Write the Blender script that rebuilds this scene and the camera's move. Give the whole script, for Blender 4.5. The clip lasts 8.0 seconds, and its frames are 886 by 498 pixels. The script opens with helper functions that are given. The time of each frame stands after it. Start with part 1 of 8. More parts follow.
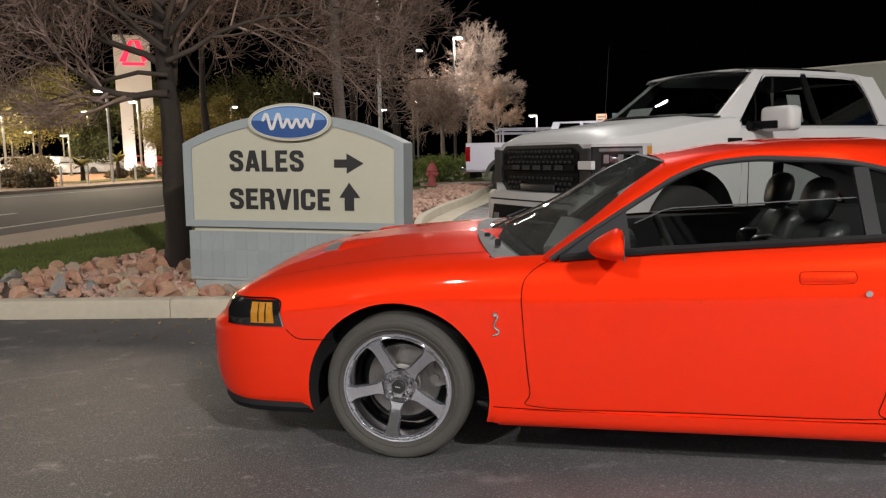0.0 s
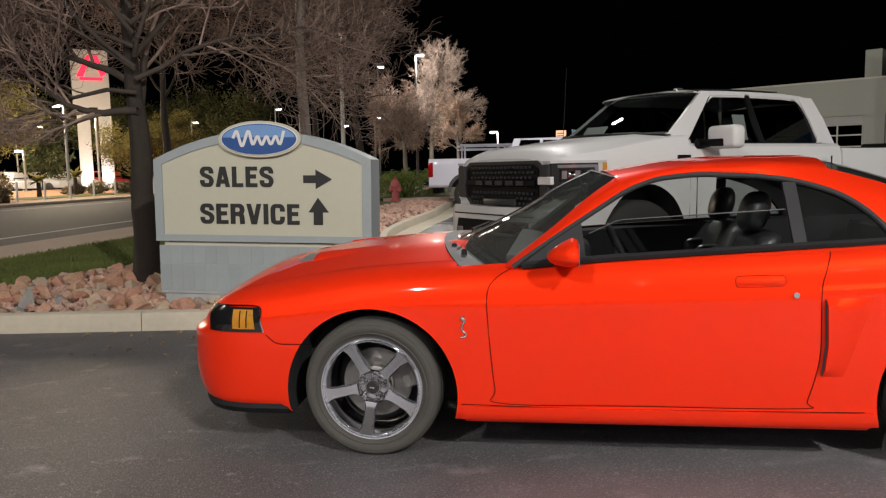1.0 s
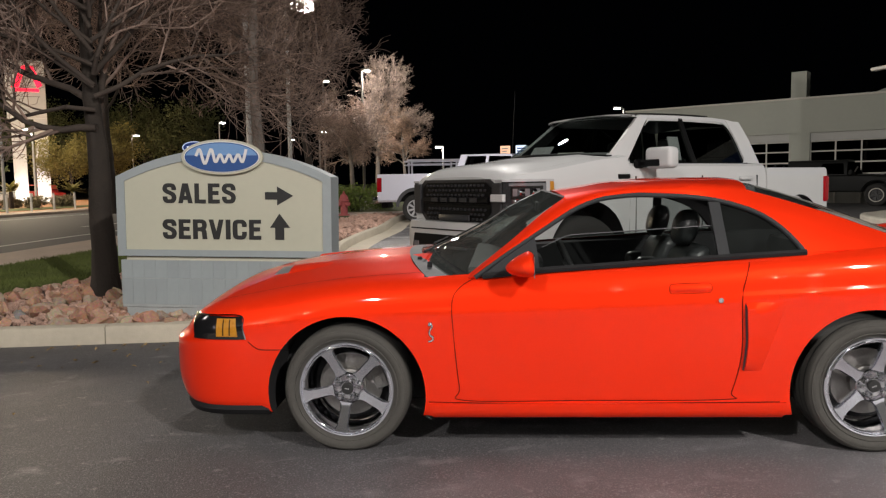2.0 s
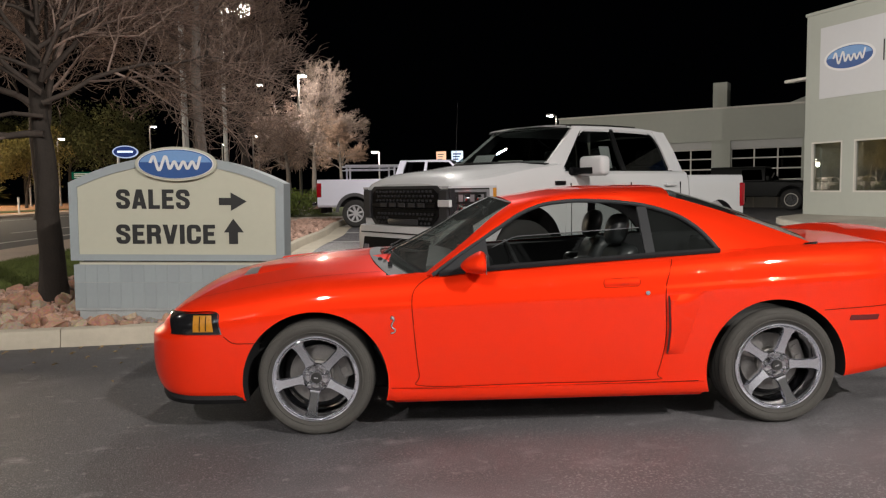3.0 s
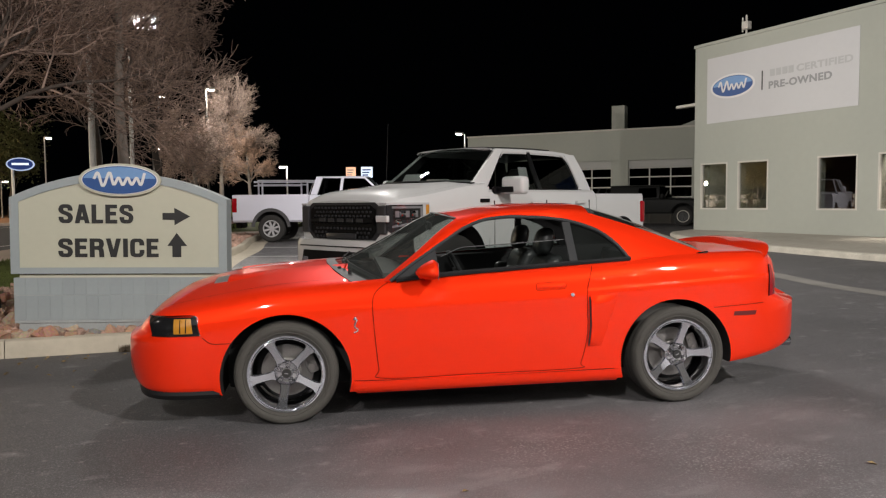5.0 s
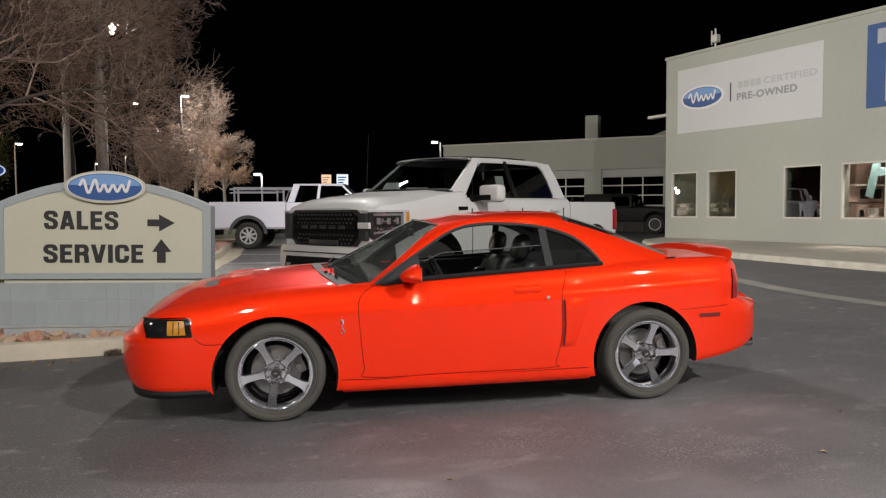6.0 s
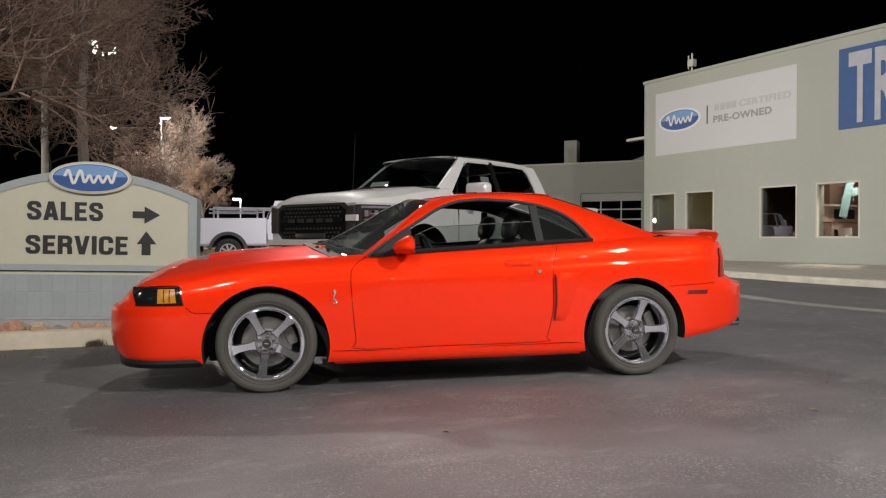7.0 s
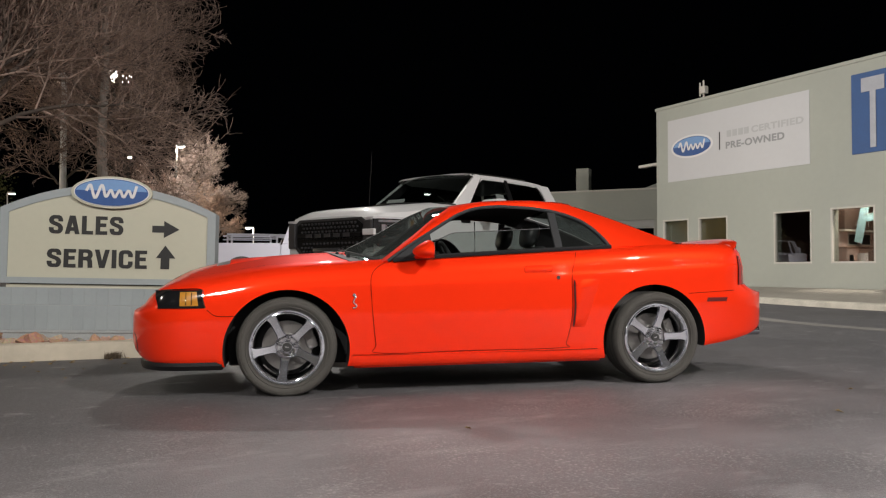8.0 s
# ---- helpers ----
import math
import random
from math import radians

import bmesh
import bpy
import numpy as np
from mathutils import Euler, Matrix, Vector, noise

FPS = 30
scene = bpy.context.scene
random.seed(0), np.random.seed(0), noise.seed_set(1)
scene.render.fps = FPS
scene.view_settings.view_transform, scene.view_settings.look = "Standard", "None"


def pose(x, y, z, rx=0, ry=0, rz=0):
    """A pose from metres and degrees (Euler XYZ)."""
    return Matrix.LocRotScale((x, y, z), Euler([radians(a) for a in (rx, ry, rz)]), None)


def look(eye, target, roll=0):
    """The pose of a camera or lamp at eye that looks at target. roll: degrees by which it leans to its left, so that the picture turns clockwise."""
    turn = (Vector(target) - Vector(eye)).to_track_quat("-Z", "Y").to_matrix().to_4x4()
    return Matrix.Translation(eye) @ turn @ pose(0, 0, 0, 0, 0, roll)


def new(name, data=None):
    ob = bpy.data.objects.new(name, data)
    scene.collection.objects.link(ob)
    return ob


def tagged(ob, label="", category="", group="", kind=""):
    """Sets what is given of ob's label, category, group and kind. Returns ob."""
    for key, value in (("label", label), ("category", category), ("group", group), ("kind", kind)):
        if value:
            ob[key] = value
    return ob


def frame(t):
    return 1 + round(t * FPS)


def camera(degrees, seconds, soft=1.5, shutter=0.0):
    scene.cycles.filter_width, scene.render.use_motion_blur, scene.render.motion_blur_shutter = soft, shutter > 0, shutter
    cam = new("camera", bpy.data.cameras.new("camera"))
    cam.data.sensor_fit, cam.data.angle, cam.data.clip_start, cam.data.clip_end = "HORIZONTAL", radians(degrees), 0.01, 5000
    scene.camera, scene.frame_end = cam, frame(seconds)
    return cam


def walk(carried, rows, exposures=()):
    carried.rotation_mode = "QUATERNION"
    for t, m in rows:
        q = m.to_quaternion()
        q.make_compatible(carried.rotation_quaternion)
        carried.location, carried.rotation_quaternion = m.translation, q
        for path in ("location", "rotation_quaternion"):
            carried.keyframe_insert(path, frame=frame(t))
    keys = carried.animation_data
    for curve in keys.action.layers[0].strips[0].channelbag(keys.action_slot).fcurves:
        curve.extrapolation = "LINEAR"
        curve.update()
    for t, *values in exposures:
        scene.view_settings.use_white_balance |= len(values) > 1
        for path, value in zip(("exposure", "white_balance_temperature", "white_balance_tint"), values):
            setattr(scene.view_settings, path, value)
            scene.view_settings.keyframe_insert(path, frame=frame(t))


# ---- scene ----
cam = camera(61.2, 8.0, soft=1.25)
PATH = [
    (0, (-0.206, 0.144, 1.317), (0.05, 2.111, 1.066), -1.1),
    (0.5, (-0.245, 0.06, 1.32), (0.057, 2.024, 1.088), -1.0),
    (1, (-0.278, -0.104, 1.321), (0.079, 1.853, 1.109), -1.1),
    (1.5, (-0.354, -0.267, 1.341), (0.068, 1.679, 1.153), -1.0),
    (3, (-0.699, -0.8, 1.37), (-0.032, 1.078, 1.203), -0.9),
    (3.5, (-0.815, -0.947, 1.385), (-0.08, 0.906, 1.223), -0.8),
    (4, (-0.971, -1.049, 1.389), (-0.171, 0.778, 1.235), -0.8),
    (4.5, (-1.101, -1.153, 1.388), (-0.245, 0.649, 1.246), -0.7),
    (6, (-1.366, -1.476, 1.387), (-0.407, 0.276, 1.278), -0.4),
    (6.5, (-1.423, -1.494, 1.237), (-0.436, 0.242, 1.142), -0.2),
    (7, (-1.47, -1.464, 0.999), (-0.459, 0.261, 0.971), -0.0),
    (7.5, (-1.514, -1.466, 0.845), (-0.513, 0.265, 0.877), 0.0),
    (8, (-1.533, -1.459, 0.826), (-0.548, 0.28, 0.88), 0.1),
]
walk(cam, [(t, look(eye, target, roll)) for t, eye, target, roll in PATH])

# ---- world and light ----
world = bpy.data.worlds.new("night")
scene.world = world
world.use_nodes = True
world.node_tree.nodes["Background"].inputs[0].default_value = (0.35, 0.42, 0.6, 1)
world.node_tree.nodes["Background"].inputs[1].default_value = 0.0008


def point_lamp(name, at, watts, size, colour):
    light = bpy.data.lights.new(name, "POINT")
    light.shadow_soft_size, light.energy, light.color = size, watts, colour
    ob = new(name, light)
    ob.location = at
    return ob


def area_lamp(name, eye, target, watts, size, colour=(1, 0.95, 0.90)):
    light = bpy.data.lights.new(name, "AREA")
    light.shape, light.size, light.energy, light.color = "DISK", size, watts, colour
    ob = new(name, light)
    ob.matrix_world = look(eye, target)
    return ob


# heads of the lot's lamp posts, behind and beside the camera
area_lamp("lot_lamp", (4.3, -8.6, 8.5), (1.5, 4, 0), 1650, 0.30)
area_lamp("lot_lamp", (-7.4, -7.0, 8.5), (0.8, 4, 0), 940, 0.30)
# added unseen lamp ahead of the camera, brightens the showroom wall
area_lamp("lot_lamp", (3.5, 13.0, 7.4), (12, 11.8, 0.3), 1350, 0.4)
# unseen lamps added beyond the edge of the view to brighten the road
for x, y, watts in ((-17.0, 12.0, 900), (-22.0, 25.0, 2300)):
    area_lamp("road_fill_lamp", (x, y, 9.0), (x + 1.5, y + 5, 0), watts, 0.5, (1, 0.88, 0.76))
# further lamp posts across the lot
for x, y, z in ((14, -15, 8.5), (-16, -13, 8.5), (3, -20, 9), (-5, -24, 9), (9, -25, 9), (-24, -5, 9), (22, -9, 9)):
    for d in (-0.7, 0.7):
        area_lamp("lot_lamp", (x + d, y - d * 0.3, z), (x * 0.5, y * 0.4, 0), 105, 0.17)

# ---- mesh helpers ----


def mesh_object(name, bm, material=None, parent=None, smooth=None):
    mesh = bpy.data.meshes.new(name)
    bm.normal_update()
    bm.to_mesh(mesh)
    bm.free()
    if material is not None:
        for m in (material if isinstance(material, (list, tuple)) else [material]):
            mesh.materials.append(m)
    if smooth:
        mesh.shade_smooth()
        mesh.set_sharp_from_angle(angle=radians(smooth))
    ob = new(name, mesh)
    if parent is not None:
        ob.parent = parent
    return ob


def part(name, bm, material, parent, label="", smooth=35):
    ob = mesh_object(name, bm, material, parent, smooth)
    return tagged(ob, label)


def thing(name, m, label, category, group="", kind=""):
    ob = new(name)
    ob.empty_display_size = 0.1
    ob.matrix_world = m
    return tagged(ob, label, category, group, kind)


def box(x0, y0, z0, x1, y1, z1, bevel=0.0, segments=1, bm=None):
    bm2 = bmesh.new()
    bmesh.ops.create_cube(bm2, size=1)
    for v in bm2.verts:
        v.co = Vector(((x0 + x1) / 2 + v.co.x * (x1 - x0), (y0 + y1) / 2 + v.co.y * (y1 - y0), (z0 + z1) / 2 + v.co.z * (z1 - z0)))
    if bevel:
        bmesh.ops.bevel(bm2, geom=list(bm2.edges), offset=bevel, segments=segments, affect="EDGES", profile=0.5)
    return merge(bm, bm2)


def merge(bm, other, m=None):
    if m is not None:
        bmesh.ops.transform(other, matrix=m, verts=other.verts)
    if bm is None:
        return other
    mesh = bpy.data.meshes.new("tmp")
    other.to_mesh(mesh)
    other.free()
    bm.from_mesh(mesh)
    bpy.data.meshes.remove(mesh)
    return bm


def tube(p, q, r0, r1=None, n=12, bm=None, caps=True):
    """A tapered cylinder from p to q."""
    r1 = r0 if r1 is None else r1
    p, q = Vector(p), Vector(q)
    bm2 = bmesh.new()
    bmesh.ops.create_cone(bm2, cap_ends=caps, segments=n, radius1=r0, radius2=r1, depth=(q - p).length)
    m = Matrix.Translation((p + q) / 2) @ (q - p).to_track_quat("Z", "Y").to_matrix().to_4x4()
    return merge(bm, bm2, m)


def revolve(profile, n=32, axis="Z", bm=None, closed=False):
    """A turned shape: profile of (radius, height) round z (or another axis)."""
    bm2 = bmesh.new()
    rings = []
    for r, h in profile:
        if r < 1e-5:
            rings.append([bm2.verts.new((0, 0, h))])
        else:
            rings.append([bm2.verts.new((r * math.cos(2 * math.pi * i / n), r * math.sin(2 * math.pi * i / n), h)) for i in range(n)])
    pairs = list(zip(rings, rings[1:])) + ([(rings[-1], rings[0])] if closed else [])
    for a, b in pairs:
        for i in range(n):
            j = (i + 1) % n
            if len(a) == 1 and len(b) > 1:
                bm2.faces.new((a[0], b[j], b[i]))
            elif len(b) == 1 and len(a) > 1:
                bm2.faces.new((a[i], a[j], b[0]))
            elif len(a) > 1:
                bm2.faces.new((a[i], a[j], b[j], b[i]))
    bmesh.ops.recalc_face_normals(bm2, faces=bm2.faces)
    m = {"Z": None, "Y": Matrix.Rotation(radians(90), 4, "X"), "X": Matrix.Rotation(radians(90), 4, "Y")}[axis]
    return merge(bm, bm2, m)


def grid(rows, bm=None, close_u=False, close_v=False):
    """A sheet of faces through rows of points."""
    bm2 = bmesh.new()
    vs = [[bm2.verts.new(p) for p in row] for row in rows]
    R, K = len(vs), len(vs[0])
    for i in range(R if close_u else R - 1):
        for j in range(K if close_v else K - 1):
            q = [vs[i][j], vs[i][(j + 1) % K], vs[(i + 1) % R][(j + 1) % K], vs[(i + 1) % R][j]]
            try:
                bm2.faces.new(q)
            except ValueError:
                pass
    return merge(bm, bm2)


def prism(outline, z0, z1, bm=None, bevel=0.0):
    """A flat outline in x and y, raised from z0 to z1."""
    bm2 = bmesh.new()
    f = bm2.faces.new([bm2.verts.new((x, y, z0)) for x, y in outline])
    out = bmesh.ops.extrude_face_region(bm2, geom=[f])
    for v in [g for g in out["geom"] if isinstance(g, bmesh.types.BMVert)]:
        v.co.z = z1
    bmesh.ops.recalc_face_normals(bm2, faces=bm2.faces)
    if bevel:
        bmesh.ops.bevel(bm2, geom=[e for e in bm2.edges if e.is_manifold and e.calc_face_angle(0) > 0.6], offset=bevel, segments=1, affect="EDGES")
    return merge(bm, bm2)


def solid(bm, thickness):
    bmesh.ops.recalc_face_normals(bm, faces=bm.faces)
    bmesh.ops.solidify(bm, geom=list(bm.faces), thickness=thickness)
    return bm


def smooth_curve(keys):
    """A smooth function through (x, value) pairs (monotone slopes)."""
    xs = np.array([k[0] for k in keys], float)
    vs = np.array([k[1] for k in keys], float)
    d = np.diff(vs) / np.diff(xs)
    m = np.concatenate([[d[0]], [0 if a * b <= 0 else 2 * a * b / (a + b) for a, b in zip(d, d[1:])], [d[-1]]])

    def f(x):
        i = int(np.clip(np.searchsorted(xs, x) - 1, 0, len(xs) - 2))
        h = xs[i + 1] - xs[i]
        t = min(max((x - xs[i]) / h, 0), 1)
        return float((2 * t**3 - 3 * t**2 + 1) * vs[i] + (t**3 - 2 * t**2 + t) * h * m[i] + (-2 * t**3 + 3 * t**2) * vs[i + 1] + (t**3 - t**2) * h * m[i + 1])
    return f


def spline(points, n):
    """n points along a Catmull-Rom curve through the given ones."""
    p = [np.array(q, float) for q in points]
    p = [2 * p[0] - p[1]] + p + [2 * p[-1] - p[-2]]
    out = []
    k = len(p) - 3
    for i in range(n):
        s = i / (n - 1) * k
        j = min(int(s), k - 1)
        t = s - j
        a, b, c, d = p[j:j + 4]
        out.append(0.5 * ((2 * b) + (c - a) * t + (2 * a - 5 * b + 4 * c - d) * t * t + (3 * b - a - 3 * c + d) * t**3))
    return out


def cut(ob, cutters):
    """Cuts shapes out of a closed mesh for good."""
    for c in cutters:
        mod = ob.modifiers.new("cut", "BOOLEAN")
        mod.operation, mod.solver, mod.object = "DIFFERENCE", "EXACT", c
    mesh = bpy.data.meshes.new_from_object(ob.evaluated_get(bpy.context.evaluated_depsgraph_get()))
    ob.modifiers.clear()
    old = ob.data
    ob.data = mesh
    bpy.data.meshes.remove(old)
    for c in cutters:
        old = c.data
        bpy.data.objects.remove(c)
        bpy.data.meshes.remove(old)


YK = [-60, -8, -1.5, 3.3, 6.5, 9, 14, 20, 40, 900]
ZK = [0.25, 0.25, 0.12, 0.0, -0.08, -0.07, 0.02, 0.15, 0.25, 0.25]


def ground_height(y):
    """The lot dips towards the kerb and rises gently beyond it."""
    return float(np.mean([np.interp(y + d, YK, ZK) for d in np.linspace(-1.2, 1.2, 7)]))


H = ground_height


# ---- materials ----
def material(name, colour, rough=0.6, metal=0.0, noise_scale=0.0, amount=0.2, bump=0.0, bump_scale=None, fine=0.0, coat=0.0, spec=0.5, emission=None, strength=0.0, rnd=0.0, alpha=None, transmission=0.0, ior=1.45):
    """A plain surface whose colour wanders at two scales, with a fine relief."""
    m = bpy.data.materials.new(name)
    m.use_nodes = True
    nt = m.node_tree
    b = nt.nodes["Principled BSDF"]
    b.inputs["Base Color"].default_value = (*colour, 1)
    b.inputs["Roughness"].default_value = rough
    b.inputs["Metallic"].default_value = metal
    b.inputs["Coat Weight"].default_value = coat
    b.inputs["Coat Roughness"].default_value = 0.03
    b.inputs["Specular IOR Level"].default_value = spec
    b.inputs["Transmission Weight"].default_value = transmission
    b.inputs["IOR"].default_value = ior
    if emission:
        b.inputs["Emission Color"].default_value = (*emission, 1)
        b.inputs["Emission Strength"].default_value = strength
    L = nt.links.new
    value = None
    if noise_scale:
        tc = nt.nodes.new("ShaderNodeTexCoord")
        n1, n2 = nt.nodes.new("ShaderNodeTexNoise"), nt.nodes.new("ShaderNodeTexNoise")
        for n, s in ((n1, noise_scale), (n2, noise_scale * 11)):
            n.inputs["Scale"].default_value, n.inputs["Detail"].default_value = s, 6
            L(tc.outputs["Object"], n.inputs["Vector"])
        mixn = nt.nodes.new("ShaderNodeMix")
        mixn.inputs[0].default_value = 0.4
        L(n1.outputs["Fac"], mixn.inputs[2])
        L(n2.outputs["Fac"], mixn.inputs[3])
        value = mixn.outputs[0]
    if rnd:
        oi = nt.nodes.new("ShaderNodeObjectInfo")
        if value is None:
            value = oi.outputs["Random"]
        else:
            mr = nt.nodes.new("ShaderNodeMix")
            mr.inputs[0].default_value = rnd
            L(value, mr.inputs[2])
            L(oi.outputs["Random"], mr.inputs[3])
            value = mr.outputs[0]
    if value is not None:
        mp = nt.nodes.new("ShaderNodeMapRange")
        mp.inputs["From Min"].default_value, mp.inputs["From Max"].default_value = 0.28, 0.72
        mp.inputs["To Min"].default_value, mp.inputs["To Max"].default_value = 1 - amount, 1 + amount
        L(value, mp.inputs["Value"])
        mul = nt.nodes.new("ShaderNodeMix")
        mul.data_type, mul.blend_type = "RGBA", "MULTIPLY"
        mul.inputs[0].default_value = 1
        mul.inputs[6].default_value = (*colour, 1)
        L(mp.outputs[0], mul.inputs[7])
        L(mul.outputs[2], b.inputs["Base Color"])
        rr = nt.nodes.new("ShaderNodeMapRange")
        rr.inputs["From Min"].default_value, rr.inputs["From Max"].default_value = 0.25, 0.75
        rr.inputs["To Min"].default_value, rr.inputs["To Max"].default_value = max(0, rough - 0.08), min(1, rough + 0.08)
        L(value, rr.inputs["Value"])
        L(rr.outputs[0], b.inputs["Roughness"])
    if bump:
        tc2 = nt.nodes.new("ShaderNodeTexCoord")
        nb = nt.nodes.new("ShaderNodeTexNoise")
        nb.inputs["Scale"].default_value, nb.inputs["Detail"].default_value = bump_scale or 60, 5
        L(tc2.outputs["Object"], nb.inputs["Vector"])
        bp = nt.nodes.new("ShaderNodeBump")
        bp.inputs["Strength"].default_value, bp.inputs["Distance"].default_value = bump, 0.01
        L(nb.outputs["Fac"], bp.inputs["Height"])
        L(bp.outputs[0], b.inputs["Normal"])
    return m


def glow(name, colour, strength):
    m = bpy.data.materials.new(name)
    m.use_nodes = True
    nt = m.node_tree
    nt.nodes.clear()
    e, o = nt.nodes.new("ShaderNodeEmission"), nt.nodes.new("ShaderNodeOutputMaterial")
    e.inputs[0].default_value, e.inputs[1].default_value = (*colour, 1), strength
    nt.links.new(e.outputs[0], o.inputs[0])
    return m


def glass(name, tint=(0.75, 0.8, 0.8), rough=0.0, see=0.75, gloss=0.06, edge=1.0, haze=0.0):
    """Thin pane: clear tinted see-through with a mirror-like coat."""
    m = bpy.data.materials.new(name)
    m.use_nodes = True
    nt = m.node_tree
    nt.nodes.clear()
    t, g, o = nt.nodes.new("ShaderNodeBsdfTransparent"), nt.nodes.new("ShaderNodeBsdfGlossy"), nt.nodes.new("ShaderNodeOutputMaterial")
    t.inputs[0].default_value = (*[c * see for c in tint], 1)
    g.inputs["Roughness"].default_value = rough
    lw, pw, mp, mx = nt.nodes.new("ShaderNodeLayerWeight"), nt.nodes.new("ShaderNodeMath"), nt.nodes.new("ShaderNodeMapRange"), nt.nodes.new("ShaderNodeMixShader")
    lw.inputs[0].default_value = 0.5
    pw.operation = "POWER"
    pw.inputs[1].default_value = 5.0
    mp.inputs["To Min"].default_value, mp.inputs["To Max"].default_value = gloss, edge
    nt.links.new(lw.outputs["Facing"], pw.inputs[0])
    nt.links.new(pw.outputs[0], mp.inputs["Value"])
    nt.links.new(mp.outputs[0], mx.inputs[0])
    nt.links.new(t.outputs[0], mx.inputs[1])
    nt.links.new(g.outputs[0], mx.inputs[2])
    nt.links.new(mx.outputs[0], o.inputs[0])
    if haze:
        # a thin patchy grey film under the gloss, a pale reflection put in as colour
        df, dm, nz, mr = (nt.nodes.new(k) for k in ("ShaderNodeBsdfDiffuse", "ShaderNodeMixShader", "ShaderNodeTexNoise", "ShaderNodeMapRange"))
        df.inputs[0].default_value = (0.42, 0.46, 0.44, 1)
        nz.inputs["Scale"].default_value, nz.inputs["Detail"].default_value = 3.0, 5
        mr.inputs["To Min"].default_value, mr.inputs["To Max"].default_value = haze * 0.6, haze * 1.4
        nt.links.new(nz.outputs["Fac"], mr.inputs["Value"])
        nt.links.new(mr.outputs[0], dm.inputs[0])
        nt.links.new(mx.outputs[0], dm.inputs[1])
        nt.links.new(df.outputs[0], dm.inputs[2])
        nt.links.new(dm.outputs[0], o.inputs[0])
    return m


def worn_asphalt(name, colour):
    """Sealed asphalt: broad patches, pale aggregate specks, scuffed dusty smears."""
    m = material(name, colour, 0.54, noise_scale=0.45, amount=0.2, spec=0.33, bump=0.7, bump_scale=130)
    nt = m.node_tree
    b = nt.nodes["Principled BSDF"]
    L = nt.links.new
    base = b.inputs["Base Color"].links[0].from_socket
    tc, mp = nt.nodes.new("ShaderNodeTexCoord"), nt.nodes.new("ShaderNodeMapping")
    mp.inputs["Scale"].default_value = (1.1, 1.7, 1)
    mp.inputs["Rotation"].default_value = (0, 0, 0.5)
    L(tc.outputs["Object"], mp.inputs["Vector"])

    def layer(under, vector, scale, lo, hi, strength, tint, detail=6):
        n, r, x = nt.nodes.new("ShaderNodeTexNoise"), nt.nodes.new("ShaderNodeMapRange"), nt.nodes.new("ShaderNodeMix")
        n.inputs["Scale"].default_value, n.inputs["Detail"].default_value = scale, detail
        L(vector, n.inputs["Vector"])
        r.inputs["From Min"].default_value, r.inputs["From Max"].default_value = lo, hi
        r.inputs["To Max"].default_value = strength
        L(n.outputs["Fac"], r.inputs["Value"])
        x.data_type = "RGBA"
        L(r.outputs[0], x.inputs[0])
        L(under, x.inputs[6])
        x.inputs[7].default_value = (*tint, 1)
        return x.outputs[2]
    c = layer(base, tc.outputs["Object"], 110, 0.55, 0.68, 0.6, (0.31, 0.31, 0.32), 2)
    c = layer(c, tc.outputs["Object"], 13, 0.66, 0.72, 0.45, (0.34, 0.33, 0.32), 5)
    c = layer(c, mp.outputs[0], 0.9, 0.55, 0.72, 0.35, (0.22, 0.21, 0.22), 9)
    c = layer(c, mp.outputs[0], 3.1, 0.60, 0.74, 0.45, (0.34, 0.33, 0.33), 12)
    c = layer(c, tc.outputs["Object"], 0.35, 0.54, 0.66, 0.2, (0.045, 0.045, 0.05), 4)
    c = layer(c, tc.outputs["Object"], 60, 0.60, 0.70, 0.55, (0.03, 0.03, 0.032), 3)
    # long pale tyre scuffs, partly light thrown off the car put into the colour
    ms = nt.nodes.new("ShaderNodeMapping")
    ms.inputs["Scale"].default_value = (1.1, 2.6, 1)
    ms.inputs["Rotation"].default_value = (0, 0, -0.62)
    L(tc.outputs["Object"], ms.inputs["Vector"])
    scuffed = layer(c, tc.outputs["Object"], 0.8, 0.2, 0.7, 0.85, (0.27, 0.252, 0.264), 8)
    scuffed = layer(scuffed, ms.outputs[0], 1.6, 0.57, 0.74, 0.42, (0.40, 0.38, 0.39), 10)
    # worn-out spots where the pale aggregate shows
    flecks = layer(scuffed, tc.outputs["Object"], 62, 0.56, 0.64, 0.62, (0.48, 0.46, 0.455), 3)
    spots, sm, sx = nt.nodes.new("ShaderNodeTexNoise"), nt.nodes.new("ShaderNodeMapRange"), nt.nodes.new("ShaderNodeMix")
    spots.inputs["Scale"].default_value, spots.inputs["Detail"].default_value = 1.1, 6
    L(tc.outputs["Object"], spots.inputs["Vector"])
    sm.inputs["From Min"].default_value, sm.inputs["From Max"].default_value = 0.44, 0.62
    L(spots.outputs["Fac"], sm.inputs["Value"])
    sx.data_type = "RGBA"
    L(sm.outputs[0], sx.inputs[0])
    L(scuffed, sx.inputs[6])
    L(flecks, sx.inputs[7])
    scuffed = sx.outputs[2]
    # the ground past the parked car takes the paler scuffed mix, its edge ragged
    ml, xyz = nt.nodes.new("ShaderNodeMapping"), nt.nodes.new("ShaderNodeSeparateXYZ")
    ml.inputs["Rotation"].default_value = (0, 0, math.radians(-10))
    L(tc.outputs["Object"], ml.inputs["Vector"])
    L(ml.outputs[0], xyz.inputs[0])
    ns, ad, lane, mx = (nt.nodes.new(k) for k in ("ShaderNodeTexNoise", "ShaderNodeMath", "ShaderNodeMapRange", "ShaderNodeMix"))
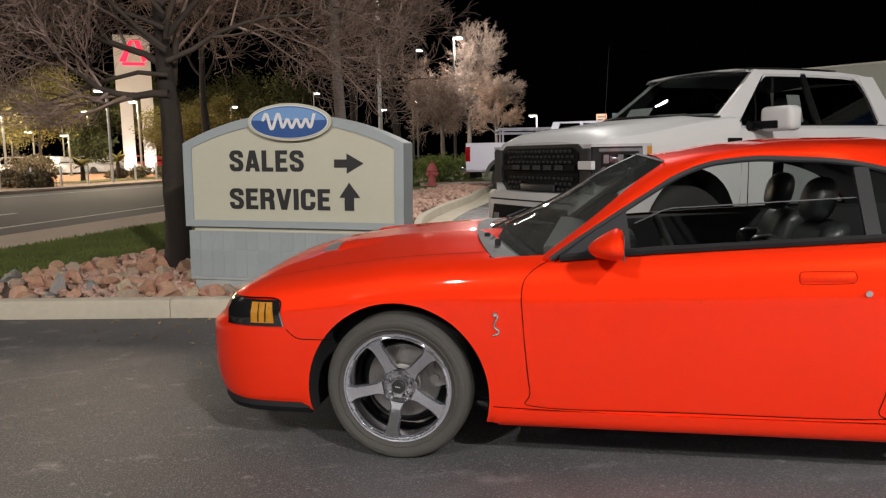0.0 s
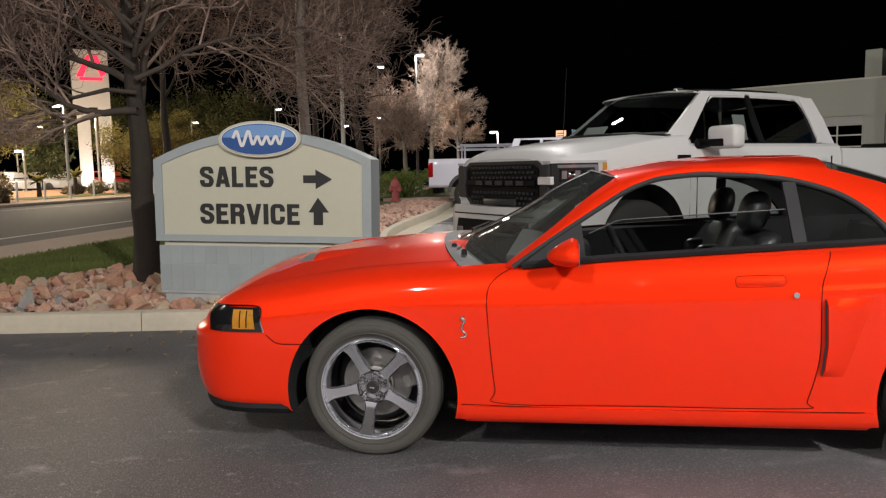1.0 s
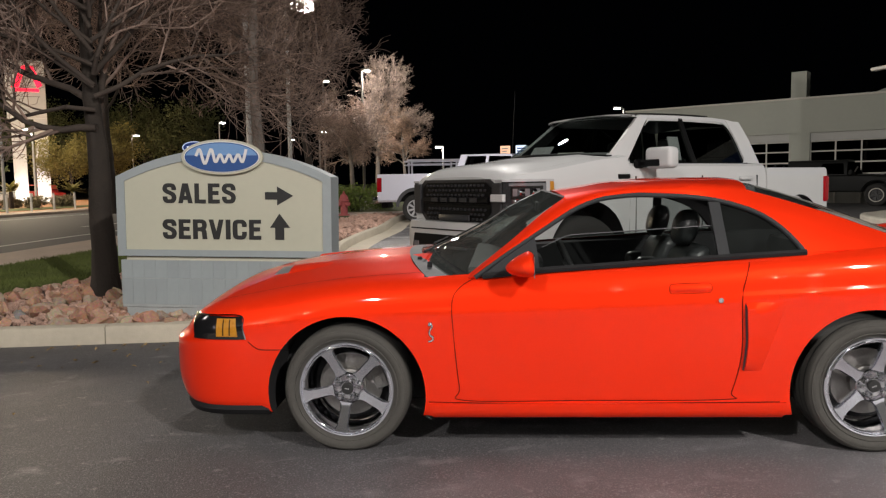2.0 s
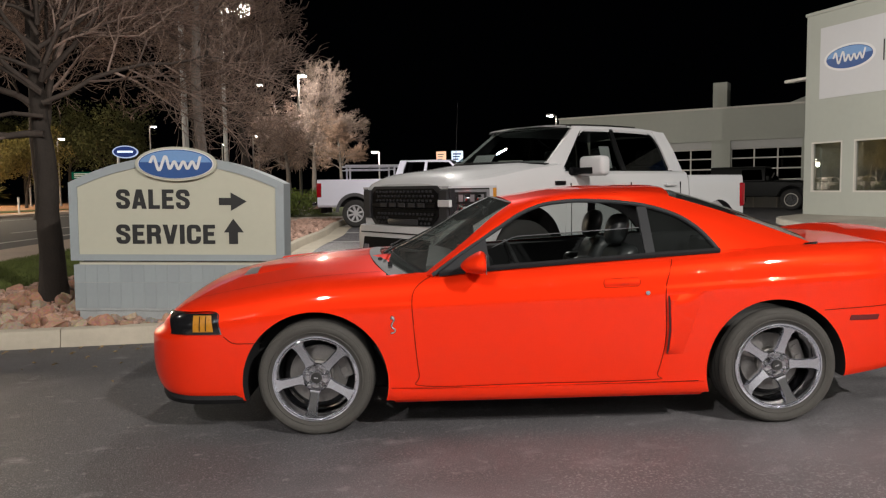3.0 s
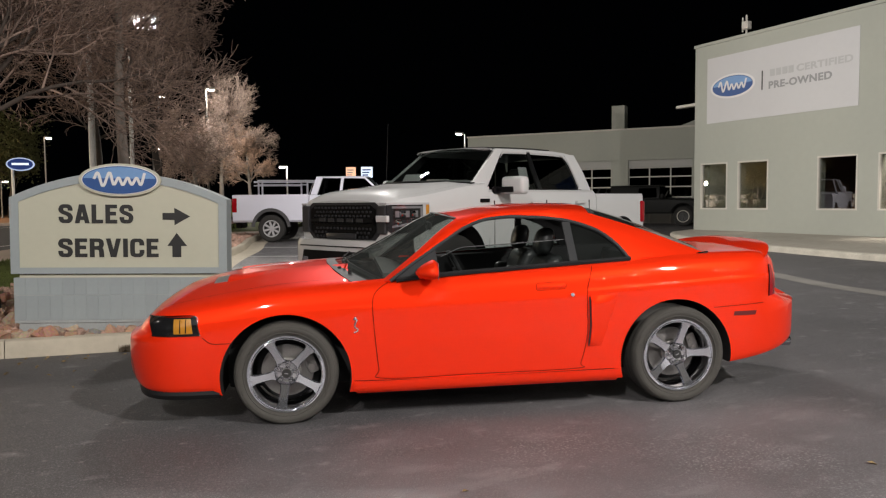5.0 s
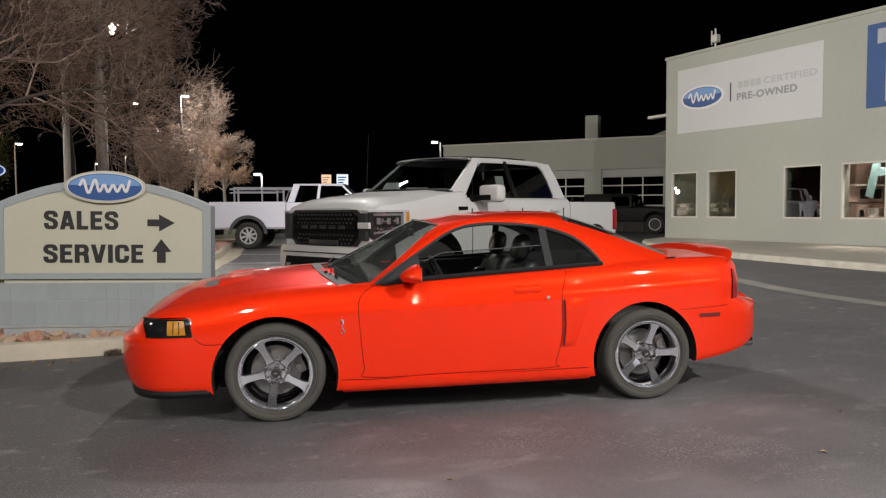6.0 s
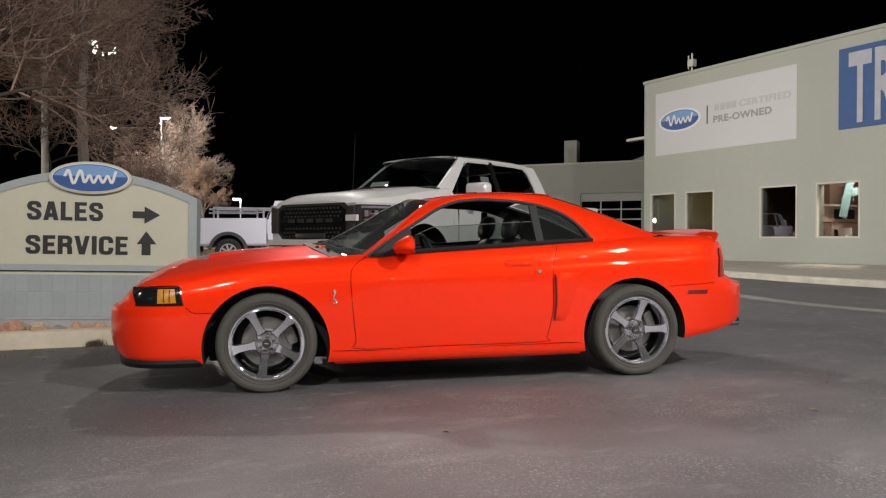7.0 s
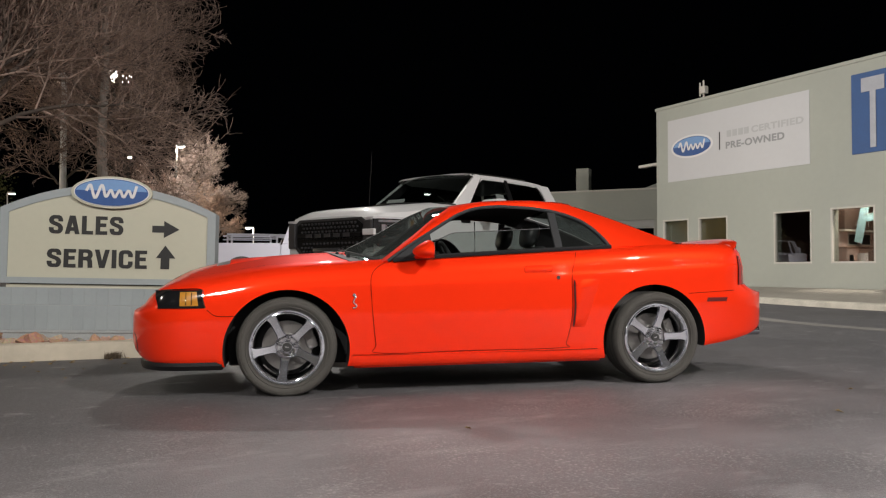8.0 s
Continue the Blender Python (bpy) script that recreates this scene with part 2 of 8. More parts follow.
    ns.inputs["Scale"].default_value, ns.inputs["Detail"].default_value = 0.9, 5
    L(tc.outputs["Object"], ns.inputs["Vector"])
    ad.operation = "MULTIPLY_ADD"
    L(ns.outputs["Fac"], ad.inputs[0])
    ad.inputs[1].default_value = 1.6
    L(xyz.outputs["Y"], ad.inputs[2])
    lane.inputs["From Min"].default_value, lane.inputs["From Max"].default_value = 3.9, 2.5
    L(ad.outputs[0], lane.inputs["Value"])
    far, both_ = nt.nodes.new("ShaderNodeMapRange"), nt.nodes.new("ShaderNodeMath")
    far.inputs["From Min"].default_value, far.inputs["From Max"].default_value = 5.2, 1.8
    L(xyz.outputs["X"], far.inputs["Value"])
    both_.operation = "MULTIPLY"
    L(lane.outputs[0], both_.inputs[0])
    L(far.outputs[0], both_.inputs[1])
    mx.data_type = "RGBA"
    L(both_.outputs[0], mx.inputs[0])
    L(c, mx.inputs[6])
    L(scuffed, mx.inputs[7])
    c = mx.outputs[2]
    L(c, b.inputs["Base Color"])
    return m


asphalt = worn_asphalt("asphalt", (0.086, 0.083, 0.087))
road_asphalt = material("road_asphalt", (0.052, 0.051, 0.056), 0.8, noise_scale=0.3, amount=0.2, bump=0.4, bump_scale=90)
concrete = material("concrete", (0.47, 0.42, 0.335), 0.85, noise_scale=1.2, amount=0.15, bump=0.3, bump_scale=80)
walk_concrete = material("walk_concrete", (0.44, 0.35, 0.285), 0.85, noise_scale=0.8, amount=0.18, bump=0.3, bump_scale=60)
earth = material("earth", (0.12, 0.085, 0.07), 0.95, noise_scale=3, amount=0.35, bump=0.6, bump_scale=40)
line_paint = material("line_paint", (0.6, 0.6, 0.58), 0.7, noise_scale=5, amount=0.25)
turf = material("turf", (0.075, 0.088, 0.022), 0.9, noise_scale=2, amount=0.4, bump=0.8, bump_scale=120)
stucco = material("stucco", (0.385, 0.398, 0.352), 0.9, noise_scale=0.5, amount=0.05, bump=0.35, bump_scale=160)
white_panel = material("white_panel", (0.54, 0.54, 0.55), 0.55, noise_scale=0.7, amount=0.03)
sign_grey = material("sign_grey", (0.30, 0.335, 0.345), 0.6, noise_scale=2, amount=0.06)
sign_cream = material("sign_cream", (0.475, 0.467, 0.372), 0.6, noise_scale=1.5, amount=0.04)
sign_black = material("sign_black", (0.02, 0.02, 0.02), 0.5)


# ---- ground, kerbs, beds, road ----
def kind(ob, label="", k="structure"):
    return tagged(ob, label, kind=k)


ys = [-300, -100, -30, -12] + [y * 0.5 for y in range(-20, 100)] + [55, 65, 80, 120, 200, 400, 800]
kind(mesh_object("ground", grid([[(x, y, H(y)) for x in (-400, -100, -40, -20, -10, -5, 0, 5, 10, 20, 40, 100, 400)] for y in ys]), asphalt, smooth=30), "dark worn asphalt of the car lot")
RD = Vector((0.42, 0.9075, 0)).normalized()
RN = Vector((-RD.y, RD.x, 0))


def across(c, a):
    return RD * a + RN * c


def slab(rows, thick):
    """A raised sheet with sides, from rows of points."""
    bm = grid(rows)
    bmesh.ops.recalc_face_normals(bm, faces=bm.faces)
    if sum(f.normal.z for f in bm.faces) < 0:
        bmesh.ops.reverse_faces(bm, faces=bm.faces)
    out = bmesh.ops.extrude_face_region(bm, geom=list(bm.faces))
    for v in [g for g in out["geom"] if isinstance(g, bmesh.types.BMVert)]:
        v.co.z -= thick
    bmesh.ops.recalc_face_normals(bm, faces=bm.faces)
    return bm


def road_strip(name, c0, c1, a0, a1, dz, mat, thick=0.0, step=1.0, label=""):
    n = max(2, int((a1 - a0) / step))
    rows = []
    for i in range(n + 1):
        a = a0 + (a1 - a0) * i / n
        rows.append([(p.x, p.y, H(p.y) + dz) for p in (across(c, a) for c in np.linspace(c0, c1, 3))])
    return kind(mesh_object(name, slab(rows, thick) if thick else grid(rows), mat), label)


def offset_line(pts, d):
    """A line beside a line of (x, y), d to its left."""
    out = []
    for i, p in enumerate(pts):
        a, b = np.array(pts[max(i - 1, 0)]), np.array(pts[min(i + 1, len(pts) - 1)])
        t = (b - a) / np.linalg.norm(b - a)
        out.append((p[0] - t[1] * d, p[1] + t[0] * d))
    return out


KERB = [(-9, 8.3), (-6, 7.65), (-3.29, 7.16), (-1.37, 6.82), (-0.1, 6.6), (0.35, 6.58), (0.7, 6.75), (0.85, 7.1), (0.9, 8), (0.93, 9.5), (0.95, 11), (1.25, 13.8), (1.95, 16.1), (3.0, 18.7), (3.65, 20.9), (4.2, 22.6), (4.6, 23.6)]
LAWN = [(-9, 9.7), (-6, 9.0), (-3.83, 8.47), (-3.3, 9.2), (-2.9, 9.75), (-2.5, 10.3), (-2.2, 11), (-1.9, 11.7), (-1.7, 12.4), (-1.47, 13.0), (-1.01, 14.0), (-0.46, 15.2), (0.47, 17.2), (1.12, 18.6), (1.86, 20.2), (2.5, 21.6), (3.16, 23)]
kp, lp = [tuple(p) for p in spline(KERB, 140)], [tuple(p) for p in spline(LAWN, 140)]
# kerb of cast concrete, in lengths with joints
kerb = kind(thing("kerb", Matrix(), "pale cast concrete kerb along the planting bed", "kerb"))
inner_k = offset_line(kp, 0.15)
for i0 in range(0, 139, 12):
    i1 = min(i0 + 12, 139)
    rows = []
    for i in range(i0, i1 + 1):
        (x, y), (x2, y2) = kp[i], inner_k[i]
        z = H(y)
        f = 0.004 / max(1e-6, math.dist(kp[i], kp[min(i + 1, 139)])) if i == i1 and i1 < 139 else 0
        if f:
            (xp, yp), (xq, yq) = kp[i - 1], inner_k[i - 1]
            x, y, x2, y2 = x + (xp - x) * f * 2, y + (yp - y) * f * 2, x2 + (xq - x2) * f * 2, y2 + (yq - y2) * f * 2
        mid = lambda u: (x + (x2 - x) * u, y + (y2 - y) * u)
        rows.append([(*mid(0.0), z - 0.1), (*mid(0.02), z + 0.0), (*mid(0.10), z + 0.135), (*mid(0.16), z + 0.158), (*mid(0.28), z + 0.168), (*mid(0.9), z + 0.170), (*mid(1.0), z + 0.16), (*mid(1.0), z - 0.1)])
    b = grid(rows, close_v=True)
    bmesh.ops.holes_fill(b, edges=[e for e in b.edges if e.is_boundary])
    bmesh.ops.recalc_face_normals(b, faces=b.faces)
    part("kerb_stone", b, concrete, kerb, smooth=30)
# the gutter pan on the drive side
gut = offset_line(kp, -0.42)
rows = [[(x, y, H(y) + 0.006), (x2, y2, H(y2) + 0.004)] for (x, y), (x2, y2) in list(zip(kp, gut))[84:]]
kind(mesh_object("gutter", grid(rows), concrete), "pale concrete gutter beside the kerb")
# planting bed and lawn
rows = [[(x + (x2 - x) * v, y + (y2 - y) * v, H(y + (y2 - y) * v) + 0.10 + 0.08 * v + 0.02 * noise.noise((x * 2, y * 2, v * 5))) for v in np.linspace(0, 1, 9)] for (x, y), (x2, y2) in zip(inner_k, lp)]
kind(mesh_object("planting_bed", slab(rows, 0.3), earth, smooth=40), "bare brown earth of the rock bed")
rows = []
for (x, y) in lp:
    q = across(9.08, max(x * RD.x + y * RD.y, -3))
    rows.append([(x + (q.x - x) * v, y + (q.y - y) * v, H(y + (q.y - y) * v) + 0.19 - 0.03 * v) for v in np.linspace(0, 1, 5)])
kind(mesh_object("lawn", slab(rows, 0.3), turf), "short green lawn beside the rocks")
road_strip("pavement", 9.08, 10.7, -14, 60, 0.14, walk_concrete, 0.25, label="pale concrete pavement along the road")
road_strip("road", 10.7, 22.4, -40, 140, 0.03, road_asphalt, label="dark asphalt road with white lines")
road_strip("edge_line", 12.44, 12.56, -40, 140, 0.036, line_paint, label="white edge line on the road")
road_strip("edge_line", 20.6, 20.70, -40, 140, 0.036, line_paint, label="white edge line on the road")
for k in range(-3, 9):
    road_strip("lane_dash", 14.75, 14.87, k * 9 + 1.5, k * 9 + 4.6, 0.036, line_paint, label="white lane dash on the road")
road_strip("far_kerb", 22.4, 24.0, -40, 140, 0.14, walk_concrete, 0.2, label="pale kerb and pavement across the road")
far_earth = material("far_earth", (0.40, 0.205, 0.11), 0.95, noise_scale=0.8, amount=0.3, bump=0.4)
road_strip("far_bed", 24.0, 41, -40, 140, 0.14, far_earth, 0.2, label="sandy planted strip across the road")
road_strip("far_lawn", 25.0, 27.4, 26.5, 40, 0.16, turf, 0.06, label="strip of lit grass across the road")
# walk and lawn behind the hydrant
rows = [[(x, y, H(y) + 0.17) for x in (2.4, 4.0, 5.6)] for y in (24.6, 25.2, 26.0)]
kind(mesh_object("pavement", slab(rows, 0.3), walk_concrete), "pale concrete walk crossing behind the rocks")
rows = [[(x + 0.42 * (y - 26), y, H(y) + 0.16) for x in np.linspace(1.8, 5.6, 4)] for y in np.linspace(26, 60, 12)]
kind(mesh_object("lawn", slab(rows, 0.3), turf), "green lawn with shrubs beyond the drive")
# pale joints and lines on the lot
joint_grey = material("joint_grey", (0.21, 0.20, 0.185), 0.85, noise_scale=2, amount=0.3, bump=0.3)
for p, q, w in (((8.9, 3.4), (9.3, 4.76), 0.42), ((9.3, 4.76), (10.0, 6.9), 0.42), ((10.0, 6.9), (11.4, 10.0), 0.42), ((1.9, 14.2), (4.8, 13.2), 0.1), ((2.6, 17.0), (5.6, 15.8), 0.1), ((3.4, 19.6), (6.6, 18.2), 0.1)):
    d = (Vector(q) - Vector(p)).normalized()
    nrm = Vector((-d.y, d.x)) * w / 2
    rows = []
    for u in np.linspace(0, 1, 9):
        c = Vector(p).lerp(Vector(q), u)
        rows.append([(c.x + s * nrm.x, c.y + s * nrm.y, H(c.y + s * nrm.y) + 0.004) for s in (1, -1)])
    kind(mesh_object("lot_line", grid(rows), line_paint if w < 0.15 else joint_grey), "pale worn line across the asphalt")

# ---- writing ----
def lettering(name, word, height, depth, mat, parent, m, width=None, bold=0.0):
    """Letters in the built-in font, scaled to a cap height and a width."""
    cu = bpy.data.curves.new("letters", "FONT")
    cu.body, cu.extrude, cu.offset, cu.space_character = word, 0.02, bold, 1.1
    tmp = new("letters", cu)
    bpy.context.view_layer.update()
    mesh = bpy.data.meshes.new_from_object(tmp.evaluated_get(bpy.context.evaluated_depsgraph_get()))
    bpy.data.objects.remove(tmp)
    bpy.data.curves.remove(cu)
    xs, ys_ = [v.co.x for v in mesh.vertices], [v.co.y for v in mesh.vertices]
    sy = height / (max(ys_) - min(ys_))
    sx = width / (max(xs) - min(xs)) if width else sy
    x0, y0 = min(xs), min(ys_)
    for v in mesh.vertices:
        v.co = Vector(((v.co.x - x0) * sx, (v.co.y - y0) * sy, (v.co.z + 0.02) / 0.04 * depth))
    mesh.materials.append(mat)
    ob = new(name, mesh)
    ob.parent = parent
    ob.matrix_local = m
    return ob


oval_blue = material("oval_blue", (0.03, 0.085, 0.26), 0.35, noise_scale=3, amount=0.1)
oval_light = material("oval_light", (0.16, 0.3, 0.55), 0.35, noise_scale=3, amount=0.1)
letter_white = material("letter_white", (0.68, 0.68, 0.68), 0.5)


def ellipse_plate(a, b, y0, y1, n=56):
    """An oval plate in x and z, between two depths."""
    pts = [(a * math.cos(2 * math.pi * i / n), b * math.sin(2 * math.pi * i / n)) for i in range(n)]
    bm = prism(pts, 0, 1)
    for v in bm.verts:
        v.co = Vector((v.co.x, y0 + (y1 - y0) * v.co.z, v.co.y))
    bmesh.ops.recalc_face_normals(bm, faces=bm.faces)
    return bm


def oval_badge(parent, m, a, b, rim_mat, k=1.0):
    """A blue oval with a pale rim line and a plain white script-like shape."""
    rim = part("oval_rim", ellipse_plate(a, b, 0.0, -0.03 * k), rim_mat, parent)
    rim.matrix_local = m
    part("oval_line", ellipse_plate(a * 0.93, b * 0.88, -0.03 * k, -0.036 * k), letter_white, rim)
    part("oval_field", ellipse_plate(a * 0.905, b * 0.835, -0.036 * k, -0.042 * k), oval_blue, rim)
    pts = [(a * 0.88 * math.cos(t), b * 0.78 * max(0.08, math.sin(t))) for t in np.linspace(0.12, math.pi - 0.12, 30)]
    hb = prism(pts, 0, 1)
    for v in hb.verts:
        v.co = Vector((v.co.x, (-0.042 - 0.003 * v.co.z) * k, v.co.y))
    bmesh.ops.recalc_face_normals(hb, faces=hb.faces)
    part("oval_sheen", hb, oval_light, rim)
    # plain white strokes in place of the lettering
    sb = None
    strokes = [[(-0.62, 0.05), (-0.52, 0.42), (-0.40, -0.38), (-0.24, 0.44), (-0.14, -0.28), (-0.02, 0.14), (0.08, -0.30), (0.20, 0.14), (0.30, -0.28), (0.42, 0.14), (0.52, -0.28), (0.62, 0.44)]]
    for st in strokes:
        pts = spline(st, 9 * len(st))
        rows = []
        for i, p in enumerate(pts):
            d = pts[min(i + 1, len(pts) - 1)] - pts[max(i - 1, 0)]
            d = d / (np.linalg.norm(d) + 1e-9)
            w = 0.062 * (0.6 + 0.7 * abs(d[1]))
            n_ = np.array((-d[1] * b / a, d[0])) * w
            rows.append([((p[0] + n_[0]) * a, -0.05 * k, (p[1] + n_[1] * 1.3) * b), ((p[0] - n_[0]) * a, -0.05 * k, (p[1] - n_[1] * 1.3) * b)])
        sb = grid(rows, bm=sb)
    part("oval_script", solid(sb, 0.003 * k), letter_white, rim, smooth=None)
    return rim


# narrow grotesque capitals as strokes: width and centre lines in units of the cap height
GLYPHS = {
    "S": (0.60, [[(0.5, 0.66), (0.5, 0.76), (0.44, 0.88), (0.3, 0.905), (0.16, 0.88), (0.1, 0.77), (0.1, 0.69), (0.16, 0.60), (0.3, 0.53), (0.44, 0.45), (0.5, 0.34), (0.5, 0.24), (0.44, 0.12), (0.3, 0.095), (0.16, 0.12), (0.1, 0.23), (0.1, 0.34)]]),
    "A": (0.62, [[(0.085, -0.02), (0.285, 1.02)], [(0.535, -0.02), (0.335, 1.02)], [(0.18, 0.27), (0.44, 0.27)]]),
    "L": (0.50, [[(0.1, 0), (0.1, 1)], [(0.1, 0.09), (0.5, 0.09)]]),
    "E": (0.52, [[(0.1, 0), (0.1, 1)], [(0.1, 0.09), (0.52, 0.09)], [(0.1, 0.52), (0.47, 0.52)], [(0.1, 0.91), (0.52, 0.91)]]),
    "R": (0.60, [[(0.1, 0), (0.1, 1)], [(0.1, 0.91), (0.34, 0.91), (0.46, 0.86), (0.5, 0.76), (0.5, 0.65), (0.45, 0.55), (0.33, 0.5), (0.1, 0.5)], [(0.33, 0.5), (0.45, 0.44), (0.49, 0.34), (0.51, 0.0)]]),
    "V": (0.62, [[(0.085, 1.02), (0.29, -0.02)], [(0.535, 1.02), (0.33, -0.02)]]),
    "I": (0.20, [[(0.1, 0), (0.1, 1)]]),
    "C": (0.60, [[(0.5, 0.63), (0.5, 0.76), (0.44, 0.88), (0.3, 0.905), (0.16, 0.88), (0.1, 0.76), (0.1, 0.24), (0.16, 0.12), (0.3, 0.095), (0.44, 0.12), (0.5, 0.24), (0.5, 0.39)]]),
}


def block_word(word, x, z, width, height, y, depth, mat, parent):
    """A word of stroked capitals standing proud of a face, each letter a part."""
    gap = 0.11
    k = width / (sum(GLYPHS[c][0] for c in word) + gap * (len(word) - 1)) / height
    at = 0.0
    for c in word:
        w, strokes = GLYPHS[c]
        bm = None
        for i, st in enumerate(strokes):
            pts = spline(st, 6 * len(st)) if len(st) > 2 else [np.array(p) for p in st]
            rows = []
            for n, p in enumerate(pts):
                d = pts[min(n + 1, len(pts) - 1)] - pts[max(n - 1, 0)]
                d = d / np.linalg.norm(d)
                off = np.array((-d[1], d[0])) * 0.102
                rows.append([(x + (at + q[0]) * k * height, y - depth - 0.0004 * i, z + min(max(q[1], 0), 1) * height) for q in (p + off, p - off)])
            sb = grid(rows)
            bmesh.ops.recalc_face_normals(sb, faces=sb.faces)
            if sum(f.normal.y for f in sb.faces) > 0:
                bmesh.ops.reverse_faces(sb, faces=sb.faces)
            bmesh.ops.solidify(sb, geom=list(sb.faces), thickness=depth)
            bm = merge(bm, sb)
        part("letter", bm, mat, parent, smooth=None)
        at += w + gap


# ---- the monument sign ----
def build_sign():
    sign = thing("direction_sign", pose(-1.734, 7.574, 0.02, 0, 1.1, -19.3), "grey and cream monument sign with black directions on a tiled base", "sign")
    W, D = 2.16, 0.33
    z0, zc, apex = 0.66, 1.445, 1.715
    arch = lambda x, c=zc, t=apex, w=W, o=0.0: c + (t - c) * (1 - abs(2 * (x - o) / w - 1) ** 2.0)
    outline = [(0, z0), (W, z0)] + [(x, arch(x)) for x in np.linspace(W, 0, 33)]
    bm = prism(outline, 0, 1)
    for v in bm.verts:
        v.co = Vector((v.co.x, 0.02 + (D - 0.02) * v.co.z, v.co.y))
    bmesh.ops.recalc_face_normals(bm, faces=bm.faces)
    part("cabinet", bm, sign_grey, sign, smooth=None)
    # front frame, standing proud of the cream face
    e = 0.085
    inner = [(e, z0 + e * 0.75), (W - e, z0 + e * 0.75)] + [(x, arch(x, zc - 0.045, apex - 0.085, W - 2 * e, e)) for x in np.linspace(W - e, e, 33)]
    rows = [[(x, y, z) for x, z in outline] for y in (0.02, 0.0, )] + [[(x, 0.0, z) for x, z in inner], [(x, 0.022, z) for x, z in inner]]
    fb = grid(rows, close_v=True)
    bmesh.ops.recalc_face_normals(fb, faces=fb.faces)
    part("frame", fb, sign_grey, sign, smooth=None)
    ib = prism(inner, 0, 1)
    for v in ib.verts:
        v.co = Vector((v.co.x, 0.012 + 0.006 * v.co.z, v.co.y))
    bmesh.ops.recalc_face_normals(ib, faces=ib.faces)
    part("face", ib, sign_cream, sign, smooth=None)
    block_word("SALES", 0.475, 1.185, 0.735, 0.195, 0.012, 0.006, sign_black, sign)
    block_word("SERVICE", 0.465, 0.832, 0.995, 0.195, 0.012, 0.006, sign_black, sign)
    for name, pts in (("arrow", [(1.505, 1.225), (1.625, 1.225), (1.625, 1.168), (1.785, 1.262), (1.625, 1.352), (1.625, 1.298), (1.505, 1.298)]), ("arrow", [(1.60, 0.832), (1.69, 0.832), (1.69, 0.95), (1.75, 0.95), (1.645, 1.088), (1.55, 0.95), (1.60, 0.95)])):
        ab = prism(pts, 0, 1)
        for v in ab.verts:
            v.co = Vector((v.co.x, 0.012 - 0.006 * v.co.z, v.co.y))
        bmesh.ops.recalc_face_normals(ab, faces=ab.faces)
        part(name, ab, sign_black, sign, smooth=None)
    oval_badge(sign, pose(1.095, 0.0, 1.635), 0.405, 0.17, sign_cream)
    # tiled base
    base = part("base", box(0.01, 0.0375, 0.14, W - 0.01, D - 0.03, 0.615, 0.004), grout, sign)
    part("base_cap", box(0.07, 0.036, 0.615, W - 0.07, D - 0.04, 0.65), sign_cream, sign)
    part("base_gap", box(0.1, 0.06, 0.65, W - 0.1, D - 0.06, 0.662), sign_black, sign)
    part("footing", box(0.05, 0.05, -0.15, W - 0.05, D - 0.05, 0.145), grout, sign)
    tile_a = box(-0.0588, 0, -0.101, 0.0588, 0.012, 0.101, 0.0022)
    ta = mesh_object("tile", tile_a, tile_grey, base)
    n = 18
    first = True
    for r, z in ((0, 0.545), (1, 0.295)):
        for i in range(n):
            x = 0.01 + (W - 0.02) * (i + 0.5) / n
            t = ta if first else new("tile", ta.data)
            first = False
            t.parent = base
            t.location = (x, 0.034, 0.5255 if r == 0 else 0.300)
            t.scale = (1, 1, 0.90 if r == 0 else 1.28)
    for i in range(2):
        for z, sz in ((0.5255, 0.90), (0.300, 1.28)):
            t = new("tile", ta.data)
            t.parent = base
            t.matrix_local = pose(W + 0.003, 0.12 + 0.12 * i, z, 0, 0, 90) @ Matrix.Diagonal((1, 1, sz, 1))
    return sign


grout = material("grout", (0.34, 0.36, 0.36), 0.85, noise_scale=6, amount=0.15)
tile_grey = material("tile_grey", (0.30, 0.335, 0.345), 0.5, noise_scale=2, amount=0.08, rnd=0.25, bump=0.15, bump_scale=25)
build_sign()

# ---- building with the showroom windows ----
BX = 18.0
glass_pane = glass("window_glass", (0.8, 0.82, 0.8), see=0.8, gloss=0.2)
frame_pale = material("frame_pale", (0.55, 0.53, 0.48), 0.5, noise_scale=4, amount=0.08)
WINS = [(16.314, 17.453), (14.732, 15.9), (11.838, 13.06), (10.02, 11.265), (6.9, 8.15)]


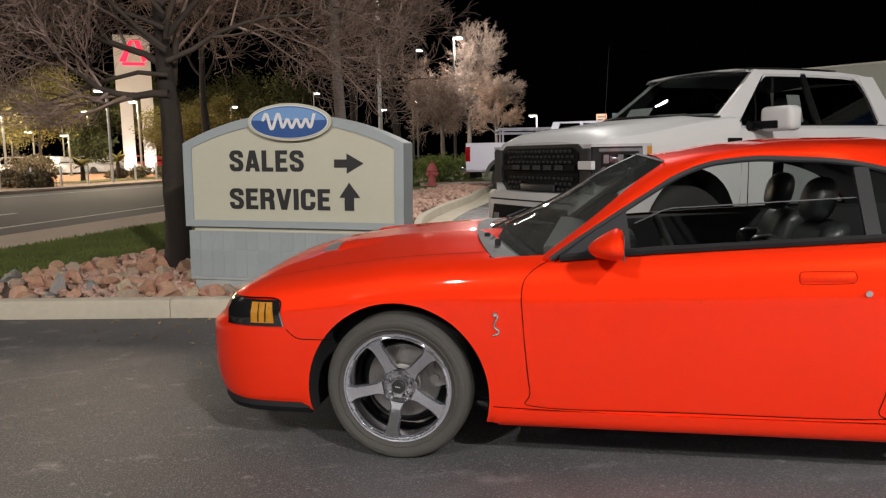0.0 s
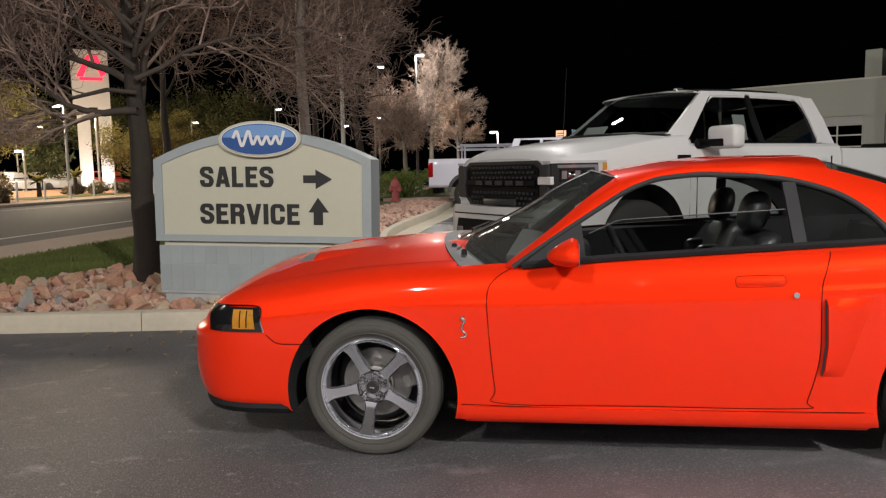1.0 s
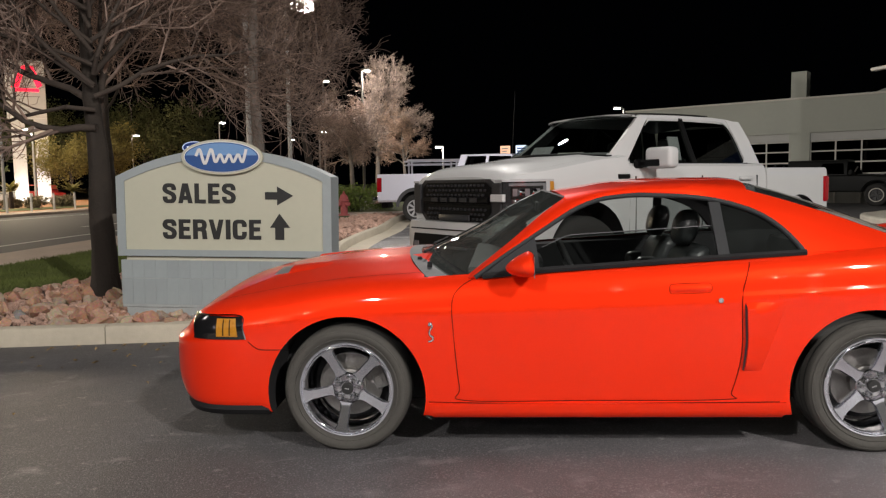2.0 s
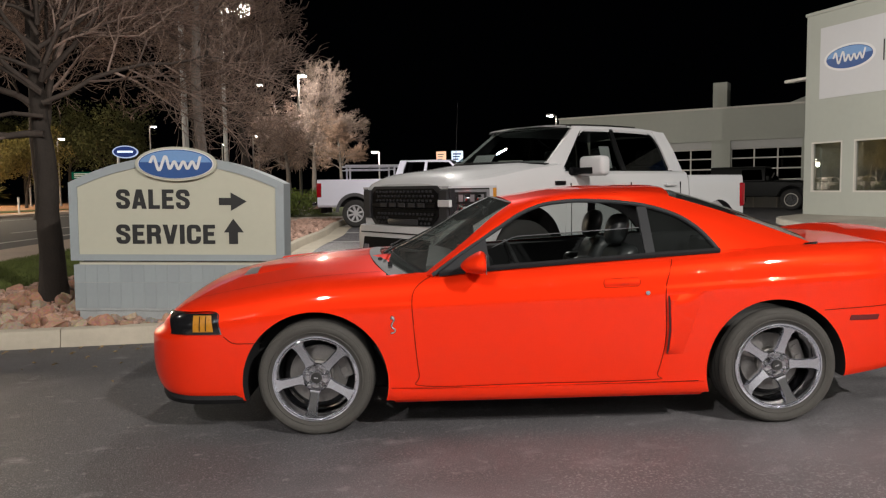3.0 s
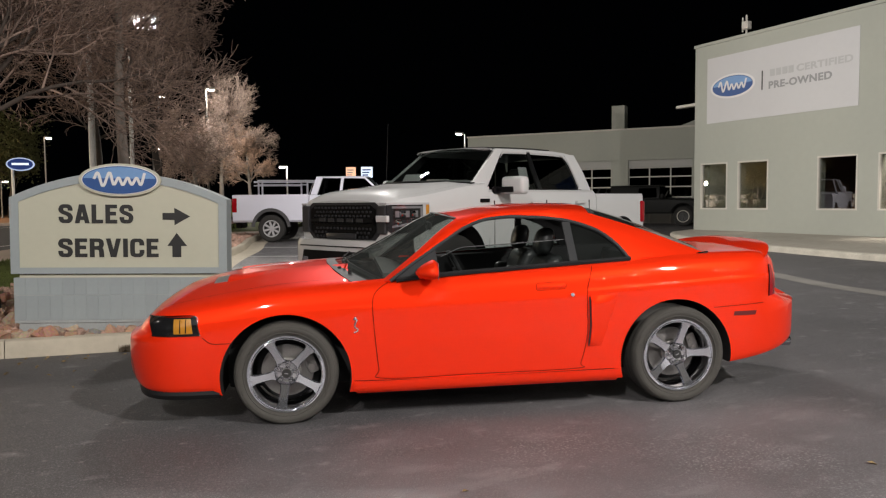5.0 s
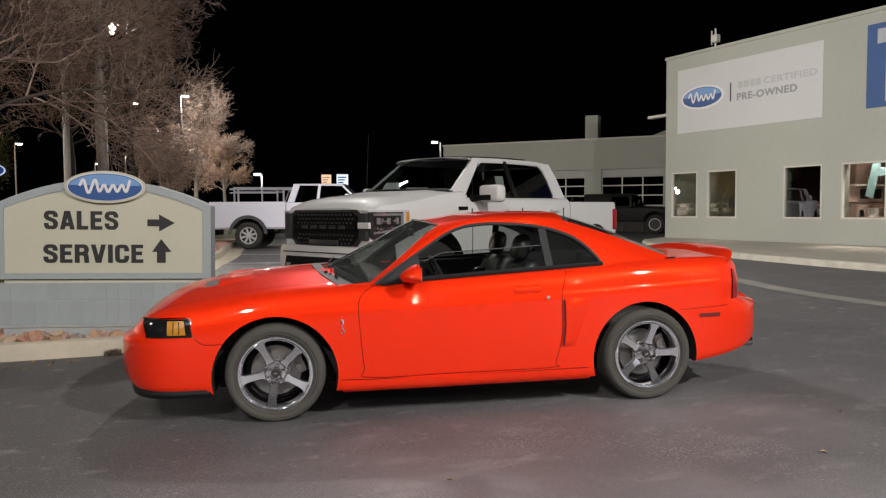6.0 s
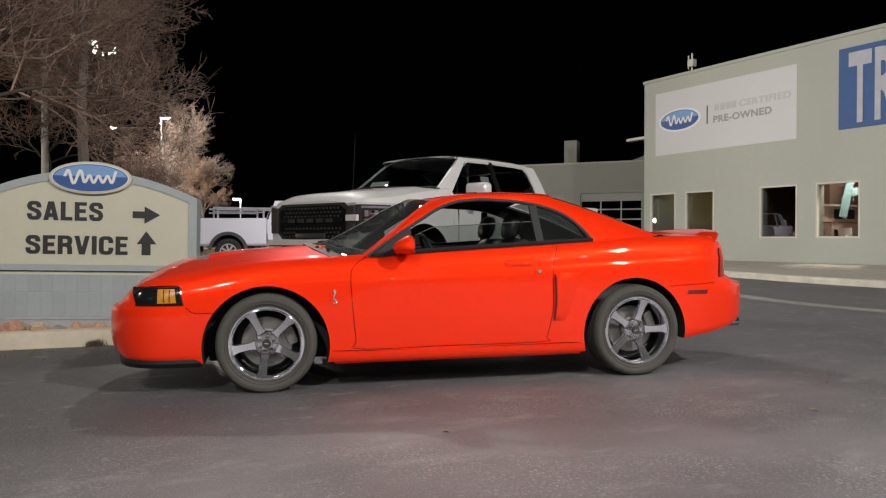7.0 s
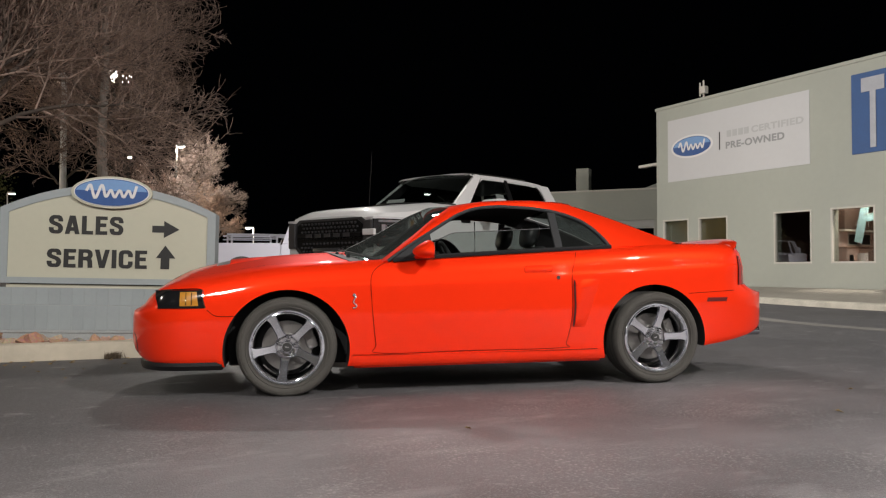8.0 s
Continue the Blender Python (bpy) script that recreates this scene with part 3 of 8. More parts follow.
def build_showroom():
    house = thing("showroom_building", Matrix(), "tall pale grey-green stucco showroom building with windows", "building")
    z0, z1, top = 1.01, 2.54, 6.40
    # the near wall: bands below and above the windows, piers between
    cuts = sorted([y for w in WINS for y in w], reverse=True)
    part("wall", box(BX, -40, -0.3, BX + 0.35, 17.74, z0), stucco, house, smooth=None)
    part("wall", box(BX, -40, z1, BX + 0.35, 17.74, top), stucco, house, smooth=None)
    edges = [17.74] + cuts + [-40]
    for a, b in zip(edges[::2], edges[1::2]):
        part("pier", box(BX, b, z0, BX + 0.35, a, z1), stucco, house, smooth=None)
    part("wall", box(BX + 0.35, 17.39, -0.3, 40, 17.74, top), stucco, house, smooth=None)
    part("parapet_cap", merge(box(BX - 0.04, -40, top, BX + 0.4, 17.78, top + 0.1, 0.01), box(BX + 0.4, 17.35, top, 40, 17.78, top + 0.1, 0.01)), stucco, house)
    part("roof", box(BX + 0.35, -40, top - 0.5, 40, 17.39, top - 0.3), stucco, house)
    for a, b in WINS:
        win = new("window")
        win.parent = house
        f = 0.045
        fb = box(BX - 0.012, a, z0, BX + 0.1, b, z0 + f, 0.004)
        box(BX - 0.012, a, z1 - f, BX + 0.1, b, z1, 0.004, bm=fb)
        box(BX - 0.012, a, z0 + f, BX + 0.1, a + f, z1 - f, 0.004, bm=fb)
        box(BX - 0.012, b - f, z0 + f, BX + 0.1, b, z1 - f, 0.004, bm=fb)
        part("window_frame", fb, frame_pale, win)
        pn = part("pane", box(BX + 0.05, a + f, z0 + f, BX + 0.06, b - f, z1 - f), glass_pane, win)
        pn.visible_shadow = False
    # banner with an oval and lettering
    ban = part("banner", box(BX - 0.015, 11.86, 3.84, BX - 0.001, 17.2, 5.96), white_panel, house, "white vinyl banner with a blue oval")
    FW = pose(BX - 0.015, 0, 0, 0, 0, -90)
    oval_badge(ban, FW @ pose(-16.15, 0, 4.955), 0.89, 0.385, letter_white, 0.25)
    part("divider", box(BX - 0.022, 14.98, 4.67, BX - 0.015, 15.02, 5.25), sign_black, ban)
    for y0 in (14.55, 14.33, 14.11, 13.9):
        part("letter_bar", box(BX - 0.021, y0, 5.035, BX - 0.015, y0 + 0.17, 5.245), banner_grey, ban)
    lettering("word", "CERTIFIED", 0.21, 0.006, banner_grey, ban, FW @ pose(-13.8, 0.0, 5.035, 90), 1.76, 0.035)
    lettering("word", "PRE-OWNED", 0.225, 0.006, banner_dark, ban, FW @ pose(-14.76, 0.0, 4.665, 90), 2.1, 0.035)
    blue = part("blue_sign", box(BX - 0.03, 4.2, 3.93, BX - 0.001, 10.61, 6.08), sign_blue, house, "blue painted sign with large white letters")
    lettering("word", "TR", 1.87, 0.02, painted_white, blue, FW @ pose(-10.33, -0.015, 4.06, 90), 1.30, 0.03)
    # small aerial and wall lamp arm
    ab = tube((BX + 0.3, 15.9, top), (BX + 0.3, 15.9, top + 0.75), 0.03, n=8)
    box(BX + 0.2, 15.78, top + 0.3, BX + 0.4, 16.02, top + 0.55, 0.02, bm=ab)
    tube((BX + 0.3, 16.05, top + 0.25), (BX + 0.3, 16.05, top + 0.7), 0.025, n=8, bm=ab)
    part("aerial", ab, frame_pale, house)
    part("wall_lamp", box(BX + 0.1, 17.74, 4.52, BX + 0.35, 18.75, 4.62, 0.02), frame_pale, house)
    # room behind the windows
    part("room_wall", box(BX + 4.2, -5, 0.2, BX + 4.3, 17.3, 3.4), room_brown, house)
    part("room_floor", box(BX + 0.35, -5, 0.2, BX + 4.2, 17.3, 0.3), room_brown, house)
    part("room_ceiling", box(BX + 0.35, -5, 3.3, BX + 4.2, 17.3, 3.4), room_pale, house)
    for y in (14.3, 9.2, 11.55):
        part("room_partition", box(BX + 0.36, y, 0.3, BX + 4.2, y + 0.12, 3.3), room_pink if y == 11.55 else room_brown, house)
    return house


banner_grey = material("banner_grey", (0.44, 0.445, 0.45), 0.6)
banner_dark = material("banner_dark", (0.28, 0.285, 0.29), 0.6)
sign_blue = material("sign_blue", (0.045, 0.10, 0.25), 0.7, noise_scale=2, amount=0.12)
painted_white = material("painted_white", (0.40, 0.41, 0.45), 0.7, noise_scale=3, amount=0.15)
room_brown = material("room_brown", (0.34, 0.23, 0.18), 0.8, noise_scale=1, amount=0.15)
room_pink = material("room_pink", (0.60, 0.46, 0.42), 0.8, noise_scale=1, amount=0.1)
room_pale = material("room_pale", (0.6, 0.58, 0.54), 0.8, noise_scale=1, amount=0.05)
build_showroom()


def desk(x, y, z):
    d = thing("desk", pose(x, y, z), "brown office desk behind the showroom window", "desk")
    part("desktop", box(-0.4, -0.8, 0.72, 0.4, 0.8, 0.76, 0.006), room_brown, d)
    for yy in (-0.75, 0.71):
        part("side_panel", box(-0.38, yy, 0, 0.38, yy + 0.04, 0.72), room_brown, d)
    part("front_panel", box(0.3, -0.71, 0.1, 0.33, 0.71, 0.72), room_brown, d)
    return d


desk(BX + 1.3, 10.6, 0.3)
desk(BX + 1.6, 15.3, 0.3)
for (x, y, m, w, h, lab) in ((BX + 1.15, 11.05, letter_white, 0.30, 0.24, "white paper stand on the desk"), (BX + 0.95, 11.32, sign_black, 0.24, 0.2, "black monitor on the desk"), (BX + 1.5, 15.2, room_pale, 0.5, 0.42, "pale box on the desk")):
    st = thing("desk_stand", pose(x, y, 1.06, 0, -8, 0), lab, "stand")
    part("panel", box(-0.01, -w / 2, 0.02, 0.01, w / 2, h, 0.004), m, st)
    part("foot", box(-0.06, -0.08, 0, 0.06, 0.08, 0.02, 0.004), m, st)
cyan_cloth = material("cyan_cloth", (0.36, 0.58, 0.63), 0.8, noise_scale=3, amount=0.1)
for y, z, ry, w, h in ((11.12, 2.12, 12, 0.24, 1.05), (10.82, 2.32, -10, 0.32, 0.22), (14.98, 2.36, -8, 0.46, 0.34)):
    hb = thing("hanging_banner", pose(BX + 1.2, y, z, ry, 0, 0), "pale cyan paper banner hanging inside the window", "banner")
    part("cloth", box(-0.004, -w / 2, -h / 2, 0.004, w / 2, h / 2), cyan_cloth, hb)
    part("rod", tube((0, -w / 2 - 0.03, h / 2), (0, w / 2 + 0.03, h / 2), 0.012, n=8), frame_pale, hb)



def wall_cabinet(x, y, z):
    c = thing("wall_cabinet", pose(x, y, z), "dark brown cabinet hanging on the office wall", "cabinet")
    part("body", box(-0.9, -0.16, 0, 0.9, 0, 1.0, 0.004), cabinet_brown, c)
    for k in range(3):
        d = part("door", box(-0.89 + 0.6 * k, -0.178, 0.01, -0.31 + 0.6 * k, -0.16, 0.99, 0.003), cabinet_brown, c)
        part("handle", tube((-0.37 + 0.6 * k, -0.185, 0.1), (-0.37 + 0.6 * k, -0.185, 0.22), 0.006, n=8), frame_pale, d)
    part("rail", box(-0.9, -0.19, -0.05, 0.9, 0, 0.0), frame_pale, c)


def sideboard(x, y, z):
    c = thing("sideboard", pose(x, y, z), "pinkish brown sideboard along the office wall", "cabinet")
    part("body", box(-0.9, -0.22, 0, 0.9, 0, 1.14, 0.004), room_pink, c)
    part("worktop", box(-0.92, -0.25, 1.14, 0.92, 0, 1.18, 0.004), room_brown, c)
    for k in range(3):
        part("door", box(-0.89 + 0.6 * k, -0.236, 0.05, -0.31 + 0.6 * k, -0.22, 1.12, 0.003), room_pink, c)


cabinet_brown = material("cabinet_brown", (0.09, 0.055, 0.042), 0.6, noise_scale=3, amount=0.15)
wall_cabinet(BX + 1.7, 11.545, 1.98)
sideboard(BX + 1.7, 11.545, 0.3)
for k in range(2):
    pf = thing("picture_frame", pose(BX + 1.45 + 0.62 * k, 11.545, 1.53), "dark picture in a pale frame on the office wall", "picture")
    part("frame", box(-0.24, -0.02, 0, 0.24, 0, 0.36, 0.004), frame_pale, pf)
    part("sheet", box(-0.20, -0.024, 0.04, 0.20, -0.02, 0.32), sign_black, pf)


def shelf_unit(x, y, n, label):
    u = thing("shelf_unit", pose(x, y, 0.3), label, "shelf")
    for yy in (-0.6, 0.58):
        part("side_panel", box(-0.18, yy, 0, 0.18, yy + 0.02, 1.9), room_pale, u)
    for k in range(5):
        part("board", box(-0.18, -0.58, 0.1 + 0.42 * k, 0.18, 0.58, 0.12 + 0.42 * k), room_pale, u)
    part("back", box(0.17, -0.58, 0, 0.18, 0.58, 1.9), room_brown, u)


shelf_unit(BX + 3.7, 10.3, 3, "pale shelf unit with folders in the office")
shelf_unit(BX + 3.2, 16.6, 4, "pale shelf unit with folders in the office")
box_mats = [material("folder_" + n, c, 0.7, noise_scale=4, amount=0.15) for n, c in (("white", (0.7, 0.7, 0.68)), ("blue", (0.12, 0.2, 0.4)), ("rust", (0.45, 0.16, 0.08)), ("black", (0.03, 0.03, 0.03)))]
_fr = random.Random(5)
for sx, sy in ((3.7, 10.3), (3.2, 16.6)):
    for k in range(1, 4):
        y = sy - 0.52
        while y < sy + 0.4:
            w, h = 0.06 + 0.14 * _fr.random(), 0.2 + 0.14 * _fr.random()
            f = thing("folder", pose(BX + sx - 0.02, y + w / 2, 0.42 + 0.42 * k), "upright office folder standing on the shelf", "folder", "folders on the shelves")
            part("cover", box(-0.11, -w / 2, 0, 0.11, w / 2, h, 0.006), box_mats[_fr.randrange(4)], f)
            y += w + 0.02 + 0.1 * _fr.random()


def office_chair(x, y, rz):
    c = thing("office_chair", pose(x, y, 0.3, 0, 0, rz), "dark upholstered office chair at the desk", "chair")
    part("seat", box(-0.24, -0.24, 0.42, 0.24, 0.24, 0.52, 0.04, 2), sign_black, c)
    part("backrest", box(0.2, -0.22, 0.6, 0.28, 0.22, 1.1, 0.035, 2), sign_black, c)
    part("post", tube((0, 0, 0.08), (0, 0, 0.42), 0.03, n=10), frame_pale, c)
    for k in range(5):
        a = 2 * math.pi * k / 5
        part("leg", tube((0, 0, 0.1), (0.28 * math.cos(a), 0.28 * math.sin(a), 0.04), 0.02, n=8), frame_pale, c)


office_chair(BX + 2.4, 10.9, 20)
office_chair(BX + 0.95, 10.25, 200)
office_chair(BX + 2.5, 15.6, -15)
# dim ceiling lamps in the room
area_lamp("room_lamp", (BX + 0.75, 10.7, 3.25), (BX + 1.0, 10.9, 0), 125, 0.5, (1, 0.88, 0.76))
area_lamp("room_lamp", (BX + 0.75, 15.6, 3.25), (BX + 1.0, 15.7, 0), 26, 0.6, (1, 0.85, 0.7))
# pavement in front
dull_concrete = material("dull_concrete", (0.36, 0.335, 0.285), 0.85, noise_scale=0.5, amount=0.2, bump=0.3, bump_scale=50)
pale_kerb = material("pale_kerb", (0.50, 0.47, 0.40), 0.85, noise_scale=3, amount=0.25, bump=0.5, bump_scale=30)
edge = spline([(15.0, -40), (15.0, -10), (15.0, 4), (15.0, 10), (15.1, 12.6), (15.5, 15), (16.2, 16.8), (17.2, 17.9), (18.4, 18.3)], 70)
rows = [[(p[0], p[1], H(p[1]) + 0.14), (p[0] + 0.16, p[1], H(p[1]) + 0.15), (max(p[0] + 0.3, 18.02), min(p[1], 17.9), 0.317)] for p in edge]
kind(mesh_object("pavement", slab([r[1:] for r in rows], 0.4), dull_concrete), "dull concrete pavement along the building")
kerb_rows = [[(r[0][0] - 0.03, r[0][1], r[0][2] - 0.2), (r[0][0] - 0.02, r[0][1], r[0][2] - 0.02 + 0.012 * noise.noise((i * 0.9, 0, 3))), (r[0][0] + 0.015, r[0][1], r[0][2] + 0.012), (r[1][0] + 0.04 * noise.noise((i * 0.7, 2, 0)), r[1][1], r[1][2] + 0.006), (r[1][0], r[1][1], r[1][2] - 0.25)] for i, r in enumerate(rows)]
kb = grid(kerb_rows, close_v=True)
bmesh.ops.recalc_face_normals(kb, faces=kb.faces)
kind(mesh_object("kerb", kb, pale_kerb, smooth=40), "pale chipped concrete kerb along the building")

# ---- garage wing ----
GM = pose(24.5, 26.0, 0, 0, 0, 180 - 53.62)  # x along the wall, y towards the lot
door_panel = material("door_panel", (0.40, 0.40, 0.38), 0.5, noise_scale=2, amount=0.05)
door_glass = glass("door_glass", (0.5, 0.5, 0.5), see=0.35, gloss=0.08)


def build_garage():
    g = thing("service_garage", GM, "long low grey stucco service garage with glazed roll-up doors", "building")
    doors = [(-1.2, 1.79), (2.64, 5.63), (6.5, 9.45)]
    top = 4.72
    part("wall", box(-14, -0.3, 3.25, 10.4, 0, top), stucco, g, smooth=None)
    edges = [-14] + [v for d in doors for v in d] + [10.4]
    for a, b in zip(edges[::2], edges[1::2]):
        part("pier", box(a, -0.3, -0.3, b, 0, 3.25), stucco, g, smooth=None)
    part("wall", box(10.05, -12, -0.3, 10.4, -0.3, top), stucco, g, smooth=None)
    part("roof", box(-14, -12, top - 0.4, 10.05, -0.3, top - 0.2), stucco, g)
    part("roof_edge", box(-14, -0.35, top, 10.45, 0.05, top + 0.08, 0.01), frame_pale, g)
    for a, b in doors:
        d = new("roll_up_door")
        d.parent = g
        part("header", box(a, -0.22, 2.88, b, -0.1, 3.25), door_panel, d)
        part("door_leaf", box(a, -0.24, 0.15, b, -0.18, 1.0), door_panel, d)
        zs = [1.0, 1.45, 1.95, 2.44, 2.88]
        for i, (p, q) in enumerate(zip(zs, zs[1:])):
            part("rail", box(a, -0.23, p - 0.03, b, -0.15, p + 0.03, 0.005), frame_pale, d)
            for k in range(3):
                x0, x1 = a + (b - a) * k / 3, a + (b - a) * (k + 1) / 3
                part("pane", box(x0 + 0.03, -0.20, p + 0.03, x1 - 0.03, -0.19, q - 0.03), door_glass, d)
        part("rail", box(a, -0.23, 2.85, b, -0.15, 2.91, 0.005), frame_pale, d)
        for k in range(4):
            x = a + (b - a) * k / 3
            part("stile", box(max(a, x - 0.03), -0.23, 0.15, min(b, x + 0.03) if k < 3 else b, -0.152, 2.88, 0.004), frame_pale, d)
    part("inner_wall", box(-13, -9, 0, 10, -8.8, 4.0), room_brown, g)
    part("inner_floor", box(-13, -8.8, 0.1, 10, -0.3, 0.16), walk_concrete, g)
    part("chimney", box(2.2, -1.6, top - 0.3, 2.85, -0.95, 6.05, 0.01), stucco, g)
    gb = prism([(-6.0, top - 0.1), (1.2, top - 0.1), (-1.6, 5.62), (-3.4, 6.2)], 0, 1)
    for v in gb.verts:
        v.co = Vector((v.co.x, -3.2 - 3 * v.co.z, v.co.y))
    bmesh.ops.recalc_face_normals(gb, faces=gb.faces)
    part("gable", gb, stucco, g, smooth=None)
    return g


build_garage()

# unseen plain wall added behind the camera, there for the car to reflect
kind(mesh_object("wall_south", box(-45, -30.4, 0, 45, -30, 6.5), stucco), "plain pale wall added unseen behind the camera")

# ---- the red coupe ----
car_red = material("red_paint", (0.88, 0.032, 0.006), 0.42, metal=0.24, noise_scale=0.5, amount=0.02, coat=0.78, spec=0.06)
car_red.node_tree.nodes["Principled BSDF"].inputs["Specular Tint"].default_value = (0.95, 0.10, 0.03, 1)  # the flakes stay red at a slant
rubber = material("tyre_rubber", (0.062, 0.058, 0.052), 0.85, noise_scale=6, amount=0.2, bump=0.2, bump_scale=200)
trim_black = material("black_trim", (0.014, 0.014, 0.015), 0.6, noise_scale=8, amount=0.15, spec=0.25)
frame_rubber = material("window_rubber", (0.022, 0.023, 0.025), 0.58, noise_scale=6, amount=0.12, spec=0.25)
gap_black = material("panel_gap", (0.004, 0.003, 0.003), 0.8, spec=0.05)
trim_grey = material("grey_trim", (0.07, 0.07, 0.075), 0.55, noise_scale=6, amount=0.12)
inlet_grey = material("inlet_grille", (0.20, 0.19, 0.19), 0.35, noise_scale=60, amount=0.3)
cabin_black = material("cabin_lining", (0.012, 0.012, 0.013), 0.8, noise_scale=5, amount=0.2)
leather = material("leather", (0.03, 0.032, 0.033), 0.38, noise_scale=4, amount=0.2, bump=0.15, bump_scale=90)
chrome = material("chrome", (0.80, 0.80, 0.83), 0.10, metal=1.0, noise_scale=3, amount=0.05)
bright_metal = material("bright_metal", (0.50, 0.50, 0.50), 0.25, metal=0.9)
wheel_bright = material("wheel_plating", (0.90, 0.92, 1.0), 0.055, metal=0.93, noise_scale=12, amount=0.05)
dark_chrome = material("barrel_plating", (0.55, 0.55, 0.59), 0.09, metal=1.0)
steel = material("brake_steel", (0.22, 0.21, 0.20), 0.5, metal=0.8, noise_scale=9, amount=0.25)
dark_metal = material("dark_metal", (0.06, 0.06, 0.06), 0.5, metal=0.8, noise_scale=8, amount=0.2)
dash_grey = material("dash_vinyl", (0.06, 0.062, 0.06), 0.7, noise_scale=6, amount=0.2)
cowl_grey = material("cowl_plastic", (0.055, 0.056, 0.06), 0.6, noise_scale=9, amount=0.3)
lamp_black = material("lamp_housing", (0.01, 0.01, 0.011), 0.12, coat=1.0)
amber = material("amber_lens", (0.45, 0.19, 0.012), 0.3, noise_scale=40, amount=0.15, coat=0.6)
red_lens = material("red_lens", (0.30, 0.004, 0.010), 0.2, coat=0.25, spec=0.2)
marker_red = material("marker_lens", (0.12, 0.012, 0.012), 0.3, coat=0.5)
car_glass = glass("car_glass", (0.8, 0.86, 0.84), see=0.78)
front_glass = glass("windscreen_glass", (0.8, 0.88, 0.85), see=0.62, gloss=0.10, haze=0.055)
tint_glass = glass("tinted_glass", (0.6, 0.68, 0.66), see=0.42, haze=0.02)


c_bottom = smooth_curve([(-1.05, 0.30), (-0.9, 0.235), (-0.42, 0.225), (-0.4, 0.20), (0.4, 0.185), (2.2, 0.185), (2.6, 0.2), (2.9, 0.245), (3.3, 0.31), (3.7, 0.40)])
c_shoulder = smooth_curve([(-1.05, 0.56), (-0.95, 0.645), (-0.8, 0.715), (-0.5, 0.775), (0.0, 0.85), (0.35, 0.872), (0.6, 0.885), (1.1, 0.912), (1.88, 0.945), (2.3, 0.967), (2.8, 0.985), (3.2, 0.985), (3.45, 0.965), (3.7, 0.93)])
c_top = smooth_curve([(-1.05, 0.585), (-1.0, 0.655), (-0.95, 0.70), (-0.85, 0.765), (-0.65, 0.85), (-0.34, 0.912), (0.0, 0.938), (0.4, 0.956), (2.8, 1.0), (3.2, 1.01), (3.5, 1.0), (3.7, 0.965)])


def c_half(x):
    """Half the car's width at x."""
    if x < -0.5:
        return 0.906 * max(1 - ((-0.5 - x) / 0.57) ** 2.8, 0.0) ** (1 / 3.0)
    if x > 2.95:
        return 0.905 * max(1 - ((x - 2.95) / 0.76) ** 2.4, 0.0) ** (1 / 2.4)
    return 0.905 + 0.022 * (1 - ((x - 1.22) / 1.73) ** 2)


def c_section(x, cabin=False):
    """Half a cross section at x, from the floor's middle round the side to the top's middle."""
    hw, b, s, t = c_half(x), c_bottom(x), c_shoulder(x), c_top(x)
    f = min(1.0, (s - b) / 0.6)
    cf = min(max((x - 0.35) / 0.35, 0), 1)  # the waist crease fades out on the front wing
    side = [(hw - 0.05 * f, b), (hw - 0.012 * f, b + 0.012), (hw - 0.002, b + 0.10 * f), (hw, b + 0.28 * f), (hw - 0.003, b + 0.62 * (s - b)), (hw - 0.009 + 0.004 * cf, b + 0.765 * (s - b)), (hw - 0.0118 - 0.0007 * cf, b + 0.795 * (s - b)), (hw - 0.021, s - 0.095 * f), (hw - 0.05, s - 0.035 * f), (hw - 0.11 * min(1, hw / 0.5), s + 0.004)]
    pts = spline(side, 26)
    low = [np.array((0, b + 0.03)), np.array((hw * 0.5, b + 0.02))]
    if cabin:
        top = [np.array((hw - 0.145, s - 0.01)), np.array((hw - 0.15, s - 0.1)), np.array((hw - 0.16, 0.5)), np.array((hw - 0.2, 0.33)), np.array((hw * 0.5, 0.32)), np.array((0.25, 0.32)), np.array((0, 0.33))]
    else:
        e = pts[-1]
        top = []
        for k in (0.1, 0.25, 0.42, 0.58, 0.72, 0.86, 1.0):
            y = e[0] * (1 - k)
            bulge = 0.018 * math.exp(-((y - 0.34) / 0.09) ** 2) * (1 if -0.6 < x < 0.5 else 0) * min(1, max(0, (x + 0.6) / 0.4))
            top.append(np.array((y, e[1] + (t - e[1]) * (1 - (1 - k) ** 2.0) + bulge * 0.6)))
    return low + pts + top


def c_bonnet(x, y):
    """Height of the bonnet at x, y."""
    e, s, t = c_half(x) - 0.11, c_shoulder(x) + 0.004, c_top(x)
    return s + (t - s) * (1 - (y / e) ** 2) + 0.0108 * math.exp(-((abs(y) - 0.34) / 0.09) ** 2) * min(1, max(0, (x + 0.6) / 0.4))


def c_shift(x, z):
    """The tail leans forward above the bumper; the chin tucks in under the nose."""
    if x < -0.7:
        s = min(max((z - 0.555) / 0.05, 0), 1)
        s = s * s * (3 - 2 * s)
        return 0.055 * s * (-0.7 - x) / 0.33 + 0.055 * (max(0, 0.38 - z) / 0.17) ** 1.8 * (-0.7 - x) / 0.3
    return -0.15 * max(0, x - 3.1) / 0.5 if z > 0.67 else (-0.15 * max(0, x - 3.1) / 0.5 * max(0, (z - 0.64) / 0.03))


def c_side(x, z, out=0.0):
    """A point on the car's near flank (y < 0)."""
    pts = c_section(x)[3:28]
    zs = [p[1] for p in pts]
    i = int(np.argmax(zs)) + 1
    y = float(np.interp(z, zs[:i], [p[0] for p in pts[:i]]))
    return Vector((x + c_shift(x, z), -(y + out), z))


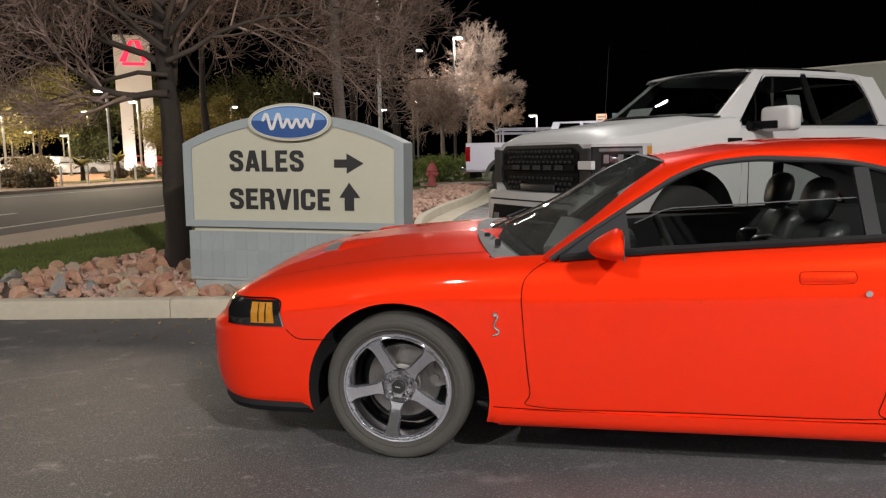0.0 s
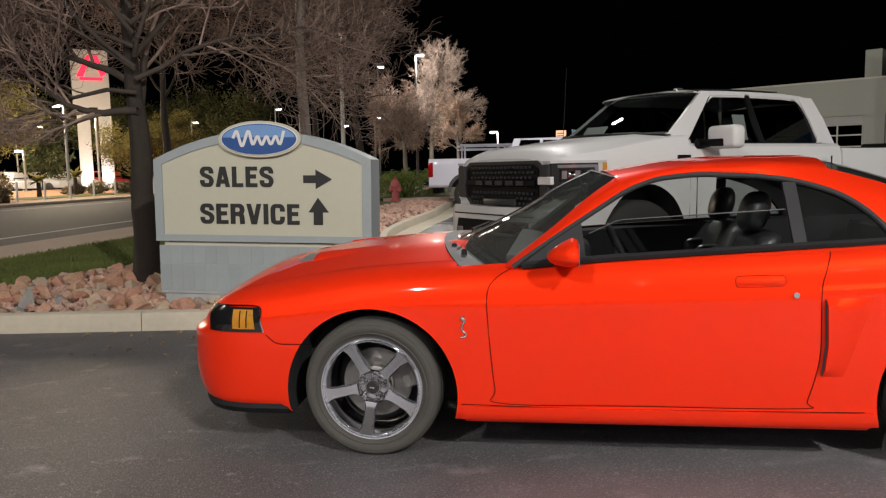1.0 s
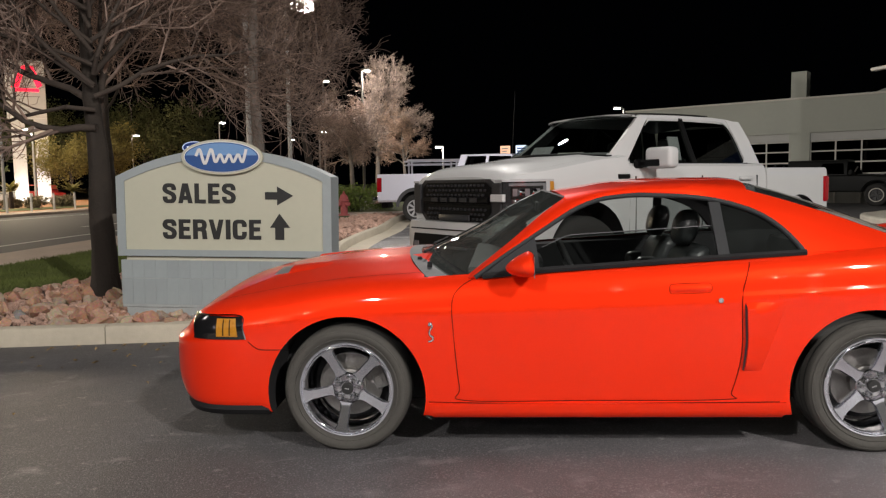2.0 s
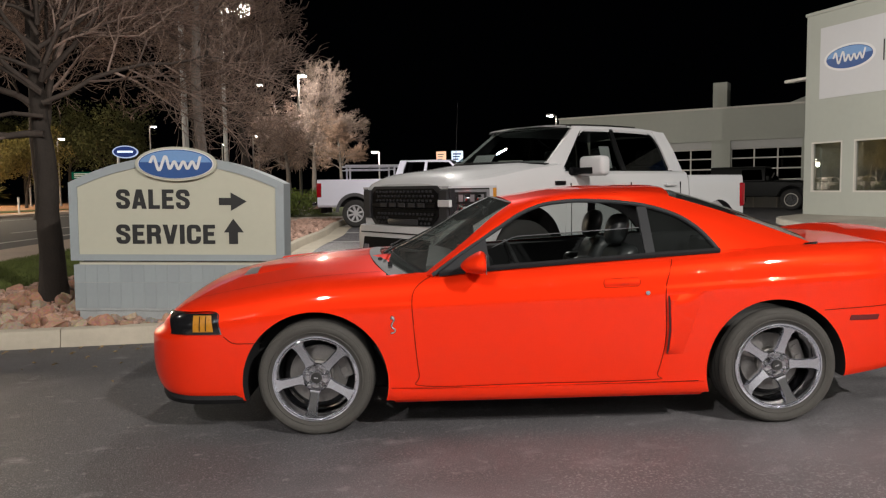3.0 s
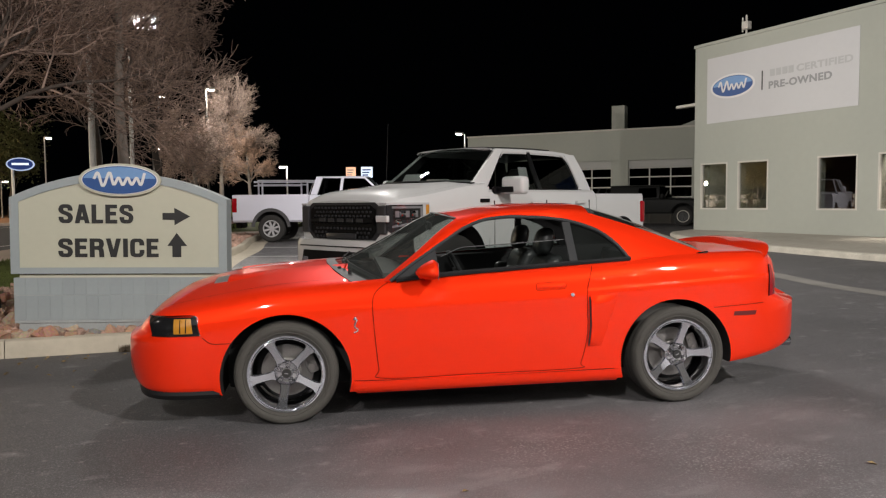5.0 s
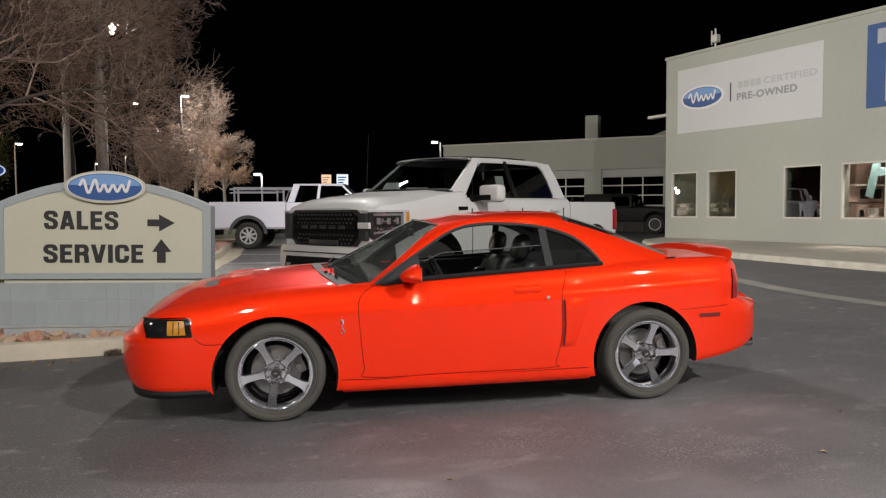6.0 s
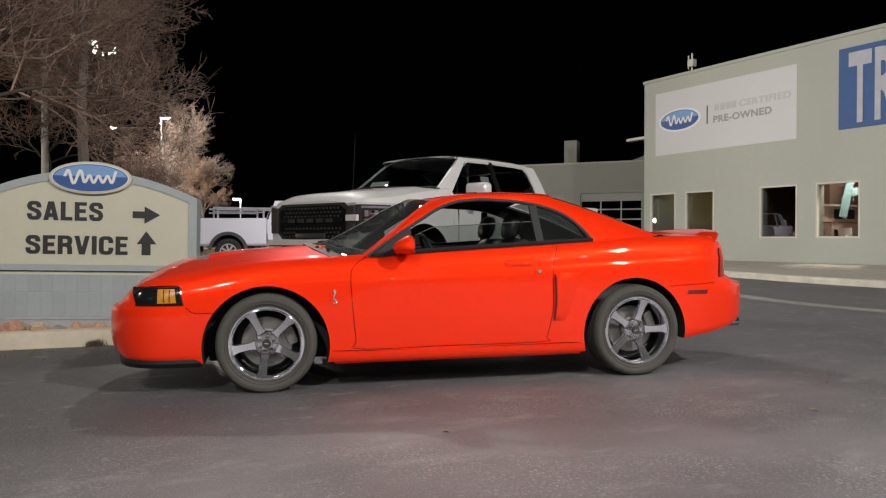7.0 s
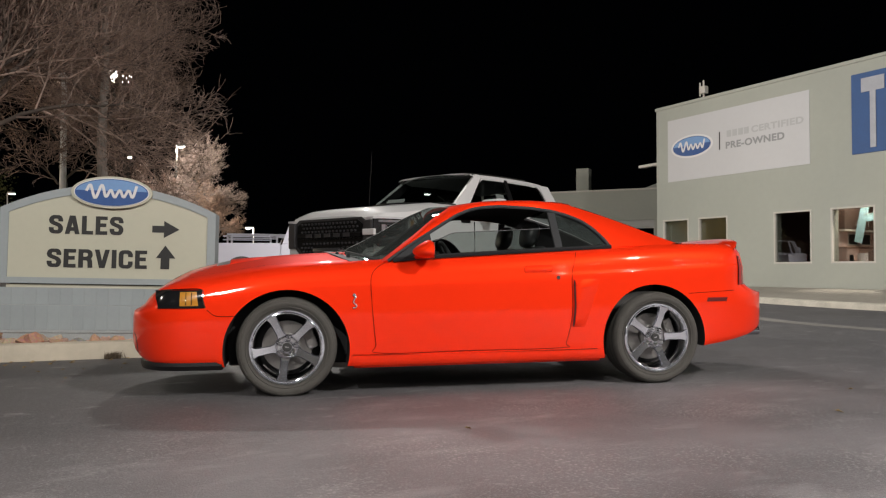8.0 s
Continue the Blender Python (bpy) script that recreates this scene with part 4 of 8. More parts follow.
def flank(outline_rows, out=0.003, thick=0.0):
    """A patch on the flank through rows of (x, z)."""
    bm = grid([[c_side(x, z, out) for x, z in row] for row in outline_rows])
    if thick:
        solid(bm, thick)
    return bm


def seam(points, width=0.005, out=0.0012):
    """A dark joint line on the flank."""
    pts = spline(points, 10 * len(points))
    rows = []
    for i, p in enumerate(pts):
        d = pts[min(i + 1, len(pts) - 1)] - pts[max(i - 1, 0)]
        d = d / (np.linalg.norm(d) + 1e-9)
        n = np.array((-d[1], d[0])) * width / 2
        rows.append([c_side(*(p + n), out), c_side(*(p - n), out)])
    return grid(rows)


def mirrored(bm):
    other = bm.copy()
    for v in other.verts:
        v.co.y = -v.co.y
    bmesh.ops.reverse_faces(other, faces=other.faces)
    return other


def build_coupe():
    car = thing("coupe_car", pose(0, 3.3, 0, 0, -0.6, -19.315) @ pose(0, 0.885, -0.005), "bright red two-door sports coupe parked on the asphalt", "car")
    # lower body
    xs = [-1.04, -1.03, -1.015, -0.99, -0.96, -0.93, -0.89, -0.85, -0.8, -0.75, -0.7, -0.65, -0.6, -0.55] + [-0.5 + 0.05 * i for i in range(18)] + [0.4]
    xc = [0.44 + 0.06 * i for i in range(40)]
    xr = [2.83, 2.88, 2.95, 3.0, 3.05, 3.1, 3.15, 3.2, 3.25, 3.3, 3.35, 3.4, 3.44, 3.48, 3.52, 3.55, 3.58, 3.61, 3.64, 3.66, 3.675]
    bm = bmesh.new()
    loops = []
    for x, cab in [(x, False) for x in xs] + [(x, True) for x in xc] + [(x, False) for x in xr]:
        half = c_section(x, cab)
        ring = [(-p[0], p[1]) for p in half] + [(p[0], p[1]) for p in half[-2:0:-1]]
        loops.append(([bm.verts.new((x + c_shift(x, z), y, z)) for y, z in ring], cab))
    n, m = len(loops[0][0]), len(c_section(0))
    for (a, ca), (b, cb) in zip(loops, loops[1:]):
        for i in range(n):
            j = (i + 1) % n
            f = bm.faces.new((a[i], a[j], b[j], b[i]))
            k = i if i < m else n - i - 1
            f.material_index = 1 if (k >= 27 and (ca or cb)) or k < 2 else 0
    bm.faces.new(loops[0][0])
    bm.faces.new(list(reversed(loops[-1][0])))
    bmesh.ops.recalc_face_normals(bm, faces=bm.faces)
    body = part("body", bm, [car_red, cabin_black], car, smooth=40)
    cutters = []
    for cx, cz, rx, rz in ((0.0, 0.30, 0.405, 0.396), (2.555, 0.305, 0.390, 0.394)):
        for sgn in (-1, 1):
            bc = tube((0, 0, 0), (0, 0, 0.55), 1.0, n=64)
            for f in bc.faces:
                f.material_index = 1
            bmesh.ops.transform(bc, matrix=Matrix.Translation((cx, sgn * 0.6, cz)) @ Matrix.Rotation(radians(90 if sgn < 0 else -90), 4, "X") @ Matrix.Diagonal((rx, rz, 1, 1)), verts=bc.verts)
            cutters.append(mesh_object("cutter", bc, [car_red, cabin_black]))
    bpy.context.view_layer.update()
    for c in cutters:
        c.matrix_world = car.matrix_world.copy()
    bpy.context.view_layer.update()
    cut(body, cutters)
    body.data.shade_smooth()
    body.data.set_sharp_from_angle(angle=radians(38))

    # doors: a skin of its own on each flank, with a dark joint round it
    def front_edge(z):
        return float(np.interp(z, [0.268, 0.285, 0.33, 0.6, 0.77, 0.83, 0.87], [0.63, 0.595, 0.578, 0.552, 0.552, 0.59, 0.65]))

    def rear_edge(z):
        return float(np.interp(z, [0.268, 0.30, 0.5, 0.76, 0.85, 0.92], [1.86, 1.885, 1.935, 1.935, 1.955, 1.985]))
    rows = []
    for k in range(25):
        z = 0.274 + (0.872 - 0.274) * k / 24
        e = 0.04 * k / 24
        rows.append([(front_edge(z) + (rear_edge(z) - front_edge(z)) * u, z + e * u * 1.3) for u in np.linspace(0, 1, 28)])
    for mk in (lambda b: b, mirrored):
        door = part("door", mk(flank(rows, 0.0025, 0.004)), car_red, car)
        part("door_joint", mk(seam([(0.68, 0.885), (0.59, 0.835), (0.548, 0.765), (0.552, 0.6), (0.575, 0.34), (0.605, 0.27), (1.2, 0.27), (1.86, 0.272), (1.892, 0.31), (1.938, 0.5), (1.942, 0.76), (1.965, 0.86), (1.99, 0.93)], 0.0034, 0.002)), gap_black, car)
        # handle in a shallow recess, and the lock
        hr = [[c_side(x, z, 0.003 + 0.007 * math.sin(math.pi * (j / 6)) * math.sin(math.pi * (0.1 + 0.8 * i / 8)) ** 0.5) for j, z in enumerate(np.linspace(0.795, 0.834, 7))] for i, x in enumerate(np.linspace(1.605, 1.797, 9))]
        part("door_handle", mk(solid(grid(hr), 0.006)), car_red, door)
        part("handle_gap", mk(seam([(1.60, 0.812), (1.605, 0.795), (1.625, 0.79), (1.77, 0.793), (1.795, 0.80), (1.802, 0.815), (1.795, 0.835), (1.77, 0.84), (1.625, 0.837), (1.605, 0.83), (1.60, 0.812)], 0.0018, 0.004)), gap_black, door)
        lk = c_side(1.84, 0.757, 0.004)
        part("door_lock", mk(tube(lk, lk + Vector((0, -0.006, 0)), 0.0125, n=16)), chrome, door, "round chrome key lock")
        # bumper joints and side marks
        part("bumper_joint", mk(seam([(-0.50, 0.572), (-0.45, 0.535), (-0.38, 0.53), (-0.28, 0.532)], 0.004)), gap_black, car)
        part("bumper_joint", mk(seam([(2.82, 0.632), (3.0, 0.641), (3.2, 0.650)], 0.003)), gap_black, car)
        part("sill_joint", mk(seam([(0.42, 0.262), (0.9, 0.254), (1.5, 0.255), (2.12, 0.258)], 0.004)), gap_black, car)
        part("side_skirt", mk(flank([[(x, z) for x in np.linspace(0.42, 2.15, 30)] for z in np.linspace(0.19, 0.255, 5)], 0.010, 0.012)), car_red, car)
        part("side_marker", mk(flank([[(x, z) for x in np.linspace(2.965 + (z - .585) * .35, 3.125 + (z - .585) * .35, 8)] for z in np.linspace(0.572, 0.60, 4)], 0.004, 0.005)), marker_red, car, "dark red side marker lamp")
        # flank scoop: a wedge standing proud behind a dark slit
        def scoop_x(z):
            return float(np.interp(z, [0.41, 0.55, 0.745], [1.945, 1.962, 1.958]))
        sr = []
        for z in np.linspace(0.412, 0.745, 12):
            x0, x1 = scoop_x(z), float(np.interp(z, [0.41, 0.745], [2.03, 2.15]))
            edge = min(1.0, min(z - 0.412, 0.745 - z) / 0.03 + 0.1)
            sr.append([c_side(x0 + (x1 - x0) * u, z, 0.001 + 0.030 * edge * (1 - u)) for u in np.linspace(0, 1, 8)])
        part("flank_scoop", mk(solid(grid(sr), 0.004)), car_red, car)
        part("scoop_slit", mk(grid([[c_side(scoop_x(z) - 0.005, z, 0.0015), c_side(scoop_x(z) + 0.001, z, 0.014)] for z in np.linspace(0.418, 0.735, 10)])), trim_grey, car)
        # joint between bonnet and wing
        bj = []
        for x in np.linspace(-0.78, 0.42, 36):
            p = c_section(x)[28]
            bj.append([(x, -p[0] - 0.002, p[1] + 0.0015), (x, -p[0] + 0.002, p[1] + 0.0018)])
        part("bonnet_joint", mk(grid(bj)), gap_black, car)
        # headlamp
        hl = [[(x, z) for x in np.linspace(-0.885 + 0.06 * (1 - k), -0.515 - 0.018 * k, 20)] for k, z in zip(np.linspace(0, 1, 9), np.linspace(0.585, 0.70, 9))]
        lamp = part("headlamp", mk(flank(hl, 0.006, 0.008)), lamp_black, car, "dark-tinted headlamp")
        part("turn_lens", mk(flank([[(x, z) for x in np.linspace(-0.668, -0.553 - 0.012 * k, 8)] for k, z in zip(np.linspace(0, 1, 6), np.linspace(0.600, 0.690, 6))], 0.0095, 0.003)), amber, lamp, "amber turn signal lens")
        for xx in (-0.632, -0.597):
            part("lens_rib", mk(flank([[(xx, z), (xx + 0.005, z)] for z in np.linspace(0.605, 0.686, 5)], 0.012, 0.003)), lamp_black, lamp)
        part("lamp_bezel", mk(seam([(-0.51, 0.585), (-0.525, 0.64), (-0.536, 0.702), (-0.68, 0.706), (-0.82, 0.70)], 0.006, 0.008)), chrome, lamp)
        # tail lamp
        tl = [[(x, z) for x in np.linspace(3.345 - 0.11 * (0.90 - z), 3.388 + 0.40 * (0.90 - z), 10)] for z in np.linspace(0.688, 0.90, 10)]
        tail = part("tail_lamp", mk(flank(tl, 0.005, 0.008)), red_lens, car, "dark red tail lamp")
        part("lamp_edge", mk(flank([[(3.338 - 0.11 * (0.90 - z), z), (3.348 - 0.11 * (0.90 - z), z)] for z in np.linspace(0.686, 0.902, 6)], 0.0075, 0.002)), gap_black, tail)
        # round lamp recess at the corner of the bumper
        part("fog_recess", mk(seam([(-1.0, 0.42), (-0.978, 0.39), (-0.972, 0.34), (-0.985, 0.295), (-1.005, 0.28)], 0.008, 0.001)), trim_black, car)
        # emblem on the wing
        ep = [(0.425, 0.57), (0.445, 0.575), (0.45, 0.59), (0.432, 0.605), (0.437, 0.63), (0.446, 0.645), (0.436, 0.658), (0.428, 0.65)]
        eb = None
        for p, q in zip(spline(ep, 26), spline(ep, 26)[1:]):
            eb = tube(c_side(*p, 0.004), c_side(*q, 0.003), 0.0055, n=8, bm=eb)
        for ex, ez in ((0.431, 0.653), (0.434, 0.661), (0.44, 0.659), (0.436, 0.652)):  # the hooded head
            eb = tube(c_side(ex, ez, 0.0), c_side(ex, ez, 0.008), 0.0075, 0.005, n=10, bm=eb)
        part("wing_emblem", mk(eb), bright_metal, car, "small chrome wing emblem")

    # black lip under the nose, and the underside
    lip = []
    for x in list(np.linspace(-1.02, -0.41, 22)):
        y = c_half(x) - 0.012
        q = x + c_shift(x, 0.23)
        lip.append([(q, -y, 0.238), (q, -y - 0.004, 0.215), (q, -y + 0.02, 0.185), (q, -y + 0.12, 0.185)])
    lb = grid(lip)
    part("front_lip", solid(lb, 0.006), trim_black, car)
    part("front_lip", solid(mirrored(grid(lip)), 0.006), trim_black, car)
    part("underbody", box(-0.4, -0.55, 0.17, 3.0, 0.55, 0.235, 0.01), cabin_black, car)
    for sgn in (-1, 1):
        part("sill_skirt", box(0.43, sgn * 0.875 - 0.02, 0.172, 2.15, sgn * 0.875 + 0.025, 0.20, 0.008), car_red, car)

    # greenhouse
    def gy(z):
        return 0.845 - 0.5 * (z - 0.93)
    belt = [(0.62, 0.872), (0.75, 0.885), (1.07, 0.908), (1.43, 0.927), (1.85, 0.948), (2.26, 0.966), (2.55, 0.978), (2.86, 0.988)]
    rail_z = smooth_curve([(1.13, 1.262), (1.29, 1.292), (1.5, 1.308), (1.74, 1.308), (1.95, 1.293), (2.05, 1.277)])
    rail_y = smooth_curve([(1.13, 0.615), (1.4, 0.645), (1.75, 0.645), (2.05, 0.615)])
    roof_z = smooth_curve([(1.10, 1.285), (1.26, 1.312), (1.41, 1.333), (1.69, 1.35), (1.97, 1.344), (2.17, 1.312)])
    dlo_top = [(0.66, 0.884), (0.80, 0.978), (0.93, 1.060), (1.05, 1.134), (1.17, 1.205), (1.29, 1.25), (1.4, 1.265), (1.5, 1.27), (1.62, 1.264), (1.74, 1.256), (1.86, 1.238), (1.97, 1.208), (2.08, 1.162), (2.17, 1.095), (2.235, 1.02), (2.265, 0.972)]
    inner = [(x, -gy(z), z) for x, z in spline(dlo_top, 60)]
    apil = [(x, -y, z) for x, y, z in spline([(0.6, 0.80, 0.868), (0.72, 0.775, 0.957), (0.85, 0.735, 1.055), (1.0, 0.672, 1.175), (1.13, 0.615, 1.262)], 20)]
    rail = [(x, -rail_y(x), rail_z(x)) for x in np.linspace(1.13, 2.05, 22)]
    cpil = [(x, -y, z) for x, y, z in spline([(2.05, 0.615, 1.277), (2.25, 0.625, 1.215), (2.45, 0.645, 1.145), (2.65, 0.685, 1.065), (2.84, 0.76, 0.985)], 20)]
    outer = apil[:-1] + rail + cpil[1:]
    outer = [Vector(p) for p in outer]

    def resample(pts, n):
        pts = [Vector(p) for p in pts]
        d = np.cumsum([0] + [(b - a).length for a, b in zip(pts, pts[1:])])
        return [Vector([float(np.interp(s, d, [p[k] for p in pts])) for k in range(3)]) for s in np.linspace(0, d[-1], n)]
    outer_r = [Vector(p) for p in outer]
    inner_r = resample(inner, len(outer_r))
    rows = []
    for a, b in zip(inner_r, outer_r):
        row = []
        for u in np.linspace(0, 1, 6):
            p = a.lerp(b, u)
            p.y -= 0.016 * math.sin(math.pi * u)
            row.append(p)
        rows.append(row)
    # the foot of the rear pillar, down to the waistline
    sail = [[Vector((x, -gy(z) - 0.002, z)).lerp(Vector((x2, -y2, z2)), u) for u in np.linspace(0, 1, 6)] for (x, z), (x2, y2, z2) in zip([(2.265, 0.972), (2.27, 0.955)], [(2.84, 0.76, 0.985), (2.86, 0.79, 0.96)])]
    side_bm = grid(rows)
    merge(side_bm, grid(sail))
    roof_rows = []
    for p in rail:
        x, yr, zr = p[0], -p[1], p[2]
        zc = roof_z(x)
        roof_rows.append([(x + 0.03 * (-1 if x < 1.5 else 2.2) * (1 - (y / yr) ** 2) * (1 if x < 1.2 or x > 1.95 else 0), y, zr + (zc - zr) * (1 - abs(y / yr) ** 2.3)) for y in np.linspace(-yr, yr, 17)])
    roof_bm = grid(roof_rows)
    other = mirrored(side_bm)
    merge(roof_bm, side_bm)
    merge(roof_bm, other)
    bmesh.ops.remove_doubles(roof_bm, verts=roof_bm.verts, dist=0.0008)
    bmesh.ops.recalc_face_normals(roof_bm, faces=roof_bm.faces)
    up = max(roof_bm.faces, key=lambda f: f.calc_center_median().z)
    if up.normal.z < 0:
        bmesh.ops.reverse_faces(roof_bm, faces=roof_bm.faces)
    bmesh.ops.solidify(roof_bm, geom=list(roof_bm.faces), thickness=0.022)
    roof_bm.normal_update()
    for f in roof_bm.faces:
        p = f.calc_center_median()
        if (p - Vector((min(max(p.x, 1.3), 2.2), 0, 0.95))).dot(f.normal) < -0.02:
            f.material_index = 1
    part("roof_shell", roof_bm, [car_red, cabin_black], car, smooth=50)

    # glass
    def pane(left, crown, n=12):
        """A curved pane between an edge and its mirror image; crown: forward and up, at the first and last row."""
        rws = []
        for i, a in enumerate(left):
            s = i / (len(left) - 1)
            ahead, up = crown[0] + (crown[1] - crown[0]) * s, crown[2] + (crown[3] - crown[2]) * s
            b = Vector((a[0], -a[1], a[2]))
            row = []
            for u in np.linspace(0, 1, 2 * n + 1):
                p = Vector(a).lerp(b, u)
                k = 1 - (2 * u - 1) ** 2
                p.x += ahead * k
                p.z += up * k
                row.append(p)
            rws.append(row)
        return grid(rws)
    ws_edge = [(0.535, -0.80, 0.874)] + [(x + 0.004, y * 0.985, z + 0.004) for x, y, z in apil[1:]]
    ws = part("windscreen", pane(ws_edge, (-0.24, -0.085, 0.085, 0.03)), front_glass, car)
    ws.visible_shadow = False
    part("windscreen_seal", merge(pane([(x, y, z + 0.005) for x, y, z in (tuple(np.array(apil[-1]) * 0.65 + np.array(apil[-2]) * 0.35), apil[-1])], (-0.088, -0.085, 0.031, 0.03)), pane([(x - 0.006, y, z + 0.004) for x, y, z in apil[:2]], (-0.24, -0.232, 0.085, 0.083))), trim_black, car)
    rg = part("rear_window", pane([(x, y * 0.985, z + 0.003) for x, y, z in cpil[1:-1]], (0.11, 0.11, 0.04, 0.04)), tint_glass, car)
    rg.visible_shadow = False
    # cowl: the grey panel between bonnet and windscreen, with two wiper arms
    cowl = []
    for u in np.linspace(0, 1, 25):
        y = -0.80 + 1.60 * u
        k = 1 - (2 * u - 1) ** 2
        cowl.append([(0.385 - 0.14 * k + 0.03 * (1 - k), y * 1.02, 0.880 + 0.084 * k), (0.44 - 0.18 * k + 0.05 * (1 - k), y, 0.878 + 0.086 * k), (0.545 - 0.235 * k, y * 0.985, 0.872 + 0.090 * k)])
    part("cowl_panel", solid(grid(cowl), 0.012), cowl_grey, car, "weathered grey cowl panel")
    for y0, y1 in ((-0.45, 0.1), (0.1, 0.6)):
        wb = tube((0.37, y0, 0.975), (0.40, (y0 + y1) / 2, 0.98), 0.008, 0.005, n=8)
        tube((0.40, (y0 + y1) / 2, 0.98), (0.42, y1, 0.98), 0.005, n=6, bm=wb)
        part("wiper", wb, trim_black, car)
    for xv, yv in ((0.40, -0.62), (0.33, -0.46), (0.30, -0.3)):
        part("washer_jet", box(xv, yv - 0.012, 0.90, xv + 0.026, yv + 0.012, 0.938 if yv < -0.5 else 0.95, 0.006), trim_black, car)

    for mk in (lambda b: b, mirrored):
        # side glass, frames and pillar
        lowz = lambda x: float(np.interp(x, [p[0] for p in belt], [p[1] for p in belt])) + 0.004
        topz = lambda x: float(np.interp(x, [p[0] for p in dlo_top], [p[1] for p in dlo_top]))
        drop = lambda x, z: (x, -gy(z) + 0.012, z)
        # the near pane is wound half down, the far one is up
        sill = (lambda x: min(topz(x) - 0.012, float(np.interp(x, [0.93, 1.13, 1.86], [0.985, 1.072, 1.105])))) if mk is not mirrored else (lambda x: topz(x) - 0.012)
        w1 = part("door_window", mk(grid([[drop(x, lowz(x) + (sill(x) - lowz(x)) * u) for u in np.linspace(0, 1, 6)] for x in np.linspace(0.93, 1.86, 24)])), car_glass, car)
        if mk is not mirrored:
            ge = grid([[drop(x, sill(x)), drop(x, sill(x) + 0.004)] for x in np.linspace(1.0, 1.86, 24)])
            part("glass_edge", solid(ge, 0.004), trim_grey, w1)
        w1.visible_shadow = False
        w2 = part("quarter_window", mk(grid([[drop(x, lowz(x) + (topz(x) - 0.008 - lowz(x)) * u) for u in np.linspace(0, 1, 6)] for x in np.linspace(1.89, 2.255, 16)])), tint_glass, car)
        w2.visible_shadow = False
        loop = [(x, z) for x, z in spline(dlo_top, 60)]
        rr = []
        for i, (x, z) in enumerate(loop):
            a, b = loop[max(i - 1, 0)], loop[min(i + 1, len(loop) - 1)]
            d = np.array(b) - np.array(a)
            d /= np.linalg.norm(d)
            nx, nz = d[1], -d[0]
            rr.append([(x - nx * 0.006, -gy(z) - 0.007, z - nz * 0.006), (x + nx * 0.008, -gy(z + nz * 0.008) - 0.008, z + nz * 0.008), (x + nx * 0.016, -gy(z + nz * 0.016) - 0.001, z + nz * 0.016), (x + nx * 0.018, -gy(z + nz * 0.016) + 0.016, z + nz * 0.018)])
        part("window_frame", mk(grid(rr)), frame_rubber, car)
        bs = [[(x, -gy(z) - 0.010, z - 0.012), (x, -gy(z) - 0.014, z + 0.004), (x, -gy(z) - 0.004, z + 0.016), (x, -gy(z) + 0.016, z + 0.014)] for x, z in [(x, lowz(x)) for x in np.linspace(0.70, 2.27, 40)]]
        part("belt_moulding", mk(grid(bs)), trim_black, car)
        bp = [[(x + (1.2 - z) * 0.06, -gy(z) - 0.006 + 0.0 * x, z) for x in (1.838, 1.85, 1.88, 1.892)] for z in np.linspace(0.945, 1.222, 8)]
        part("door_pillar", mk(solid(grid(bp), 0.02)), frame_rubber, car)
        # triangular mirror plate and the mirror
        tp = [[(0.67, -0.862, 0.884), (0.81, -gy(0.975) - 0.004, 0.974), (0.965, -gy(1.07) - 0.004, 1.07)], [(0.72, -0.866, 0.884), (0.84, -0.862, 0.894), (0.985, -0.856, 0.905)]]
        part("mirror_plate", mk(solid(grid(tp), 0.006)), frame_rubber, car)
        mb = bmesh.new()
        bmesh.ops.create_uvsphere(mb, u_segments=24, v_segments=14, radius=1)
        for v in mb.verts:
            x, y, z = v.co
            sx = 0.052 if x > 0.0 else 0.108
            zz = z * (0.078 * (1 + 0.45 * min(0, x)) if z > 0 else 0.046)
            v.co = Vector((min(x * sx, 0.026) + 0.922, -0.985 + y * 0.105 * (1 + 0.2 * min(0, x)), 0.938 + zz))
        mir = part("wing_mirror", mk(mb), car_red, car)
        part("mirror_glass", mk(box(0.947, -1.07, 0.895, 0.952, -0.90, 1.0, 0.002)), chrome, mir)
        part("mirror_stalk", mk(box(0.84, -0.93, 0.892, 0.93, -0.84, 0.915, 0.008)), car_red, mir)
        # bonnet vent
        # twin scoops: a grey inlet let into the bonnet, and the hump behind it that runs out rearwards
        hump = []
        for u in np.linspace(0, 1, 14):
            x = -0.40 + 0.30 * u
            hump.append([(x, -0.36 + 0.10 * (1 + 0.25 * (1 - u)) * v, c_bonnet(x, -0.36 + 0.10 * v) - 0.008 + 0.021 * (1 - u) ** 0.8 * (1 - abs(v) ** 3)) for v in np.linspace(-1, 1, 11)])
        part("bonnet_scoop", mk(solid(grid(hump), 0.006)), car_red, car)
        part("scoop_mouth", mk(solid(grid([[(x, y - 0.02 * (x + 0.40) / 0.09, c_bonnet(x, y) + 0.004 + 0.05 * max(0, x + 0.47) * (1 - ((y + 0.365) / 0.09) ** 2)) for y in np.linspace(-0.455, -0.275, 7)] for x in (-0.495, -0.46, -0.43, -0.395)]), 0.004)), inlet_grey, car, "grey scoop inlet")

    # spoiler on the boot lid
    sp = []
